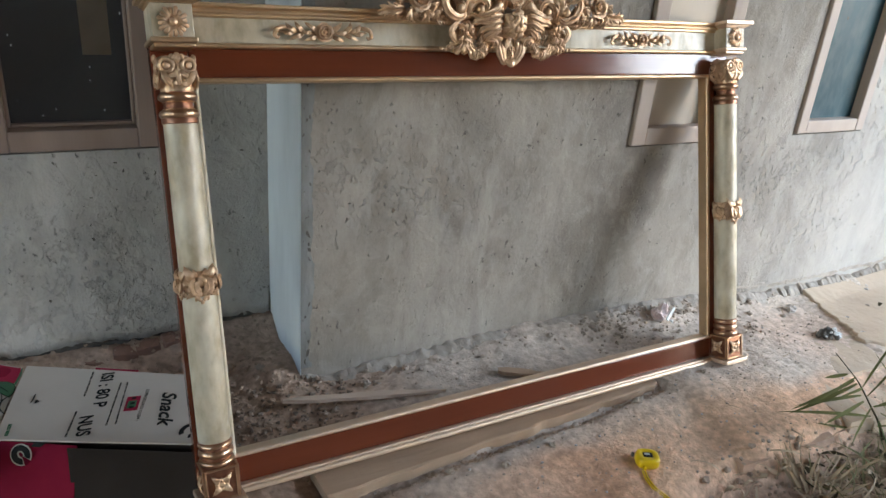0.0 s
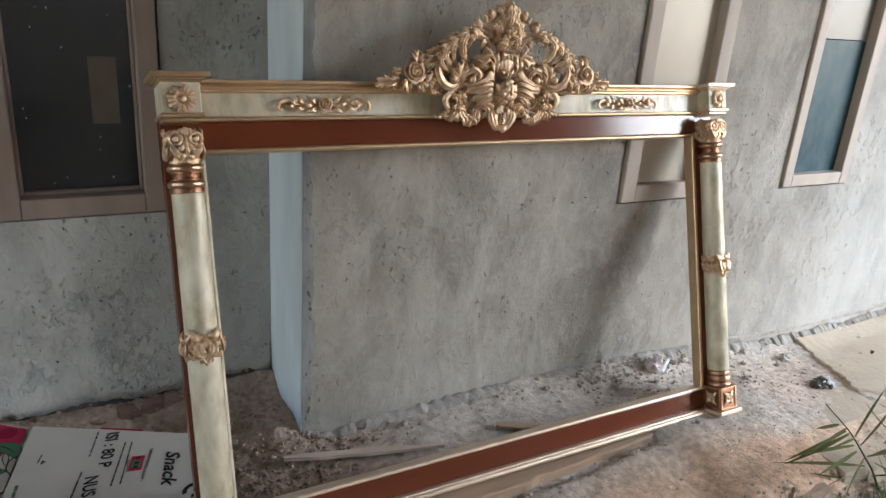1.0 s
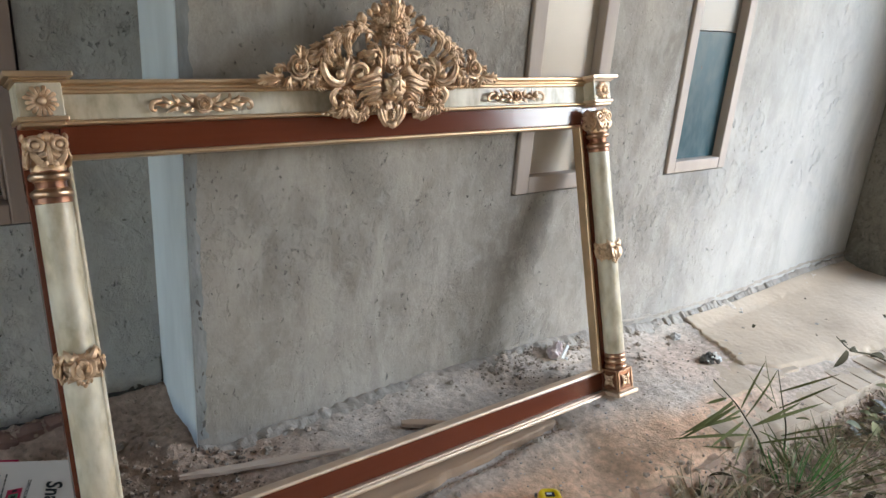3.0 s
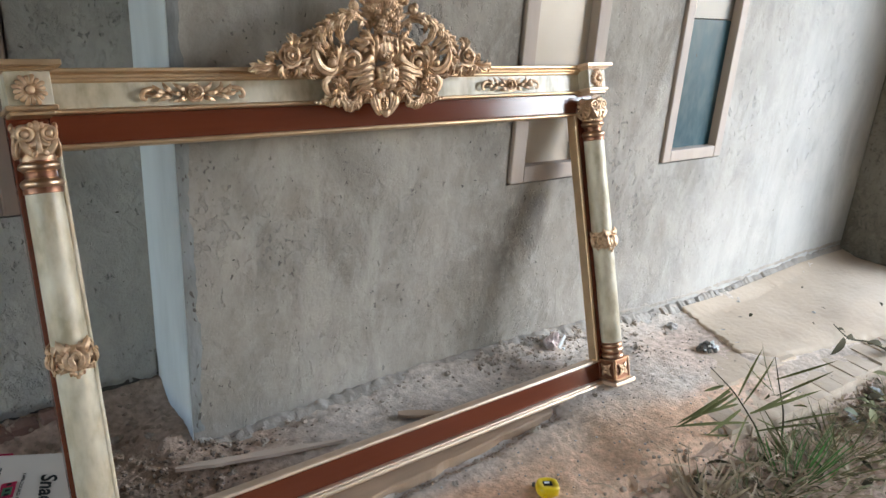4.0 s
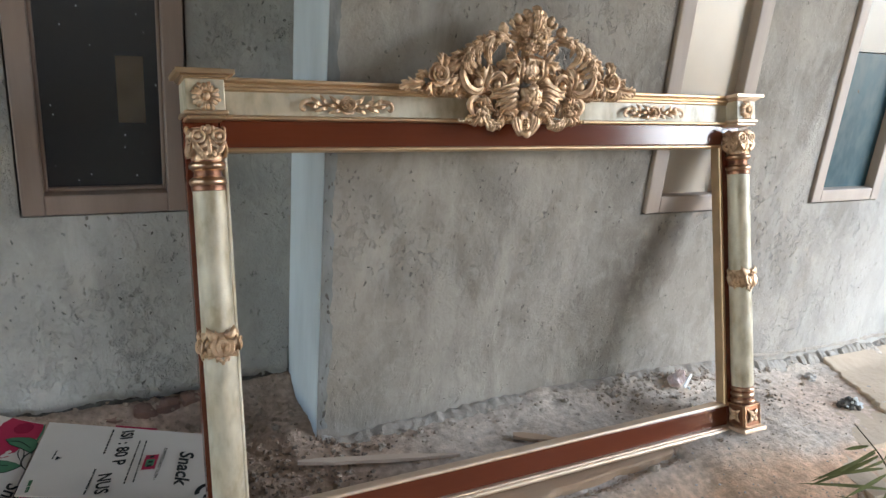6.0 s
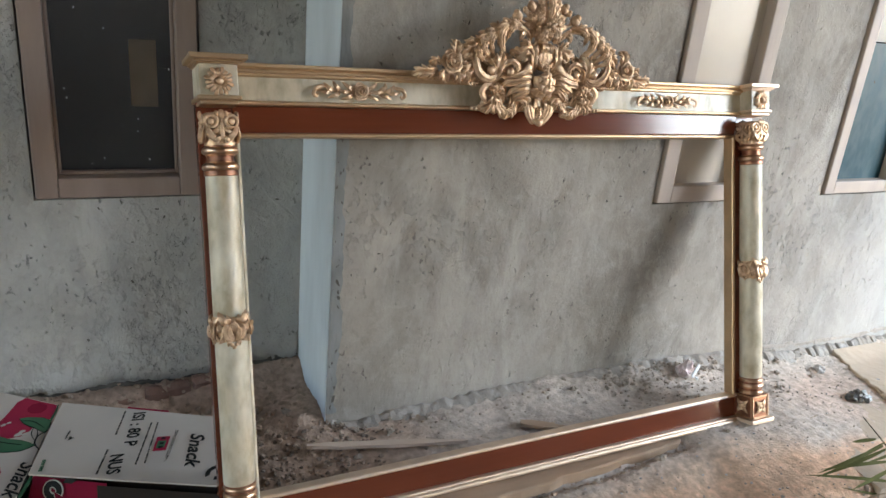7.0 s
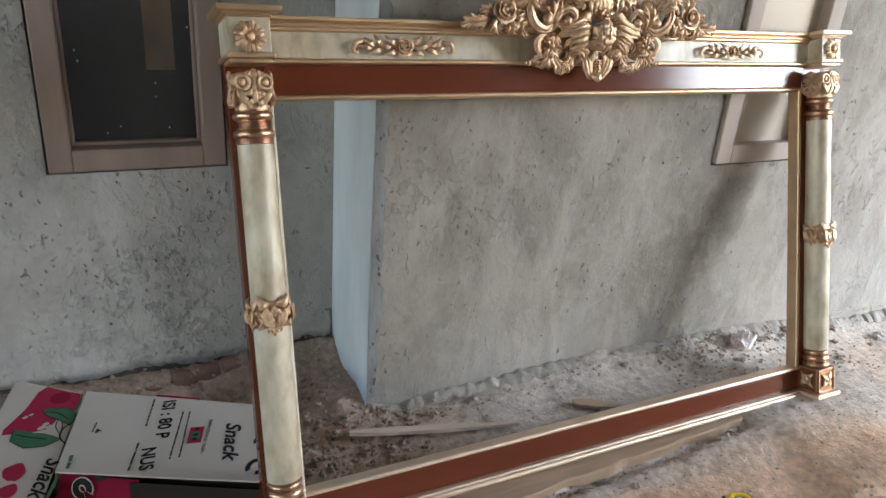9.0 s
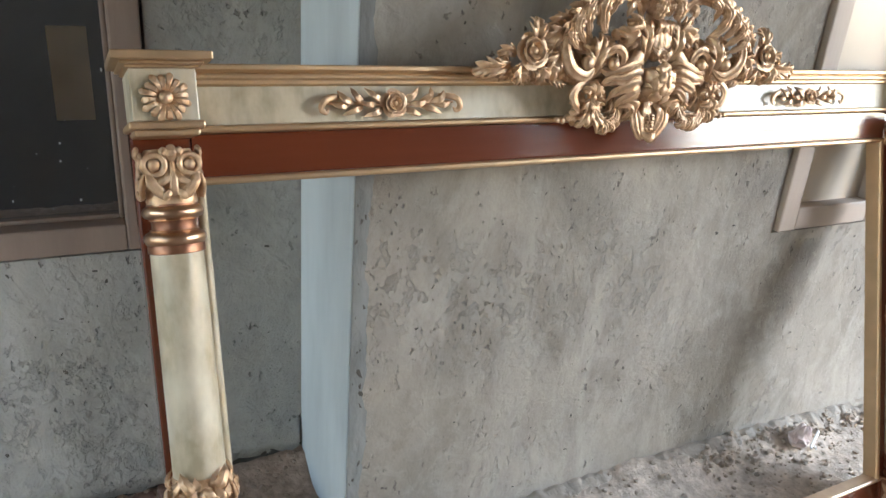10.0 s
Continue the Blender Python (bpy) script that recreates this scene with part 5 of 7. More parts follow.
        for pts, w in ((((0.110, 0.484, -0.006), (0.106, 0.472, -0.012), (0.112, 0.462, -0.004)), 0.0065), (((0.100, 0.482, -0.006), (0.098, 0.470, -0.012), (0.092, 0.461, -0.004)), 0.0065), (((0.086, 0.486, -0.004), (0.080, 0.474, -0.010), (0.072, 0.468, -0.002)), 0.006), (((0.072, 0.508, -0.002), (0.056, 0.510, -0.010), (0.040, 0.502, -0.008), (0.046, 0.486, 0.0)), 0.0075), (((0.060, 0.514, 0.0), (0.048, 0.500, -0.006), (0.056, 0.484, 0.0)), 0.006),
                       (((0.138, 0.502, -0.002), (0.149, 0.488, -0.010), (0.157, 0.472, -0.002)), 0.0065), (((0.132, 0.500, -0.002), (0.134, 0.484, -0.008), (0.128, 0.472, 0.0)), 0.006), (((0.146, 0.490, 0.0), (0.164, 0.492, -0.006), (0.178, 0.486, 0.002)), 0.0055)):
            frond(pts, 1.5 * w, s, 3)
        for x, z, r in ((0.174, 0.489, 0.0065), (0.185, 0.484, 0.0058), (0.196, 0.485, 0.0050), (0.164, 0.480, 0.0055)):
            berry((x, z, 0.0), r, s)


frame_bars()
for side in (-1, 1):
    column(side)
garland(-0.487)
garland(0.470)
crest()

# ---------------------------------------------------------------- lettering


def text_geo(words, size, squeeze=1.0, lean=0.0, bold=0.0):
    """Flat letters of the built-in font, centred, in the xy plane."""
    cu = bpy.data.curves.new("letters", "FONT")
    cu.body, cu.size, cu.align_x, cu.align_y = words, size, "CENTER", "CENTER"
    cu.resolution_u, cu.shear, cu.offset = 3, lean, bold * size
    ob = new("letters", cu)
    bpy.context.view_layer.update()
    me = bpy.data.meshes.new_from_object(ob)
    geo = [Vector((v.co.x * squeeze, v.co.y, 0)) for v in me.vertices], [tuple(p.vertices) for p in me.polygons]
    bpy.data.objects.remove(ob)
    bpy.data.curves.remove(cu)
    bpy.data.meshes.remove(me)
    return geo


# ---------------------------------------------------------------- cartons


class Sheet:
    """A flat sheet through a corner with two edge directions; places prints on it."""

    def __init__(self, o, ex, ey):
        self.o, self.x = Vector(o), Vector(ex).normalized()
        ey = Vector(ey)
        self.y = (ey - self.x * ey.dot(self.x)).normalized()
        self.n = self.x.cross(self.y)

    def m(self, p, turn=0.0, lift=0.0012):
        """Matrix with local x, y in the sheet, near the world place p."""
        d = Vector(p) - self.o
        c = self.o + self.x * d.dot(self.x) + self.y * d.dot(self.y) + self.n * lift
        r = Matrix((self.x, self.y, self.n)).transposed().to_4x4()
        return Matrix.Translation(c) @ r @ pose(0, 0, 0, 0, 0, turn)


def patch(name, outline, mat, parent, m, thick=0.0006, label=""):
    """A flat print or card of the given outline (x, y), laid by the matrix m."""
    k = len(outline)
    v = [m @ Vector((x, y, 0)) for x, y in outline] + [m @ Vector((x, y, thick)) for x, y in outline]
    f = [tuple(range(k))[::-1], tuple(range(k, 2 * k))] + [(i, (i + 1) % k, (i + 1) % k + k, i + k) for i in range(k)]
    return put(name, v, f, mat, parent, label)


def letters(words, size, mat, parent, m, squeeze=1.0, label=""):
    v, f = moved(text_geo(words, size, squeeze), m)
    return put("lettering", v, f, mat, parent, label or "printed black lettering")


def blob(rx, ry, n=18, wob=0.12, seed=0.0, a0=0.0):
    return [(rx * (1 + wob * noise.noise((3 * math.cos(t), 3 * math.sin(t), seed))) * math.cos(t), ry * (1 + wob * noise.noise((3 * math.cos(t), 3 * math.sin(t), seed + 9))) * math.sin(t)) for t in [a0 + 2 * math.pi * i / n for i in range(n)]]


def sheet_card(name, corners, mat, parent, thick=0.004, label="", n=10, sag=0.004):
    """A slightly buckled card through four corners, with thickness."""
    a, b, c, d = [Vector(p) for p in corners]
    nn = (b - a).cross(d - a).normalized()
    verts, faces = [], []
    for side in (0, 1):
        for j in range(n + 1):
            for i in range(n + 1):
                s, t = i / n, j / n
                p = (a * (1 - s) + b * s) * (1 - t) + (d * (1 - s) + c * s) * t
                verts.append(p + nn * (sag * noise.noise(p * 5.0) * 0.4 - thick * side))
    q = (n + 1) ** 2
    for j in range(n):
        for i in range(n):
            k = j * (n + 1) + i
            faces.append((k, k + 1, k + n + 2, k + n + 1))
            faces.append((q + k, q + k + n + 1, q + k + n + 2, q + k + 1))
    rim = list(range(n + 1)) + [j * (n + 1) + n for j in range(1, n + 1)] + [n * (n + 1) + i for i in range(n - 1, -1, -1)] + [j * (n + 1) for j in range(n - 1, 0, -1)]
    for u, w in zip(rim, rim[1:] + rim[:1]):
        faces.append((u, q + u, q + w, w))
    return put(name, verts, faces, mat, parent, label)


def cartons():
    # the carton whose white flap lies open
    root = empty("cardboard_box", Matrix.Identity(4), "opened snack carton with a white printed flap, on the soil", "cardboard box")
    A, B, C, D = (-0.446, 1.713, 0.057), (-0.039 + 0.05, 1.500 - 0.026, 0.091), (-0.004 + 0.05, 1.794 - 0.030, 0.085), (-0.385, 2.023, 0.052)
    sheet_card("flap", (A, B, C, D), CARD, root, label="white printed flap", sag=0.003)
    sh = Sheet(A, Vector(B) - Vector(A), Vector(D) - Vector(A))

    def line(p, q, w, mat=INK):
        p, q = Vector(p), Vector(q)
        m = sh.m((p + q) / 2, 0)
        d = q - p
        a = math.atan2(d.dot(sh.y), d.dot(sh.x))
        h = d.length / 2
        rnd = random.Random(int(p.y * 9000))
        s0 = -h
        while s0 < h - 0.002:
            s1 = min(h, s0 + rnd.uniform(0.0025, 0.0055))
            patch("print_bar", [(s0, -w * 0.8), (s1, -w * 0.8), (s1, w * 0.8), (s0, w * 0.8)], mat, root, m @ pose(0, 0, 0, 0, 0, math.degrees(a)))
            s0 = s1 + rnd.choice((0.0014, 0.0016, 0.0042))

    def words(txt, p, q, cap, squeeze=None):
        p, q = Vector(p), Vector(q)
        d = q - p
        a = math.degrees(math.atan2(d.dot(sh.y), d.dot(sh.x)))
        g = text_geo(txt, cap / 0.70, 1.0, 0.35 if txt == "Snack" else 0.0, 0.022 if cap < 0.02 else 0.028)
        xs = [v.x for v in g[0]]
        v, f = moved(g, sh.m((p + q) / 2, a) @ Matrix.Diagonal((d.length / (max(xs) - min(xs)), 1, 1, 1)))
        put("lettering", v, f, INK, root, "printed black lettering")
    words("Snack", (-0.060, 1.742, 0.08), (-0.092, 1.600, 0.082), 0.034)
    words("ISI : 80 P", (-0.194, 1.893, 0.067), (-0.225, 1.742, 0.07), 0.030)
    words("NUS", (-0.254, 1.716, 0.069), (-0.266, 1.639, 0.071), 0.030)
    words("DIPRODUKSI OLEH :", (-0.109, 1.769, 0.076), (-0.147, 1.644, 0.077), 0.0075)
    line((-0.152, 1.823, 0.072), (-0.193, 1.654, 0.074), 0.0024)
    line((-0.167, 1.829, 0.071), (-0.214, 1.655, 0.073), 0.0024)
    line((-0.228, 1.912, 0.065), (-0.255, 1.802, 0.066), 0.0028)
    line((-0.274, 1.744, 0.067), (-0.300, 1.650, 0.068), 0.0028)
    line((-0.414, 1.757, 0.058), (-0.422, 1.708, 0.059), 0.005, GREEN_P)
    line((-0.362, 1.866, 0.06), (-0.372, 1.832, 0.06), 0.002)
    d = Vector((-0.214, 1.655, 0.073)) - Vector((-0.167, 1.829, 0.071))
    turn = math.degrees(math.atan2(d.dot(sh.y), d.dot(sh.x)))
    m = sh.m((-0.150, 1.722, 0.075), turn)
    patch("logo", [(-0.030, -0.016), (0.030, -0.016), (0.030, 0.016), (-0.030, 0.016)], PINK, root, m, label="red and green printed mark")
    patch("logo", [(-0.010, -0.010), (0.020, -0.010), (0.018, 0.010), (-0.010, 0.010)], GREEN_P, root, m @ Matrix.Translation((0, 0, 0.001)))
    for k in (-0.020, 0.002, 0.018):
        patch("logo", [(k - 0.004, -0.004), (k + 0.005, -0.004), (k + 0.003, 0.006), (k - 0.004, 0.006)], INK, root, m @ Matrix.Translation((0, 0, 0.0018)))
    m = sh.m((-0.358, 1.83, 0.059), turn)
    patch("mark", [(-0.007, -0.006), (0.007, -0.006), (0.007, -0.002), (0.002, 0.002), (0.0, 0.007), (-0.002, 0.002), (-0.007, -0.002)], INK, root, m, label="small black printed mark")
    for p, r in (((-0.040, 1.553, 0.086), 0.024), ((-0.010, 1.640, 0.085), 0.020)):
        m = sh.m(p, -100)
        ring = [(r * 1.2 * math.cos(a), r * math.sin(a)) for a in [radians(20 + 300 * i / 14) for i in range(15)]]
        ring += [(0.55 * r * 1.2 * math.cos(a), 0.55 * r * math.sin(a)) for a in [radians(320 - 300 * i / 14) for i in range(15)]]
        patch("glyph", ring, INK, root, m, label="large black printed stroke")
    for k, (p, turn2) in enumerate((((0.006, 1.530, 0.092), 65), ((0.022, 1.690, 0.090), 80))):
        m = sh.m(p, turn2)
        patch("glyph", [(-0.030, -0.007), (0.020, -0.009), (0.034, -0.002), (0.030, 0.007), (-0.028, 0.006)], INK, root, m, label="large black printed stroke")
    sheet_card("back_flap", ((-0.225, 1.925, 0.050), (-0.125, 1.872, 0.056), (-0.122, 1.884, 0.066), (-0.222, 1.938, 0.062)), PINK, root, label="pink printed back flap standing up")
    # body below the flap
    lo = -0.12
    fa, fb, fc, fd = [Vector(p) for p in (A, B, C, D)]
    inn = (fd - fa).normalized() * 0.035
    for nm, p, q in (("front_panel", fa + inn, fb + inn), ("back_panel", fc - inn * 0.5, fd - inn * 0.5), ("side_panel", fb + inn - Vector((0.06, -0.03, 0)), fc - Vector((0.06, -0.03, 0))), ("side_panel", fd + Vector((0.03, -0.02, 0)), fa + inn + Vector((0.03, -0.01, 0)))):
        sheet_card(nm, ((p.x, p.y, lo), (q.x, q.y, lo), (q.x, q.y, q.z - 0.005), (p.x, p.y, p.z - 0.005)), CARD_IN, root, label="brown cardboard side, its shade put into the colour")
    # lower flap hanging forwards, inside face coloured dark for its shade
    sheet_card("lower_flap", ((-0.300, 1.55, -0.06), (-0.02, 1.40, -0.075), (-0.015, 1.500, 0.055), (-0.300, 1.640, 0.045)), CARD_IN, root, label="brown flap hanging down, its shade put into the colour")

    # the pink carton beside it
    root = empty("cardboard_box", Matrix.Identity(4), "flattened pink and white snack carton with green print", "cardboard box")
    sheet_card("top_panel", ((-0.660, 1.580, 0.048), (-0.478, 1.590, 0.046), (-0.396, 2.024, 0.046), (-0.552, 2.132, 0.050)), CARD, root, label="white panel with pink and green print", sag=0.002)
    sh = Sheet((-0.660, 1.580, 0.047), (1, 0, -0.005), (0, 1, 0))

    def area(nm, pts, mat, lift, label="", grow=0.0):
        m = sh.m((-0.5, 1.8, 0.047), 0, lift)
        inv = m.inverted()
        mx, my = sum(p[0] for p in pts) / len(pts), sum(p[1] for p in pts) / len(pts)
        out = []
        for x, y in pts:
            d = Vector((x - mx, y - my))
            d = d * (1 + grow / d.length)
            out.append((inv @ Vector((mx + d.x, my + d.y, 0.047))).xy[:])
        patch(nm, out, mat, root, m, label=label)

    def stroke(pts, w, mat=INK, lift=0.0034):
        """A printed line along the points, tapering to its ends."""
        line = spline([Vector((x, y, 0.047)) for x, y in pts], 14)
        left, right = [], []
        for i, p in enumerate(line):
            d = (line[min(i + 1, 13)] - line[max(i - 1, 0)]).normalized()
            k = w * (0.45 + 0.55 * math.sin(math.pi * i / 13))
            left.append((p.x - d.y * k, p.y + d.x * k))
            right.append((p.x + d.y * k, p.y - d.x * k))
        area("print_line", left + right[::-1], mat, lift, "dark printed outline")
    area("pink_field", [(-0.558, 2.000), (-0.520, 2.040), (-0.477, 2.079), (-0.440, 2.050), (-0.399, 2.021), (-0.402, 1.985), (-0.409, 1.955), (-0.440, 1.950), (-0.455, 1.915), (-0.470, 1.893), (-0.50, 1.890), (-0.565, 1.898)], PINK, 0.0014, "pink printed field")
    m = sh.m((-0.446, 2.016, 0.047), 0, 0.0024)
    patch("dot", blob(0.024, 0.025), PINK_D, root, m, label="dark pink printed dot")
    leaf_a = [(-0.484, 1.974), (-0.468, 1.976), (-0.452, 1.972), (-0.430, 1.964), (-0.416, 1.950), (-0.411, 1.932), (-0.412, 1.914), (-0.422, 1.890), (-0.434, 1.905), (-0.447, 1.923), (-0.462, 1.936), (-0.474, 1.950)]
    leaf_b = [(-0.540, 1.910), (-0.520, 1.900), (-0.500, 1.884), (-0.476, 1.873), (-0.456, 1.858), (-0.441, 1.842), (-0.458, 1.832), (-0.474, 1.826), (-0.495, 1.829), (-0.515, 1.833), (-0.530, 1.850), (-0.545, 1.868)]
    for shape in (leaf_a, leaf_b):
        area("leaf_print", shape, INK, 0.0020, "black printed outline", 0.0022)
        area("leaf_print", shape, GREEN_P, 0.0028, "green printed leaf")
    for cx, cy, r in ((-0.482, 1.900, 0.010), (-0.466, 1.898, 0.009), (-0.474, 1.912, 0.008), (-0.520, 1.955, 0.007), (-0.508, 1.962, 0.006)):
        m = sh.m((cx, cy, 0.047), 30, 0.0022)
        patch("flower_print", blob(r, 0.7 * r, 12, 0.2, cx * 30), CARD, root, m, label="pale printed blossom")
    stroke([(-0.396, 2.018), (-0.400, 1.985), (-0.412, 1.940), (-0.426, 1.895)], 0.0030, GREEN_P)
    stroke([(-0.415, 1.900), (-0.436, 1.880), (-0.442, 1.848), (-0.430, 1.818)], 0.0022)
    stroke([(-0.448, 1.922), (-0.452, 1.895), (-0.445, 1.865)], 0.0014)
    stroke([(-0.440, 1.912), (-0.438, 1.890), (-0.441, 1.862)], 0.0012)
    stroke([(-0.535, 1.888), (-0.505, 1.868), (-0.470, 1.850)], 0.0014)
    stroke([(-0.476, 1.962), (-0.450, 1.950), (-0.425, 1.915)], 0.0014)
    stroke([(-0.437, 1.722), (-0.446, 1.688), (-0.455, 1.655), (-0.476, 1.592)], 0.0040, GREEN_P)
    g = text_geo("Snack", 0.054, 1.0, 0.45, 0.020)
    m = sh.m((-0.464, 1.716, 0.047), -106, 0.0022)
    put("lettering", *moved(g, m), INK, root, "printed black lettering")
    for cx, cy, rx, ry in ((-0.528, 1.750, 0.024, 0.030), (-0.535, 1.690, 0.020, 0.022)):
        m = sh.m((cx, cy, 0.047), 0, 0.0020)
        patch("print_spot", blob(rx, ry, 18, 0.3, 2.0 + cy), PINK, root, m, label="pink printed blot")
    # front panel folded down, its shade painted as a darker pink
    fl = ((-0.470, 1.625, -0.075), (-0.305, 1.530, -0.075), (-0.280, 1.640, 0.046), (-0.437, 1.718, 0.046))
    sheet_card("front_flap", fl, PINK_D, root, label="pink printed flap folded down, its shade put into a darker pink")
    fs = Sheet(fl[0], Vector(fl[1]) - Vector(fl[0]), Vector(fl[3]) - Vector(fl[0]))
    for grow, mat, lift in ((0.003, CARD, 0.0030), (0.0, INK, 0.0042)):
        m = fs.m((-0.388, 1.684, 0.018), -35, lift)
        ring = [((0.024 + grow) * math.cos(a), (0.020 + grow) * math.sin(a)) for a in [radians(20 - grow * 1500 + (310 + grow * 3000) * i / 16) for i in range(17)]]
        ring += [((0.010 - grow) * math.cos(a), (0.007 - grow) * math.sin(a)) for a in [radians(330 + grow * 1500 - (310 + grow * 3000) * i / 16) for i in range(17)]]
        patch("glyph", ring, mat, root, m, label="large black printed stroke" if mat is INK else "pale printed outline")
    m = fs.m((-0.350, 1.682, 0.038), 10, 0.0042)
    patch("glyph", [(-0.016, -0.004), (0.004, -0.007), (0.016, 0.0), (0.010, 0.006), (-0.010, 0.005)], INK, root, m, label="large black printed stroke")
    part("body", boxes([(-0.64, -0.475, 1.66, 2.02, -0.12, 0.040)], 0.004), CARD_IN, root, "brown cardboard body, darkened for shade")


cartons()

# ---------------------------------------------------------------- plank, sticks, tape measure


def board(name, p, q, width, thick, mat, label, category, taper=0.0, n=14, wob=0.004):
    """A worn board lying from p to q (middle of its top), one end tapered."""
    p, q = Vector(p), Vector(q)
    d = (q - p).normalized()
    s = Vector((-d.y, d.x, 0)).normalized()
    up = d.cross(s) * -1 if d.cross(s).z < 0 else d.cross(s)
    verts, faces = [], []
    for i in range(n + 1):
        t = i / n
        c = p.lerp(q, t)
        w = width / 2 * (1 - taper * smooth01(0.55, 1.0, t)) * (1 - 0.7 * taper * smooth01(0.22, 0.0, t)) * (1 if 0 < i < n else 0.9)
        for a, b in ((-1, 1), (-0.9, 1.12), (0.9, 1.12), (1, 1), (1, 0), (-1, 0)):
            j = wob * noise.noise((t * 9 + a, b * 3, p.x * 7))
            if wob > 0.006 and a < 0:
                j += 0.006 * noise.noise((t * 23, 2, 0)) - 0.014 * max(0.0, noise.noise((t * 11, 7, 0)))
            verts.append(c + s * (a * (w + j)) + up * ((b - 1.12) * thick + j * 0.3))
    for i in range(n):
        for k in range(6):
            a, b = i * 6 + k, i * 6 + (k + 1) % 6
            faces.append((a, b, b + 6, a + 6))
    faces += [tuple(range(6))[::-1], tuple(n * 6 + k for k in range(6))]
    ob = put(name, verts, faces, mat)
    return tagged(ob, label, category)


board("wooden_plank", (0.225, 1.400, -0.028), (1.335, 1.500, -0.031), 0.115, 0.026, PLANK, "dusty raw wooden plank under the mirror frame", "plank", wob=0.0065, n=60)
board("wooden_stick", (0.215, 1.684, 0.022), (0.665, 1.598, 0.006), 0.024, 0.009, STICKW, "thin pointed grey wooden stick lying on the soil", "stick", taper=0.75)
board("wood_offcut", (0.862, 1.634, 0.008), (0.985, 1.572, 0.006), 0.030, 0.010, PLANK, "curved brown wood offcut lying on the soil", "wood offcut", taper=0.5)


def tape_measure():
    z = ground_z(1.08, 1.19, False) + 0.004
    m = Matrix.Translation((1.078, 1.196, z)) @ pose(0, 0, 0, 0, 0, -28)
    root = empty("tape_measure", m, "small yellow plastic tape measure with a wrist strap", "tape measure")
    n, pts = 26, []
    for i in range(n):
        a = 2 * math.pi * i / n
        q = 0.031 / (abs(math.cos(a)) ** 3 + abs(math.sin(a)) ** 3) ** (1 / 3)
        pts.append((q * math.cos(a) * (1.06 if math.cos(a) > 0 else 0.95), q * math.sin(a) * 0.93))
    verts, faces = [], []
    rows = ((0.0, 0.90), (0.004, 1.0), (0.022, 1.0), (0.027, 0.95), (0.029, 0.84), (0.029, 0.55), (0.0275, 0.52), (0.0275, 0.0))
    for zz, f in rows:
        verts += [Vector((x * f, y * f, zz)) for x, y in pts]
    for r in range(len(rows) - 1):
        for i in range(n):
            j = (i + 1) % n
            faces.append((r * n + i, r * n + j, (r + 1) * n + j, (r + 1) * n + i))
    faces.append(tuple(range(n))[::-1])
    put("case", verts, faces, YELLOW, root, "yellow plastic case", True)
    part("sticker", boxes([(-0.012, 0.013, -0.009, 0.009, 0.0276, 0.0292)], 0.0015), INK, root, "dark worn label")
    part("sticker_edge", boxes([(-0.009, 0.006, -0.002, 0.006, 0.0293, 0.0297)], 0), WHITE, root, "pale print on the label")
    part("hook", boxes([(-0.036, -0.029, 0.018, 0.024, 0.003, 0.016)], 0.0012), LUMPB, root, "dark metal hook")
    part("strap_lug", boxes([(-0.016, -0.006, -0.036, -0.026, 0.004, 0.012)], 0.002), YELLOW, root)
    inv = m.inverted()
    for d in (-1, 1):
        line = [inv @ Vector((x + d * 0.004, y, ground_z(x, y, False) + 0.008)) for x, y in ((1.050, 1.172), (1.036, 1.140), (1.031, 1.104), (1.036, 1.078), (1.040, 1.055 + 0.004 * d))]
        put("strap", *tube_geo(line, (0.0022, 0.0024, 0.0024, 0.0022), 24, 6, out=Vector((0, 0, 1))), YELLOW, root, "yellow cord strap", True)


tape_measure()

# ---------------------------------------------------------------- things seen through the dark glass
ob = part("paper_sheet", boxes([(-0.155, -0.080, 2.420, 2.424, 0.800, 0.995)], 0), PAPER_D)
tagged(ob, "pale sheet of paper hung inside the dark room", "paper")



def paint_specks():
    """Dried paint drops on the dark glass."""
    rnd = random.Random(91)
    geos = []
    for _ in range(46):
        x, z = rnd.uniform(-0.345, -0.055), 0.68 + 0.75 * rnd.random() ** 1.6
        r = 0.0006 + 0.0017 * rnd.random() ** 3
        geos.append(ball_geo((x, BACK_Y + 0.0515, z), r, (1, 0.25, rnd.uniform(0.8, 2.2)), 4, 7))
    tagged(put("paint_specks", *join(*geos), WHITE), "dried pale paint specks on the dark glass", "paint specks", kind="stuff")


paint_specks()

# ---------------------------------------------------------------- stones and rubble


def stone_geo(c, r, seed, squash=0.7, rings=5, segs=7):
    v, f = ball_geo((0, 0, 0), r, (1, 0.85, squash), rings, segs)
    out = []
    for p in v:
        d = Vector(p)
        k = 1 + 0.75 * noise.noise(d.normalized() * 1.9 + Vector((seed, seed * 1.7, 3)))
        out.append(d * k + Vector(c))
    return out, f


def stone(x, y, r, mat, label, name="stone", squash=0.7, group="loose stones"):
    v, f = stone_geo((0, 0, 0), r, x * 37 + y * 11, squash, 7, 10)
    ob = put(name, v, f, mat)
    ob.matrix_world = Matrix.Translation((x, y, ground_z(x, y) + r * squash * 0.45))
    return tagged(ob, label, name.replace("_", " "), group)


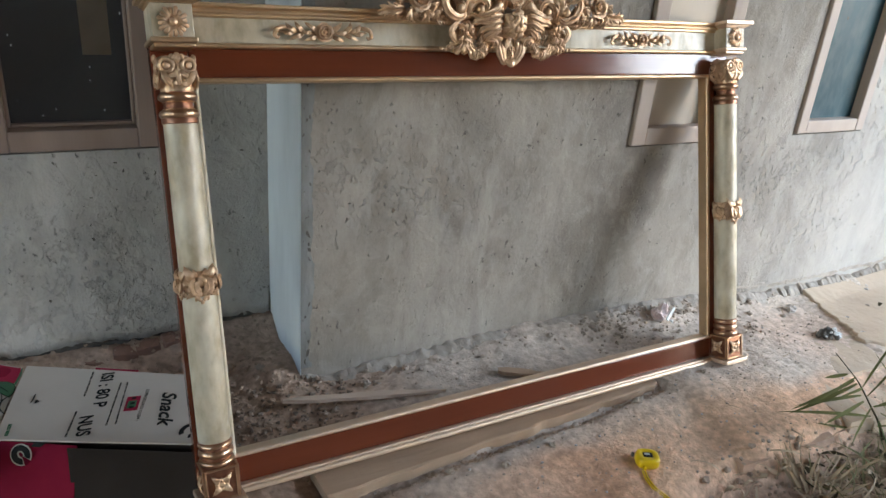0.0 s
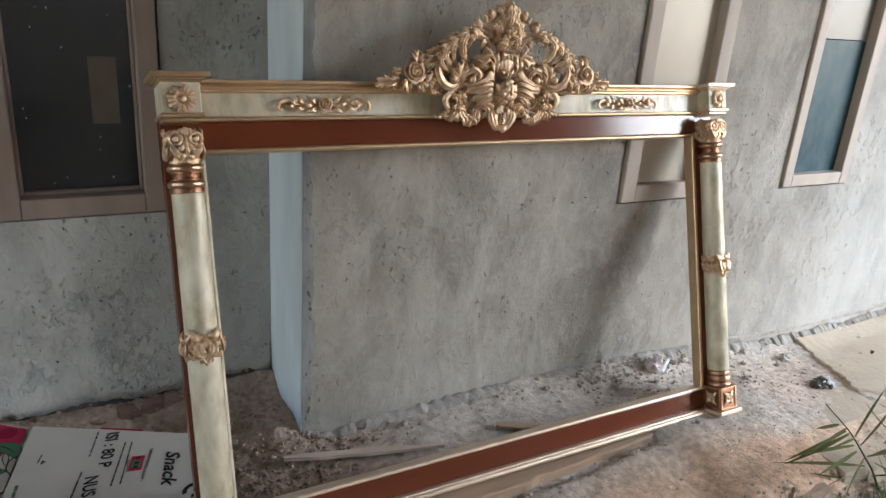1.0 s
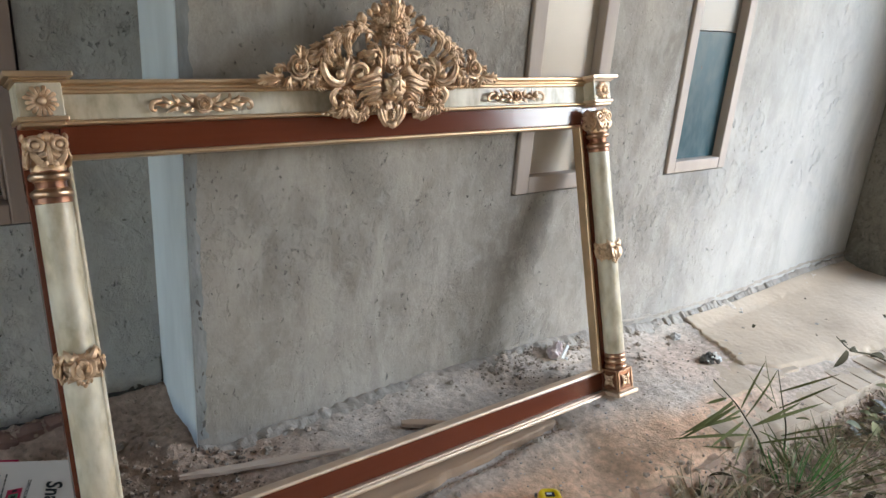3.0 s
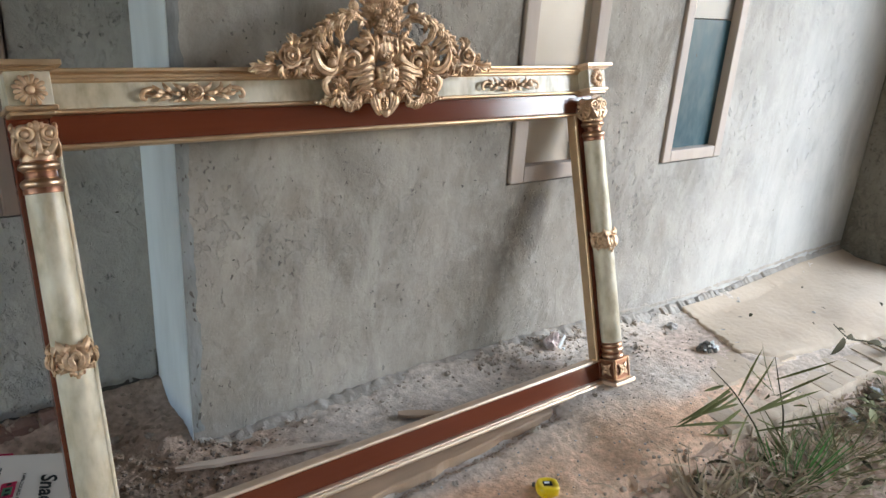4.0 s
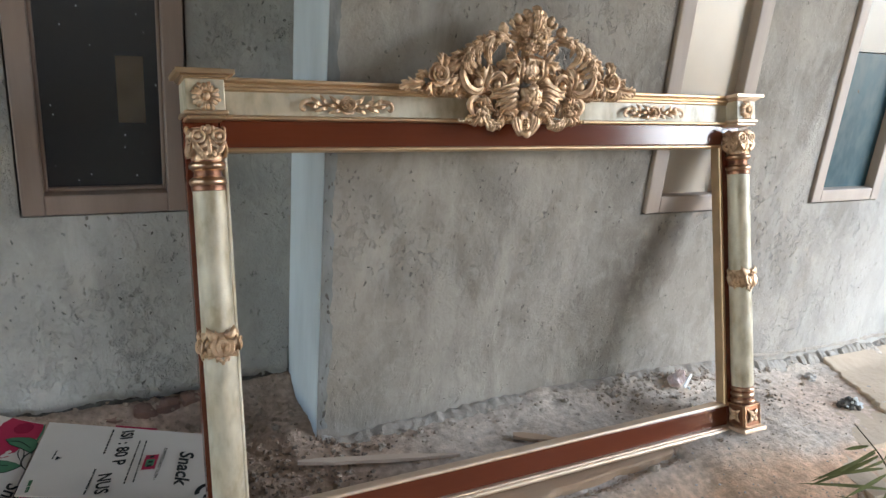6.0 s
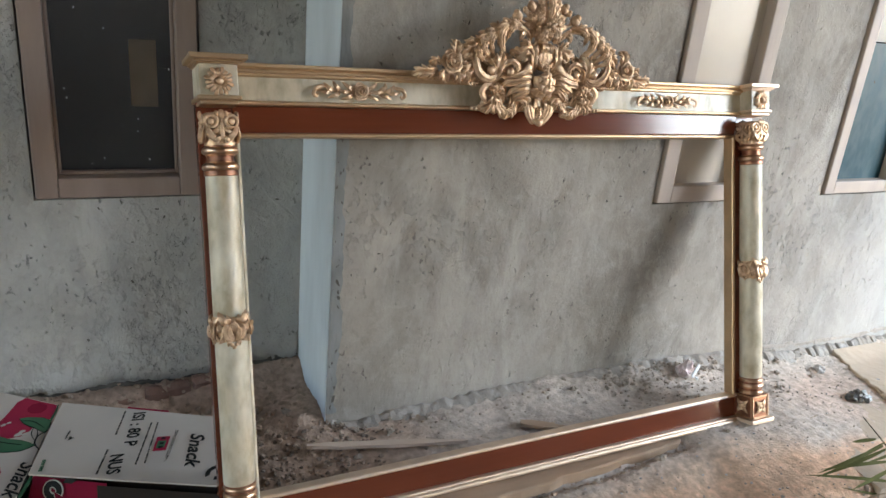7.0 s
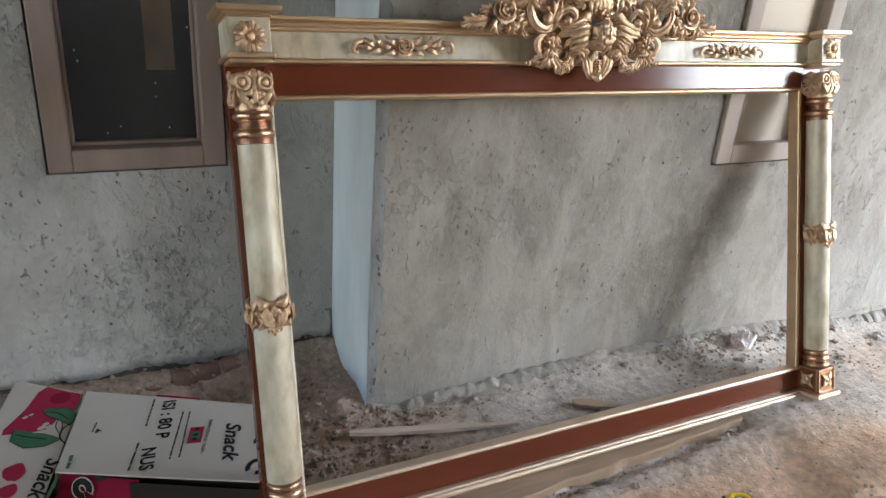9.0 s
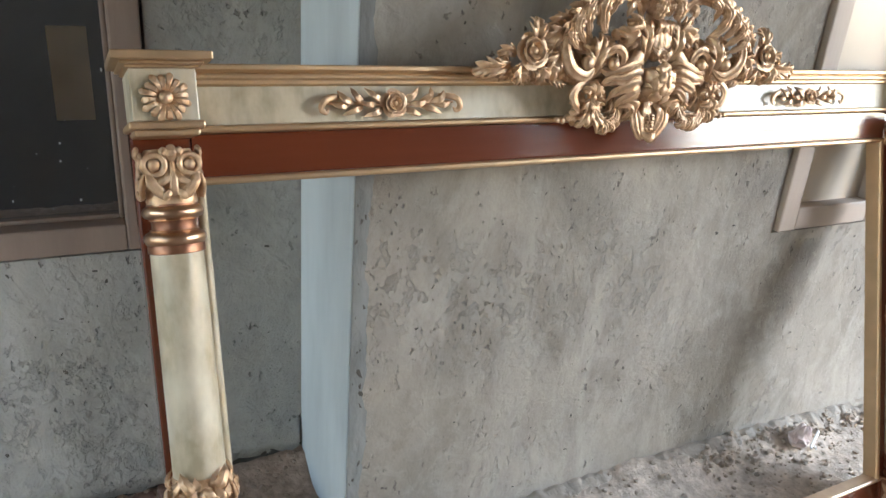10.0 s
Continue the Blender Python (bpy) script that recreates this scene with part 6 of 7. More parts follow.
stone(2.262, 1.690, 0.024, STONE_P, "pale pointed stone on the soil")
for x, y, r in ((1.62, 1.742, 0.014), (1.93, 1.60, 0.013), (2.02, 1.69, 0.012), (1.50, 1.42, 0.010), (1.76, 1.52, 0.009), (0.86, 1.33, 0.010), (0.70, 1.31, 0.013), (0.55, 1.335, 0.012), (0.98, 1.385, 0.011), (1.22, 1.40, 0.015), (0.47, 1.72, 0.012), (0.60, 1.74, 0.010),
                (1.12, 1.735, 0.012), (1.30, 1.745, 0.013), (0.35, 1.64, 0.010), (0.12, 1.93, 0.014), (0.2, 1.87, 0.013), (1.70, 1.74, 0.012), (1.84, 1.755, 0.015), (2.10, 1.76, 0.014)):
    stone(x, y, r, STONE, "small grey stone on the soil")
for x, y, r in ((2.43, 1.56, 0.010), (2.38, 1.46, 0.012), (2.62, 1.60, 0.014), (2.75, 1.70, 0.010), (2.95, 1.45, 0.011)):
    stone(x, y, r, STONE_P if r != 0.014 else STONE, "small stone on the pale concrete")


def lump():
    geos = []
    for k in range(12):
        a = k * 2.4
        r = 0.038 * math.sqrt(k / 12)
        geos.append(stone_geo((r * math.cos(a) * 1.25, r * math.sin(a), 0.013 + 0.014 * (1 - k / 12)), 0.015 + 0.004 * math.sin(k * 5), k * 3.7, 0.8))
    v, f = join(*geos)
    ob = put("charred_lump", v, f, LUMPB)
    ob.matrix_world = Matrix.Translation((2.222, 1.492, ground_z(2.222, 1.492))) @ Matrix.Scale(0.85, 4)
    tagged(ob, "black and white charred lump of rubble on the soil", "rubble lump")
    for k, (x, y, z, r) in enumerate(((0.004, -0.030, 0.036, 0.010), (0.034, -0.026, 0.026, 0.011), (-0.016, -0.022, 0.040, 0.007), (0.046, 0.000, 0.026, 0.009), (0.020, -0.010, 0.046, 0.008), (-0.036, -0.018, 0.022, 0.006), (0.030, -0.036, 0.018, 0.010), (0.010, -0.012, 0.048, 0.007), (0.052, -0.016, 0.018, 0.009))):
        v, f = stone_geo((x, y, z), 1.05 * r, k * 5.1, 0.8)
        put("white_bit", v, f, WHITE, ob, "pale chip in the char")


lump()


def wrapper():
    root = empty("plastic_wrapper", Matrix.Translation((1.575, 1.722, ground_z(1.575, 1.722) + 0.004)) @ pose(0, 0, 0, 10, 12, 30), "crumpled pinkish plastic wrapper with a white strip", "wrapper")
    v, f = ball_geo((0, 0, 0.021), 0.036, (1, 0.75, 0.9), 11, 18)
    v = [Vector(p) * (1 + 0.35 * noise.noise(Vector(p) * 40) + 0.18 * noise.noise(Vector(p) * 110)) for p in v]
    put("bag", v, f, TRASH, root, "crumpled pink film")
    strip = part("strip", boxes([(-0.008, 0.008, -0.002, 0.002, -0.028, 0.028)], 0.0015), WHITE, root, "white plastic strip")
    strip.matrix_local = pose(0.006, -0.034, 0.034, -20, 35, -30)
    v, f = stone_geo((0.030, -0.045, 0.006), 0.009, 4.4)
    put("cap", v, f, WHITE, root, "white plastic cap")


wrapper()


def scatter(name, count, region, size, mat, label, seed, lift=0.3, weight=None):
    """Many small irregular stones joined in one mesh."""
    rnd = random.Random(seed)
    geos, n = [], 0
    while n < count:
        x, y = rnd.uniform(region[0], region[1]), rnd.uniform(region[2], region[3])
        if weight and rnd.random() > weight(x, y):
            continue
        r = size * rnd.uniform(0.35, 1.0) ** 1.6
        geos.append(stone_geo((x, y, ground_z(x, y) + lift * r), r, rnd.uniform(0, 99), rnd.uniform(0.5, 0.95), 4, 6))
        n += 1
    v, f = join(*geos)
    return tagged(put(name, v, f, mat), label, "rubble", kind="stuff")


foot = lambda x, y: (y < WALL_Y - 0.006 and x > CORNER_X) and (0.10 + 0.9 * smooth01(0.14, 0.015, WALL_Y - y)) * (1.0 if 1.25 < x < 2.0 else 0.10) or 0.0
scatter("wall_rubble", 620, (0.31, 2.5, 1.55, 1.8), 0.0075, STONE, "grey mortar rubble along the foot of the wall", 3, weight=foot)
scatter("wall_rubble", 110, (0.31, 2.2, 1.66, 1.8), 0.0105, STONE, "larger grey mortar rubble along the foot of the wall", 4, weight=foot)
scatter("recess_rubble", 520, (0.02, 0.36, 1.5, 2.13), 0.0085, SOILSTONE, "brown rubble heaped in the recess", 5, weight=lambda x, y: 0.0 if (x > 0.27 and y > 1.79) else 0.7)
scatter("recess_rubble", 240, (0.05, 0.42, 1.42, 1.80), 0.0085, SOILDARK, "dark damp clods at the corner of the wall", 17, weight=lambda x, y: smooth01(0.30, 0.05, math.hypot(x - 0.24, y - 1.66)))
scatter("recess_rubble", 70, (0.30, 0.62, 1.70, 1.79), 0.006, SOILDARK, "dark damp clods at the foot of the wall", 18)
scatter("gravel", 700, (0.1, 2.4, 1.12, 1.75), 0.0045, STONE, "fine grey gravel strewn over the soil", 6)
scatter("gravel", 160, (0.6, 2.3, 1.15, 1.6), 0.005, STONE_P, "pale gravel strewn over the soil", 7)
scatter("recess_rubble", 260, (-0.5, 0.06, 1.98, 2.135), 0.009, SOILSTONE, "brown rubble under the recess wall", 15)
scatter("bed_rubble", 600, (1.2, 3.6, 0.8, 1.13), 0.013, SOILSTONE, "earth clods in the planting bed", 8)
scatter("edge_clods", 420, (1.2, 3.8, 0.95, 1.12), 0.010, SOILSTONE, "crumbling earth along the edge of the planting bed", 19, weight=lambda x, y: smooth01(0.07, 0.0, abs(y - bed_edge(x) + 0.045)))
scatter("edge_clods", 260, (1.2, 3.8, 1.0, 1.2), 0.006, SLABSTONE, "pale crumbs along the edge of the planting bed", 20, weight=lambda x, y: smooth01(0.09, 0.0, abs(y - bed_edge(x) - 0.01)))
scatter("plank_crumbs", 420, (0.35, 1.35, 1.30, 1.45), 0.0065, SOILSTONE, "clods along the edge of the plank", 9, weight=lambda x, y: smooth01(0.035, 0.0, abs(y - (1.333 + 0.090 * (x - 0.25)))))


def plaster_lip():
    """A ragged fillet of mortar along the foot of the wall, notched upright, with a thin lip over it."""
    rnd = random.Random(12)
    xs = list(np.arange(0.312, 3.872, 0.0065))
    rows = ((0.0, 1.0), (0.30, 0.96), (0.55, 0.72), (0.78, 0.40), (1.0, 0.0))
    verts, faces = [], []
    for x in xs:
        strong = 0.04 + 0.26 * smooth01(1.2, 1.7, x) + 0.40 * smooth01(1.85, 2.05, x) * smooth01(3.6, 3.2, x)
        hgt = (0.014 + 0.016 * smooth01(1.75, 2.05, x) + 0.016 * smooth01(0.38, 0.5, x) * smooth01(1.1, 0.8, x)) * (1 + 0.5 * noise.noise((x * 7, 1, 0)) + 0.35 * noise.noise((x * 29, 2, 0)))
        notch = max(0.0, noise.noise((x * 52, 3, 0)) - 0.02) * strong
        for k, (d, u) in enumerate(rows):
            deep = (0.020 + 0.016 * d) * d * (1 - 0.9 * min(1.0, 2.2 * notch)) + 0.003 * noise.noise((x * 60, d * 9, 5)) * (0 < d < 1)
            y = WALL_Y + 0.001 - deep - 0.012 * d
            z = ground_z(x, y, False) - 0.008 + (hgt * (1 - 0.5 * min(1.0, 1.6 * notch) * (d > 0.2))) * u + 0.006 * noise.noise((x * 45, d * 7, 8)) * (d < 1)
            verts.append((x, y, z))
    m = len(rows)
    for i in range(len(xs) - 1):
        for k in range(m - 1):
            a = i * m + k
            faces.append((a, a + 1, a + m + 1, a + m))
    geos = [(verts, faces)]
    x = 1.95
    while x < 3.86:
        w = rnd.uniform(0.02, 0.06)
        z = ground_z(x, WALL_Y - 0.03, False) + 0.045 + 0.010 * noise.noise((x * 6, 0, 3))
        geos.append(moved(stone_geo((0, 0, 0), 1.0, rnd.uniform(0, 99), 1.0, 5, 7), Matrix.Translation((x, WALL_Y, z)) @ pose(0, 0, 0, 0, rnd.uniform(-8, 8), 0) @ Matrix.Diagonal((w, 0.0035, rnd.uniform(0.006, 0.011), 1))))
        x += w * rnd.uniform(0.9, 1.4)
    v, f = join(*geos)
    tagged(put("mortar_fillet", v, f, MORTAR), "ragged mortar fillet along the foot of the wall", "mortar", kind="stuff")


plaster_lip()


def render_edge():
    """The lower edge of the recess wall's render, broken off raggedly above the footing."""
    xs = list(np.arange(-1.4, 0.296, 0.008))
    rows = ((0.0, 0.0), (0.0, 1.0), (0.35, 1.0), (0.7, 0.55), (1.0, 0.0))
    verts, faces = [], []
    for x in xs:
        low = 0.028 + 0.020 * noise.noise((x * 6, 3, 1)) + 0.010 * noise.noise((x * 21, 5, 1)) + 0.006 * noise.noise((x * 60, 5, 1)) + 0.03 * smooth01(-0.02, 0.2, x)
        for u, d in rows:
            p = Vector((x * 30, u * 5, 2))
            verts.append((x, BACK_Y + 0.002 - d * (0.017 + 0.005 * noise.noise(p)), low + u * 0.10 + 0.004 * noise.noise(p * 1.3)))
    m = len(rows)
    for i in range(len(xs) - 1):
        for k in range(m - 1):
            a = i * m + k
            faces.append((a, a + m, a + m + 1, a + 1))
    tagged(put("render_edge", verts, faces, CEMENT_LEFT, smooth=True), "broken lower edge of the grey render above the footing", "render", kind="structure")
    # Dark lumps paint the shade in the undercut below the broken edge
    tagged(put("undercut_shade", *join(*[moved(stone_geo((0, 0, 0), 1.0, 3.1 * k, 1.0, 5, 7), Matrix.Translation((-1.35 + 0.055 * k, BACK_Y - 0.001, 0.012 + 0.012 * noise.noise((k * 0.7, 0, 0)) + 0.03 * smooth01(24, 30, k))) @ Matrix.Diagonal((0.04, 0.006, 0.020, 1))) for k in range(30)]), HOLE_SHADE), "dark lumps painting the shaded undercut below the broken render", "footing", kind="structure")


render_edge()


def corner_chips():
    """Chips broken from the render along the wall's corner; dark lumps paint the holes' shade."""
    rnd = random.Random(77)
    geos = []
    for _ in range(30):
        z = 0.05 + 1.0 * rnd.random() ** 1.4
        h = rnd.uniform(0.003, 0.006) + 0.009 * rnd.random() ** 3
        geos.append(moved(stone_geo((0, 0, 0), 1.0, rnd.uniform(0, 99), 1.0, 5, 7), Matrix.Translation((CORNER_X + rnd.uniform(0.002, 0.022), WALL_Y - 0.0005, z)) @ pose(0, 0, 0, 0, rnd.uniform(-25, 25), 0) @ Matrix.Diagonal((h * 0.4, 0.0015, h, 1))))
    v, f = join(*geos)
    tagged(put("render_chips", v, f, HOLE_SHADE), "chips broken out of the render along the corner, their shade painted dark", "chips", kind="stuff")


corner_chips()


def render_pits(name, count, region, y, seed, label):
    """Small holes and short trowel scratches in the render; dark lumps paint their shade."""
    rnd = random.Random(seed)
    geos = []
    for k in range(count):
        x, z = rnd.uniform(region[0], region[1]), rnd.uniform(region[2], region[3])
        if noise.noise((x * 4, seed, z * 4)) < -0.05:
            continue
        h = rnd.uniform(0.0013, 0.0027) + 0.0032 * rnd.random() ** 4
        lean = rnd.uniform(-35, 35) if k % 4 else rnd.uniform(70, 110)
        geos.append(moved(stone_geo((0, 0, 0), 1.0, rnd.uniform(0, 99), 1.0, 5, 7), Matrix.Translation((x, y - 0.0004, z)) @ pose(0, 0, 0, 0, lean, 0) @ Matrix.Diagonal((h * rnd.uniform(0.3, 0.7), 0.0012, h * rnd.uniform(0.8, 1.5), 1))))
    v, f = join(*geos)
    tagged(put(name, v, f, HOLE_SHADE), label, "pits", kind="stuff")


render_pits("wall_pits", 120, (0.33, 1.30, 0.02, 1.15), WALL_Y, 91, "pits and scratches in the grey render, their shade painted dark")
render_pits("wall_pits", 60, (1.30, 3.4, 0.08, 1.2), WALL_Y, 92, "scattered small pits in the pale render, their shade painted dark")
render_pits("recess_pits", 110, (-0.75, 0.28, 0.12, 0.60), BACK_Y, 93, "pits and scratches in the recess render, their shade painted dark")


def corner_smear():
    """Skim coat dragged round the corner onto the wall, with a ragged edge."""
    zs = list(np.arange(0.03, 1.9, 0.012))
    verts, faces = [], []
    for z in zs:
        w = 0.030 + 0.012 * noise.noise((1, 0, z * 5)) + 0.010 * noise.noise((2, 0, z * 19)) + 0.006 * noise.noise((3, 0, z * 61))
        verts += [(CORNER_X - 0.002, WALL_Y - 0.0012, z), (CORNER_X + 0.6 * w, WALL_Y - 0.0014, z), (CORNER_X + w, WALL_Y + 0.0002, z)]
    for i in range(len(zs) - 1):
        for k in (0, 1):
            a = i * 3 + k
            faces.append((a, a + 1, a + 4, a + 3))
    tagged(put("skim_smear", verts, faces, SMEAR), "bluish grey skim coat dragged round the wall's corner", "skim coat", kind="structure")


corner_smear()

# ---------------------------------------------------------------- concrete slab at the far end


def slab_front(x):
    return 1.40 - 0.70 * (x - 2.32) if x < 2.44 else 1.316 - 0.19 * (x - 2.44)


def slab():
    """A thin worn slab: a sheet whose left edge is broken, with a low step down to the soil."""
    nx, ny = 150, 60
    verts, faces = [], []
    for j in range(ny + 1):
        t = j / ny
        y0 = 1.40 + (WALL_Y - 0.03 - 1.40) * t
        left = 2.32 + 0.105 * t + 0.030 * noise.noise((y0 * 6, 2, 0)) + 0.014 * noise.noise((y0 * 31, 2, 0)) + 0.006 * noise.noise((y0 * 90, 2, 0))
        for i in range(nx + 1):
            x = left + (END_X - 0.01 - left) * (i / nx) ** 1.3
            yb = slab_front(x) + 0.010 * noise.noise((x * 25, 5, 0))
            y = yb + (WALL_Y - 0.03 - yb) * t
            g = ground_z(x, y, False)
            lip = min(1.0, i / 2) * min(1.0, 0.3 + j / 3)
            verts.append((x, y, g - 0.006 + 0.018 * lip + 0.004 * noise.noise((x * 5, y * 5, 1)) + 0.0015 * noise.noise((x * 40, y * 40, 1))))
    for j in range(ny):
        for i in range(nx):
            a = j * (nx + 1) + i
            faces.append((a, a + 1, a + nx + 2, a + nx + 1))
    rim = [j * (nx + 1) for j in range(ny, 0, -1)] + list(range(nx + 1))
    low = len(verts)
    verts += [(verts[k][0], verts[k][1], verts[k][2] - 0.03) for k in rim]
    faces += [(rim[k], low + k, low + k + 1, rim[k + 1]) for k in range(len(rim) - 1)]
    ob = put("pavement", verts, faces, SLAB, smooth=True)
    tagged(ob, "worn pale concrete slab with a broken edge", "pavement", kind="structure")


slab()

# ---------------------------------------------------------------- plants


def blade(p, q, w, bend, out, n=7):
    """A narrow folded leaf from p to q."""
    p, q = Vector(p), Vector(q)
    d = q - p
    s = d.cross(Vector(out))
    s = s.normalized() if s.length > 1e-5 else Vector((1, 0, 0))
    up = s.cross(d).normalized()
    verts, faces = [], []
    for i in range(n + 1):
        t = i / n
        c = p + d * t + up * (bend * d.length * 4 * t * (1 - t))
        ww = w * max(0.02, math.sin(math.pi * (0.1 + 0.9 * t)) ** 0.7)
        verts += [c - s * ww, c - up * (0.35 * ww), c + s * ww]
    for i in range(n):
        a = i * 3
        faces += [(a, a + 1, a + 4, a + 3), (a + 1, a + 2, a + 5, a + 4)]
    return verts, faces


def palm():
    root = empty("palm_seedling", Matrix.Identity(4), "young palm with narrow dull green leaflets in the planting bed", "palm plant")
    rnd = random.Random(5)
    put("stem", *tube_geo([(2.03, 1.04, -0.30), (1.98, 1.05, -0.20), (1.909, 1.07, -0.076), (1.866, 1.08, -0.021), (1.765, 1.08, 0.081), (1.704, 1.08, 0.137), (1.569, 1.08, 0.247)], (0.005, 0.004, 0.003, 0.0025, 0.0012), 30, 6), LEAF_B, root, "brownish thin stem", True)
    put("stem", *tube_geo([(2.06, 1.04, -0.28), (2.055, 1.06, -0.084), (1.99, 1.07, 0.06), (1.931, 1.08, 0.184)], (0.004, 0.003, 0.002, 0.001), 24, 6), LEAF_B, root, "brownish thin stem", True)
    for x0, z0, x1, z1, w in ((1.707, 0.126, 1.472, 0.076, 7), (1.726, 0.111, 1.499, 0.044, 8), (1.772, 0.059, 1.503, 0.074, 7), (1.796, 0.032, 1.547, 0.05, 8), (1.866, -0.041, 1.473, 0.048, 7), (1.905, -0.105, 1.651, -0.034, 5), (1.761, 0.091, 1.834, 0.242, 9), (1.804, 0.049, 1.94, 0.182, 6),
                              (1.86, -0.004, 2.213, 0.004, 8), (1.869, -0.006, 2.1, 0.027, 7), (1.998, 0.017, 1.879, 0.24, 8), (1.971, 0.046, 1.813, 0.184, 6), (1.663, 0.158, 1.578, 0.157, 7), (1.931, 0.028, 1.842, 0.104, 6)):
        dy = rnd.uniform(-0.05, 0.05)
        put("leaflet", *blade((x0, 1.08, z0), (x1, 1.08 + dy, z1), 0.00072 * w, rnd.uniform(-0.04, 0.08), (0.2, -0.7, 0.7)), LEAF, root, smooth=True)
    for x0, z0, x1, z1 in ((1.927, -0.123, 1.793, -0.125), (1.945, -0.172, 2.224, -0.165), (2.126, -0.054, 2.012, 0.023), (1.892, -0.029, 1.995, -0.095), (2.05, -0.10, 2.25, -0.06), (1.74, 0.10, 1.55, 0.145), (1.69, 0.148, 1.51, 0.128), (1.83, 0.01, 1.62, -0.01), (1.955, 0.10, 2.08, 0.19), (1.985, 0.03, 2.13, 0.13), (1.90, -0.08, 2.08, -0.03)):
        put("leaflet", *blade((x0, 1.07, z0), (x1, 1.0 + rnd.uniform(-0.06, 0.06), z1), 0.004, rnd.uniform(-0.04, 0.08), (0.2, -0.7, 0.7)), LEAF, root, smooth=True)


palm()


def tuft(name, cx, cy, n, height, spread, mat, label, category, seed, w=0.0024):
    rnd = random.Random(seed)
    z = ground_z(cx, cy, False)
    root = empty(name, Matrix.Translation((cx, cy, z)), label, category)
    for k in range(n):
        a, r = rnd.uniform(0, 6.28), spread * math.sqrt(rnd.random())
        h = height * rnd.uniform(0.5, 1.0)
        b = Vector((0.25 * r * math.cos(a), 0.25 * r * math.sin(a), -0.01))
        t = Vector((r * math.cos(a), r * math.sin(a), h))
        put("blade", *blade(b, t, w * rnd.uniform(0.6, 1.2), rnd.uniform(-0.02, 0.15), (math.cos(a + 1), math.sin(a + 1), 0.4)), mat, root, smooth=True)
    return root


tuft("grass_tuft", 1.90, 0.92, 30, 0.22, 0.17, LEAF_G, "bright green grass tuft in the planting bed", "grass", 21)
tuft("grass_tuft", 2.05, 0.92, 34, 0.20, 0.24, LEAF_O, "dull green grass tuft in the planting bed", "grass", 22)
tuft("grass_tuft", 2.25, 0.92, 32, 0.18, 0.22, LEAF_O, "dull green grass tuft in the planting bed", "grass", 23)
tuft("grass_tuft", 1.72, 0.90, 20, 0.12, 0.20, LEAF_O, "dull green grass tuft in the planting bed", "grass", 24)
tuft("dry_tuft", 1.50, 1.06, 12, 0.06, 0.13, LEAF_DRY, "dry straw-coloured leaves at the bed's edge", "dry leaves", 25, 0.006)
tuft("dry_tuft", 1.55, 1.00, 26, 0.14, 0.16, LEAF_DRY, "dry arching palm leaflets at the bed's edge", "dry leaves", 29, 0.005)
tuft("dry_tuft", 1.85, 1.03, 22, 0.10, 0.20, LEAF_DRY, "dry straw-coloured leaves at the bed's edge", "dry leaves", 26)
tuft("dry_tuft", 2.35, 1.03, 22, 0.09, 0.20, LEAF_DRY, "dry straw-coloured leaves at the bed's edge", "dry leaves", 27)
tuft("dry_tuft", 2.62, 0.98, 18, 0.10, 0.20, LEAF_DRY, "dry straw-coloured leaves at the bed's edge", "dry leaves", 28)


def shrub():
    root = empty("leafy_shrub", Matrix.Identity(4), "sparse shrub with brownish green leaves in the planting bed", "shrub")
    rnd = random.Random(31)
    put("stem", *tube_geo([(3.05, 0.98, -0.25), (2.98, 1.05, -0.11), (2.78, 1.12, 0.0), (2.62, 1.15, 0.05), (2.45, 1.15, 0.15)], (0.006, 0.005, 0.004, 0.003, 0.0015), 30, 6), LEAF_B, root, "thin brown stem", True)
    put("stem", *tube_geo([(3.05, 0.98, -0.22), (3.12, 1.02, -0.06), (3.16, 1.04, 0.06)], (0.006, 0.004, 0.002), 18, 6), LEAF_B, root, "thin brown stem", True)
    for p, q, w in (((2.58, 1.15, 0.06), (2.47, 1.14, 0.02), 0.022), ((2.60, 1.15, 0.055), (2.68, 1.16, 0.035), 0.02), ((2.75, 1.13, 0.005), (2.87, 1.12, -0.03), 0.022), ((2.86, 1.1, -0.04), (2.96, 1.12, -0.08), 0.026), ((2.50, 1.15, 0.12), (2.56, 1.15, 0.09), 0.012),
                    ((3.0, 1.04, -0.10), (3.10, 1.0, -0.13), 0.032), ((3.0, 1.0, -0.15), (2.90, 0.95, -0.16), 0.032), ((3.10, 1.0, -0.10), (3.2, 1.05, -0.10), 0.032), ((3.16, 1.04, 0.03), (3.12, 1.1, 0.09), 0.028), ((3.14, 1.03, 0.0), (3.24, 1.0, 0.02), 0.03)):
        put("leaf", *blade(p, q, 0.62 * w, 0.12, (0.3, -0.6, 0.7), 8), LEAF_B, root, smooth=True)
    for k in range(90):
        x, y = rnd.uniform(2.40, 3.3), rnd.uniform(0.78, 1.05)
        z = ground_z(x, y, False) + rnd.uniform(0.01, 0.13)
        a = rnd.uniform(0, 6.28)
        put("leaf", *blade((x, y, z), (x + 0.06 * math.cos(a), y + 0.06 * math.sin(a), z + rnd.uniform(-0.03, 0.03)), rnd.uniform(0.008, 0.020), 0.12, (0.1, -0.4, 0.9), 6), (LEAF_B, LEAF_O, LEAF_P)[k % 3], root, smooth=True)


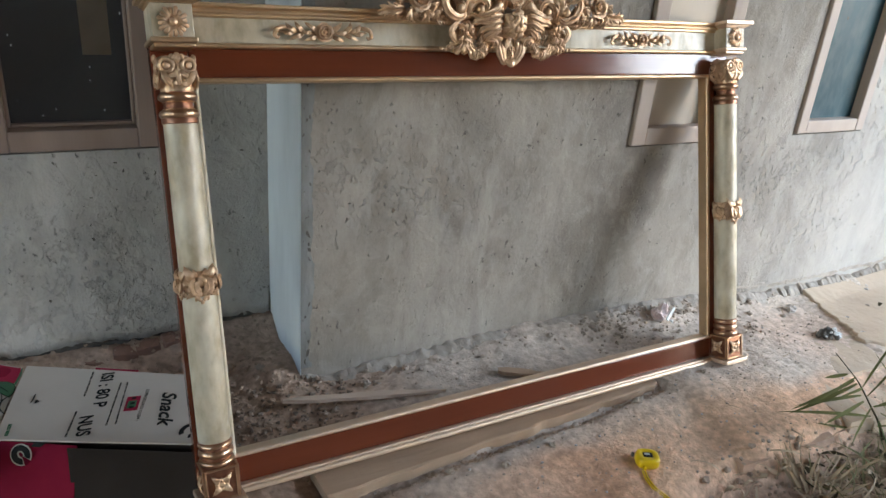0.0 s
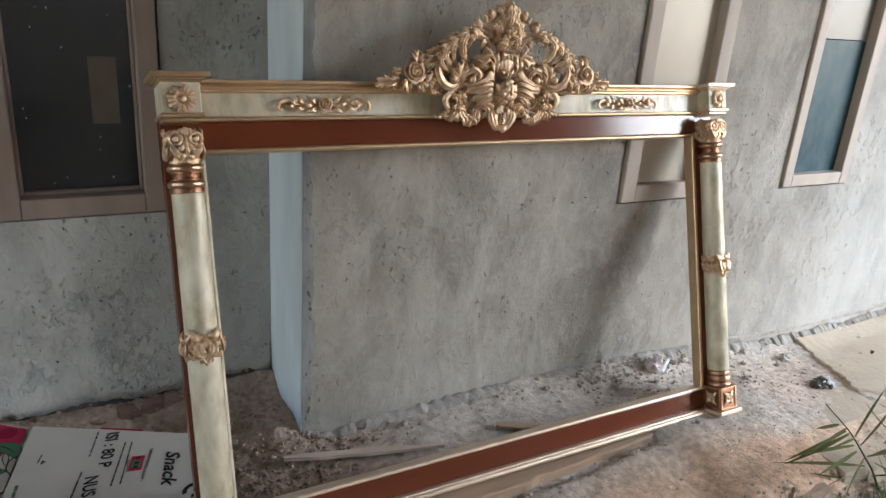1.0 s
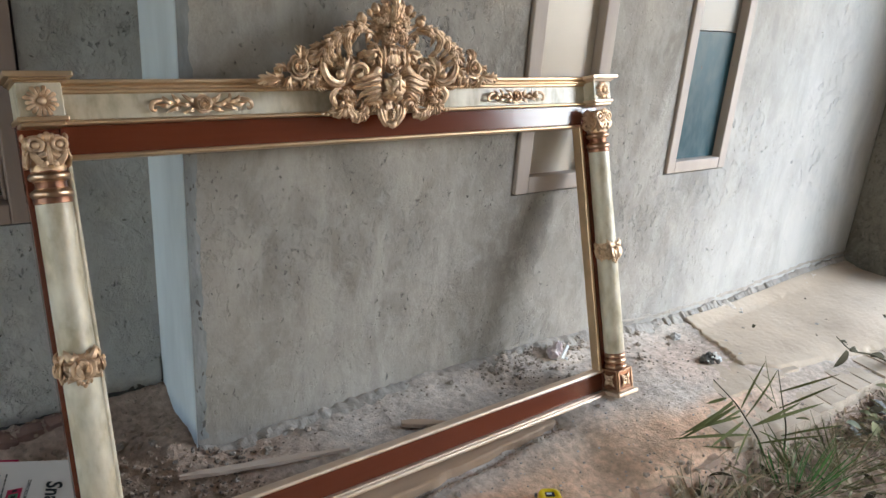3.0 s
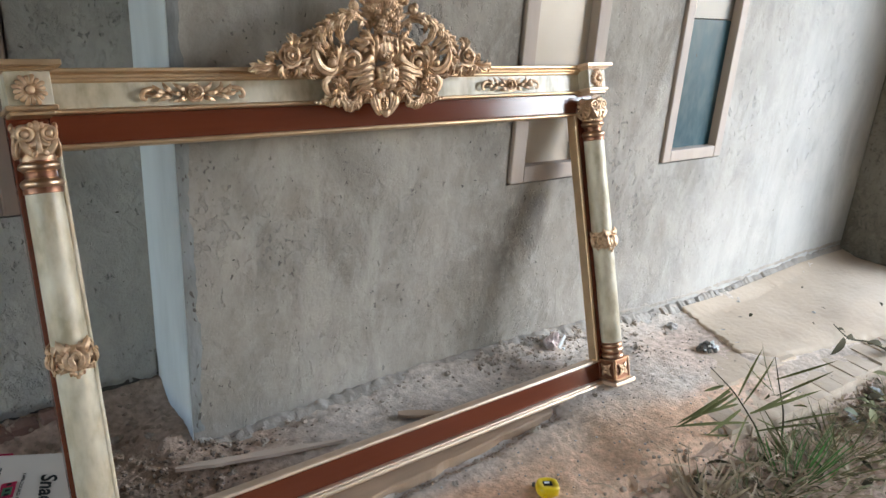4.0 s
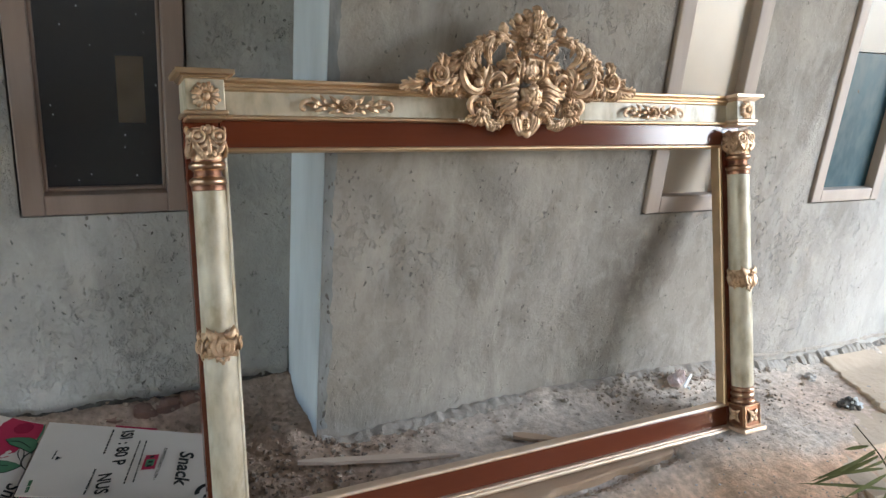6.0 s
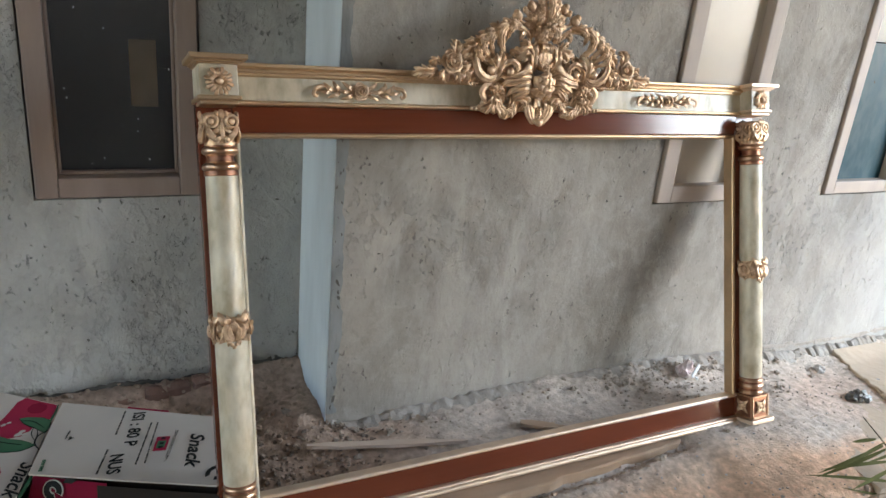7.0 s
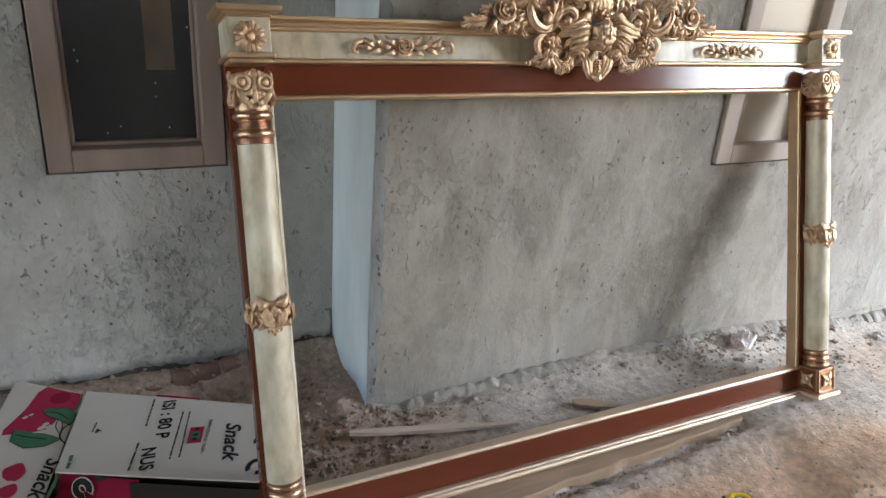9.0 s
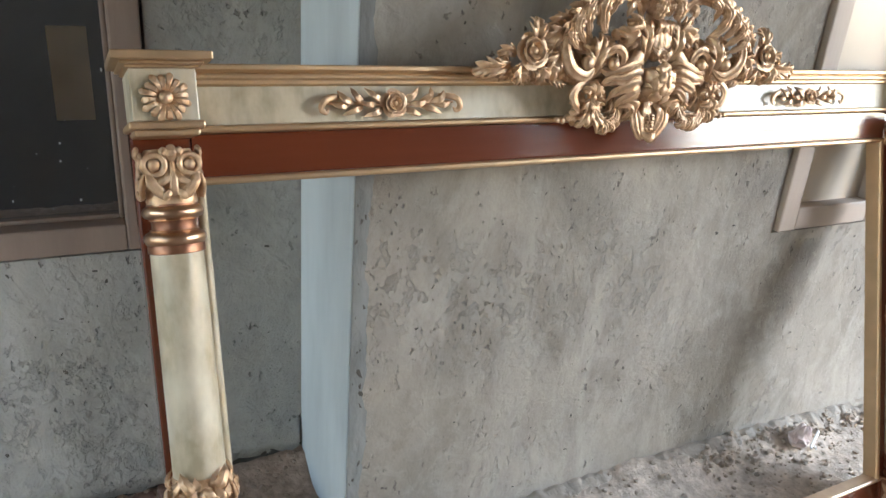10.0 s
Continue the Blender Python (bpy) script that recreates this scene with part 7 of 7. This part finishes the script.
shrub()
for x, y, r in ((2.72, 1.03, 0.045), (2.46, 1.0, 0.032)):
    n, verts, faces = 9, [], []
    for side in (0, 1):
        for jj in range(n + 1):
            for ii in range(n + 1):
                u, v = 2 * ii / n - 1, 2 * jj / n - 1
                wob = Vector((u * 2 + x * 9, v * 2, y * 7))
                verts.append(Vector((r * u * (1 + 0.4 * noise.noise(wob)), 0.8 * r * v * (1 + 0.4 * noise.noise(wob + Vector((5, 0, 0)))), 0.55 * r * noise.noise(wob * 0.9 + Vector((0, 7, 0))) + 0.25 * r * noise.noise(wob * 2.7) - 0.001 * side)))
    for jj in range(n):
        for ii in range(n):
            k = jj * (n + 1) + ii
            q = (n + 1) ** 2
            faces += [(k, k + 1, k + n + 2, k + n + 1), (q + k, q + k + n + 1, q + k + n + 2, q + k + 1)]
    ob = put("plastic_scrap", verts, faces, WHITE)
    ob.matrix_world = Matrix.Translation((x, y, ground_z(x, y, False) + 0.030)) @ pose(0, 0, 0, 35, 10, 30)
    tagged(ob, "crumpled white plastic scrap among dry leaves", "litter", "scraps")


def litter(name, count, region, size, mat, label, seed, thin=0.3):
    """Fallen leaves or straw lying every way, joined in one mesh."""
    rnd = random.Random(seed)
    geos = []
    for _ in range(count):
        x, y = rnd.uniform(region[0], region[1]), rnd.uniform(region[2], region[3])
        z = ground_z(x, y, False) + rnd.uniform(0.004, 0.035)
        a, ln = rnd.uniform(0, 6.28), size * rnd.uniform(0.5, 1.3)
        geos.append(blade((x, y, z), (x + ln * math.cos(a), y + ln * math.sin(a), z + rnd.uniform(-0.3, 0.5) * ln), ln * thin * rnd.uniform(0.6, 1.2), rnd.uniform(-0.15, 0.3), (rnd.uniform(-0.6, 0.6), rnd.uniform(-0.8, 0.2), 0.8), 5))
    v, f = join(*geos)
    tagged(put(name, v, f, mat, smooth=True), label, "leaf litter", kind="stuff")


litter("soil_straw", 70, (0.5, 2.4, 1.12, 1.72), 0.032, LEAF_DRY, "short bits of straw strewn over the soil", 55, 0.03)
litter("leaf_litter", 420, (1.25, 3.5, 0.70, 1.07), 0.050, LEAF_DRY, "dry tan leaves lying in the planting bed", 51, 0.13)
litter("leaf_litter", 200, (1.25, 3.5, 0.70, 1.06), 0.055, LEAF_B, "brown rotting leaves lying in the planting bed", 52, 0.16)
litter("straw_litter", 800, (1.25, 3.2, 0.75, 1.09), 0.11, LEAF_DRY, "pale straw strewn over the planting bed", 53, 0.022)
litter("straw_litter", 300, (1.5, 3.2, 0.75, 1.04), 0.13, LEAF_O, "thin dull green grass blades in the planting bed", 54, 0.022)
for x, y, a, sz in ((2.62, 1.56, 20, 0.03), (3.25, 1.30, 50, 0.028), (2.98, 1.42, 120, 0.016), (3.1, 1.6, 10, 0.014), (2.8, 1.37, 70, 0.014)):
    v, f = blade((0, 0, 0), (sz, 0, 0.004), sz * 0.25, 0.2, (0, 0, 1))
    ob = put("dead_leaf", v, f, LEAF_B, smooth=True)
    ob.matrix_world = Matrix.Translation((x, y, ground_z(x, y, False) + 0.030)) @ pose(0, 0, 0, 0, 0, a)
    tagged(ob, "small dead leaf on the pale concrete", "leaf", "dead leaves")

# ---------------------------------------------------------------- bricks


def brick_mesh(name, sx, sy, sz, mat, seed, worn=0.009):
    """A worn brick: corners knocked off, faces uneven."""
    bm = bmesh.new()
    bmesh.ops.create_cube(bm, size=1, matrix=Matrix.Diagonal((sx, sy, sz, 1)))
    bmesh.ops.subdivide_edges(bm, edges=bm.edges[:], cuts=1, use_grid_fill=True)
    for v in bm.verts:
        q = Vector((v.co.x / sx, v.co.y / sy, v.co.z / sz)) * 2
        k = sum(1 for c in q if abs(c) > 0.9)
        v.co -= Vector((q.x, q.y, q.z)) * (0.0, 0.0, 0.55 * worn, 1.1 * worn)[k]
        v.co += Vector((noise.noise(v.co * 30 + Vector((seed, 0, 0))), noise.noise(v.co * 30 + Vector((0, seed, 0))), noise.noise(v.co * 30 + Vector((0, 0, seed))))) * worn
    me = bpy.data.meshes.new(name)
    bm.to_mesh(me)
    bm.free()
    me.materials.append(mat)
    return me


def edging():
    """Brick edging along the planting bed, two rows, worn flush with the soil."""
    rnd = random.Random(41)
    root = empty("brick_edging", Matrix.Identity(4), "worn brick edging between the yard and the planting bed", "edging", kind="structure")
    red = [brick_mesh("brick", 0.195, 0.095, 0.06, BRICK, k) for k in range(4)]
    pale = [brick_mesh("brick", 0.1005, 0.204, 0.06, SLAB, 10 + k, 0.0035) for k in range(5)]
    x = 1.22
    while x < 1.80:
        y = bed_edge(x) + 0.045
        ob = new("brick", rnd.choice(red))
        ob.parent = root
        ob.matrix_world = Matrix.Translation((x, y, ground_z(x, y + 0.06, False) - 0.058 + rnd.uniform(-0.006, 0.003))) @ pose(0, 0, 0, rnd.uniform(-4, 4), rnd.uniform(-4, 4), rnd.uniform(-5, 5))
        x += 0.207
    for row in (0, 1):
        x = 1.86 + 0.22 * row
        while x < 3.8:
            y = bed_edge(x) + 0.09 + 0.206 * row
            if y - 0.08 < slab_front(x):
                ob = new("brick", rnd.choice(pale))
                ob.parent = root
                ob.matrix_world = Matrix.Translation((x, y, ground_z(x, y + 0.04, False) - 0.031 + rnd.uniform(-0.0015, 0.0015))) @ pose(0, 0, 0, rnd.uniform(-0.6, 0.6), rnd.uniform(-0.6, 0.6), rnd.uniform(-1, 1) - 6)
            x += 0.1015


def footing():
    """Broken bricks of the footing under the recess wall."""
    rnd = random.Random(43)
    root = empty("brick_footing", Matrix.Identity(4), "broken dark bricks of a footing under the render", "footing", kind="structure")
    kinds = [brick_mesh("brick", 0.078, 0.07, 0.062, BRICK_D, 20 + k) for k in range(4)]
    for x, z in ((-0.14, -0.02), (-0.075, -0.012), (-0.005, -0.005), (-0.22, -0.03)):
        ob = new("brick", rnd.choice(kinds))
        ob.parent = root
        ob.matrix_world = Matrix.Translation((x, 2.115 - 0.012 * (z < -0.03) + rnd.uniform(-0.008, 0.008), z)) @ pose(0, 0, 0, rnd.uniform(-6, 6), rnd.uniform(-8, 8), rnd.uniform(-8, 8))


edging()
footing()
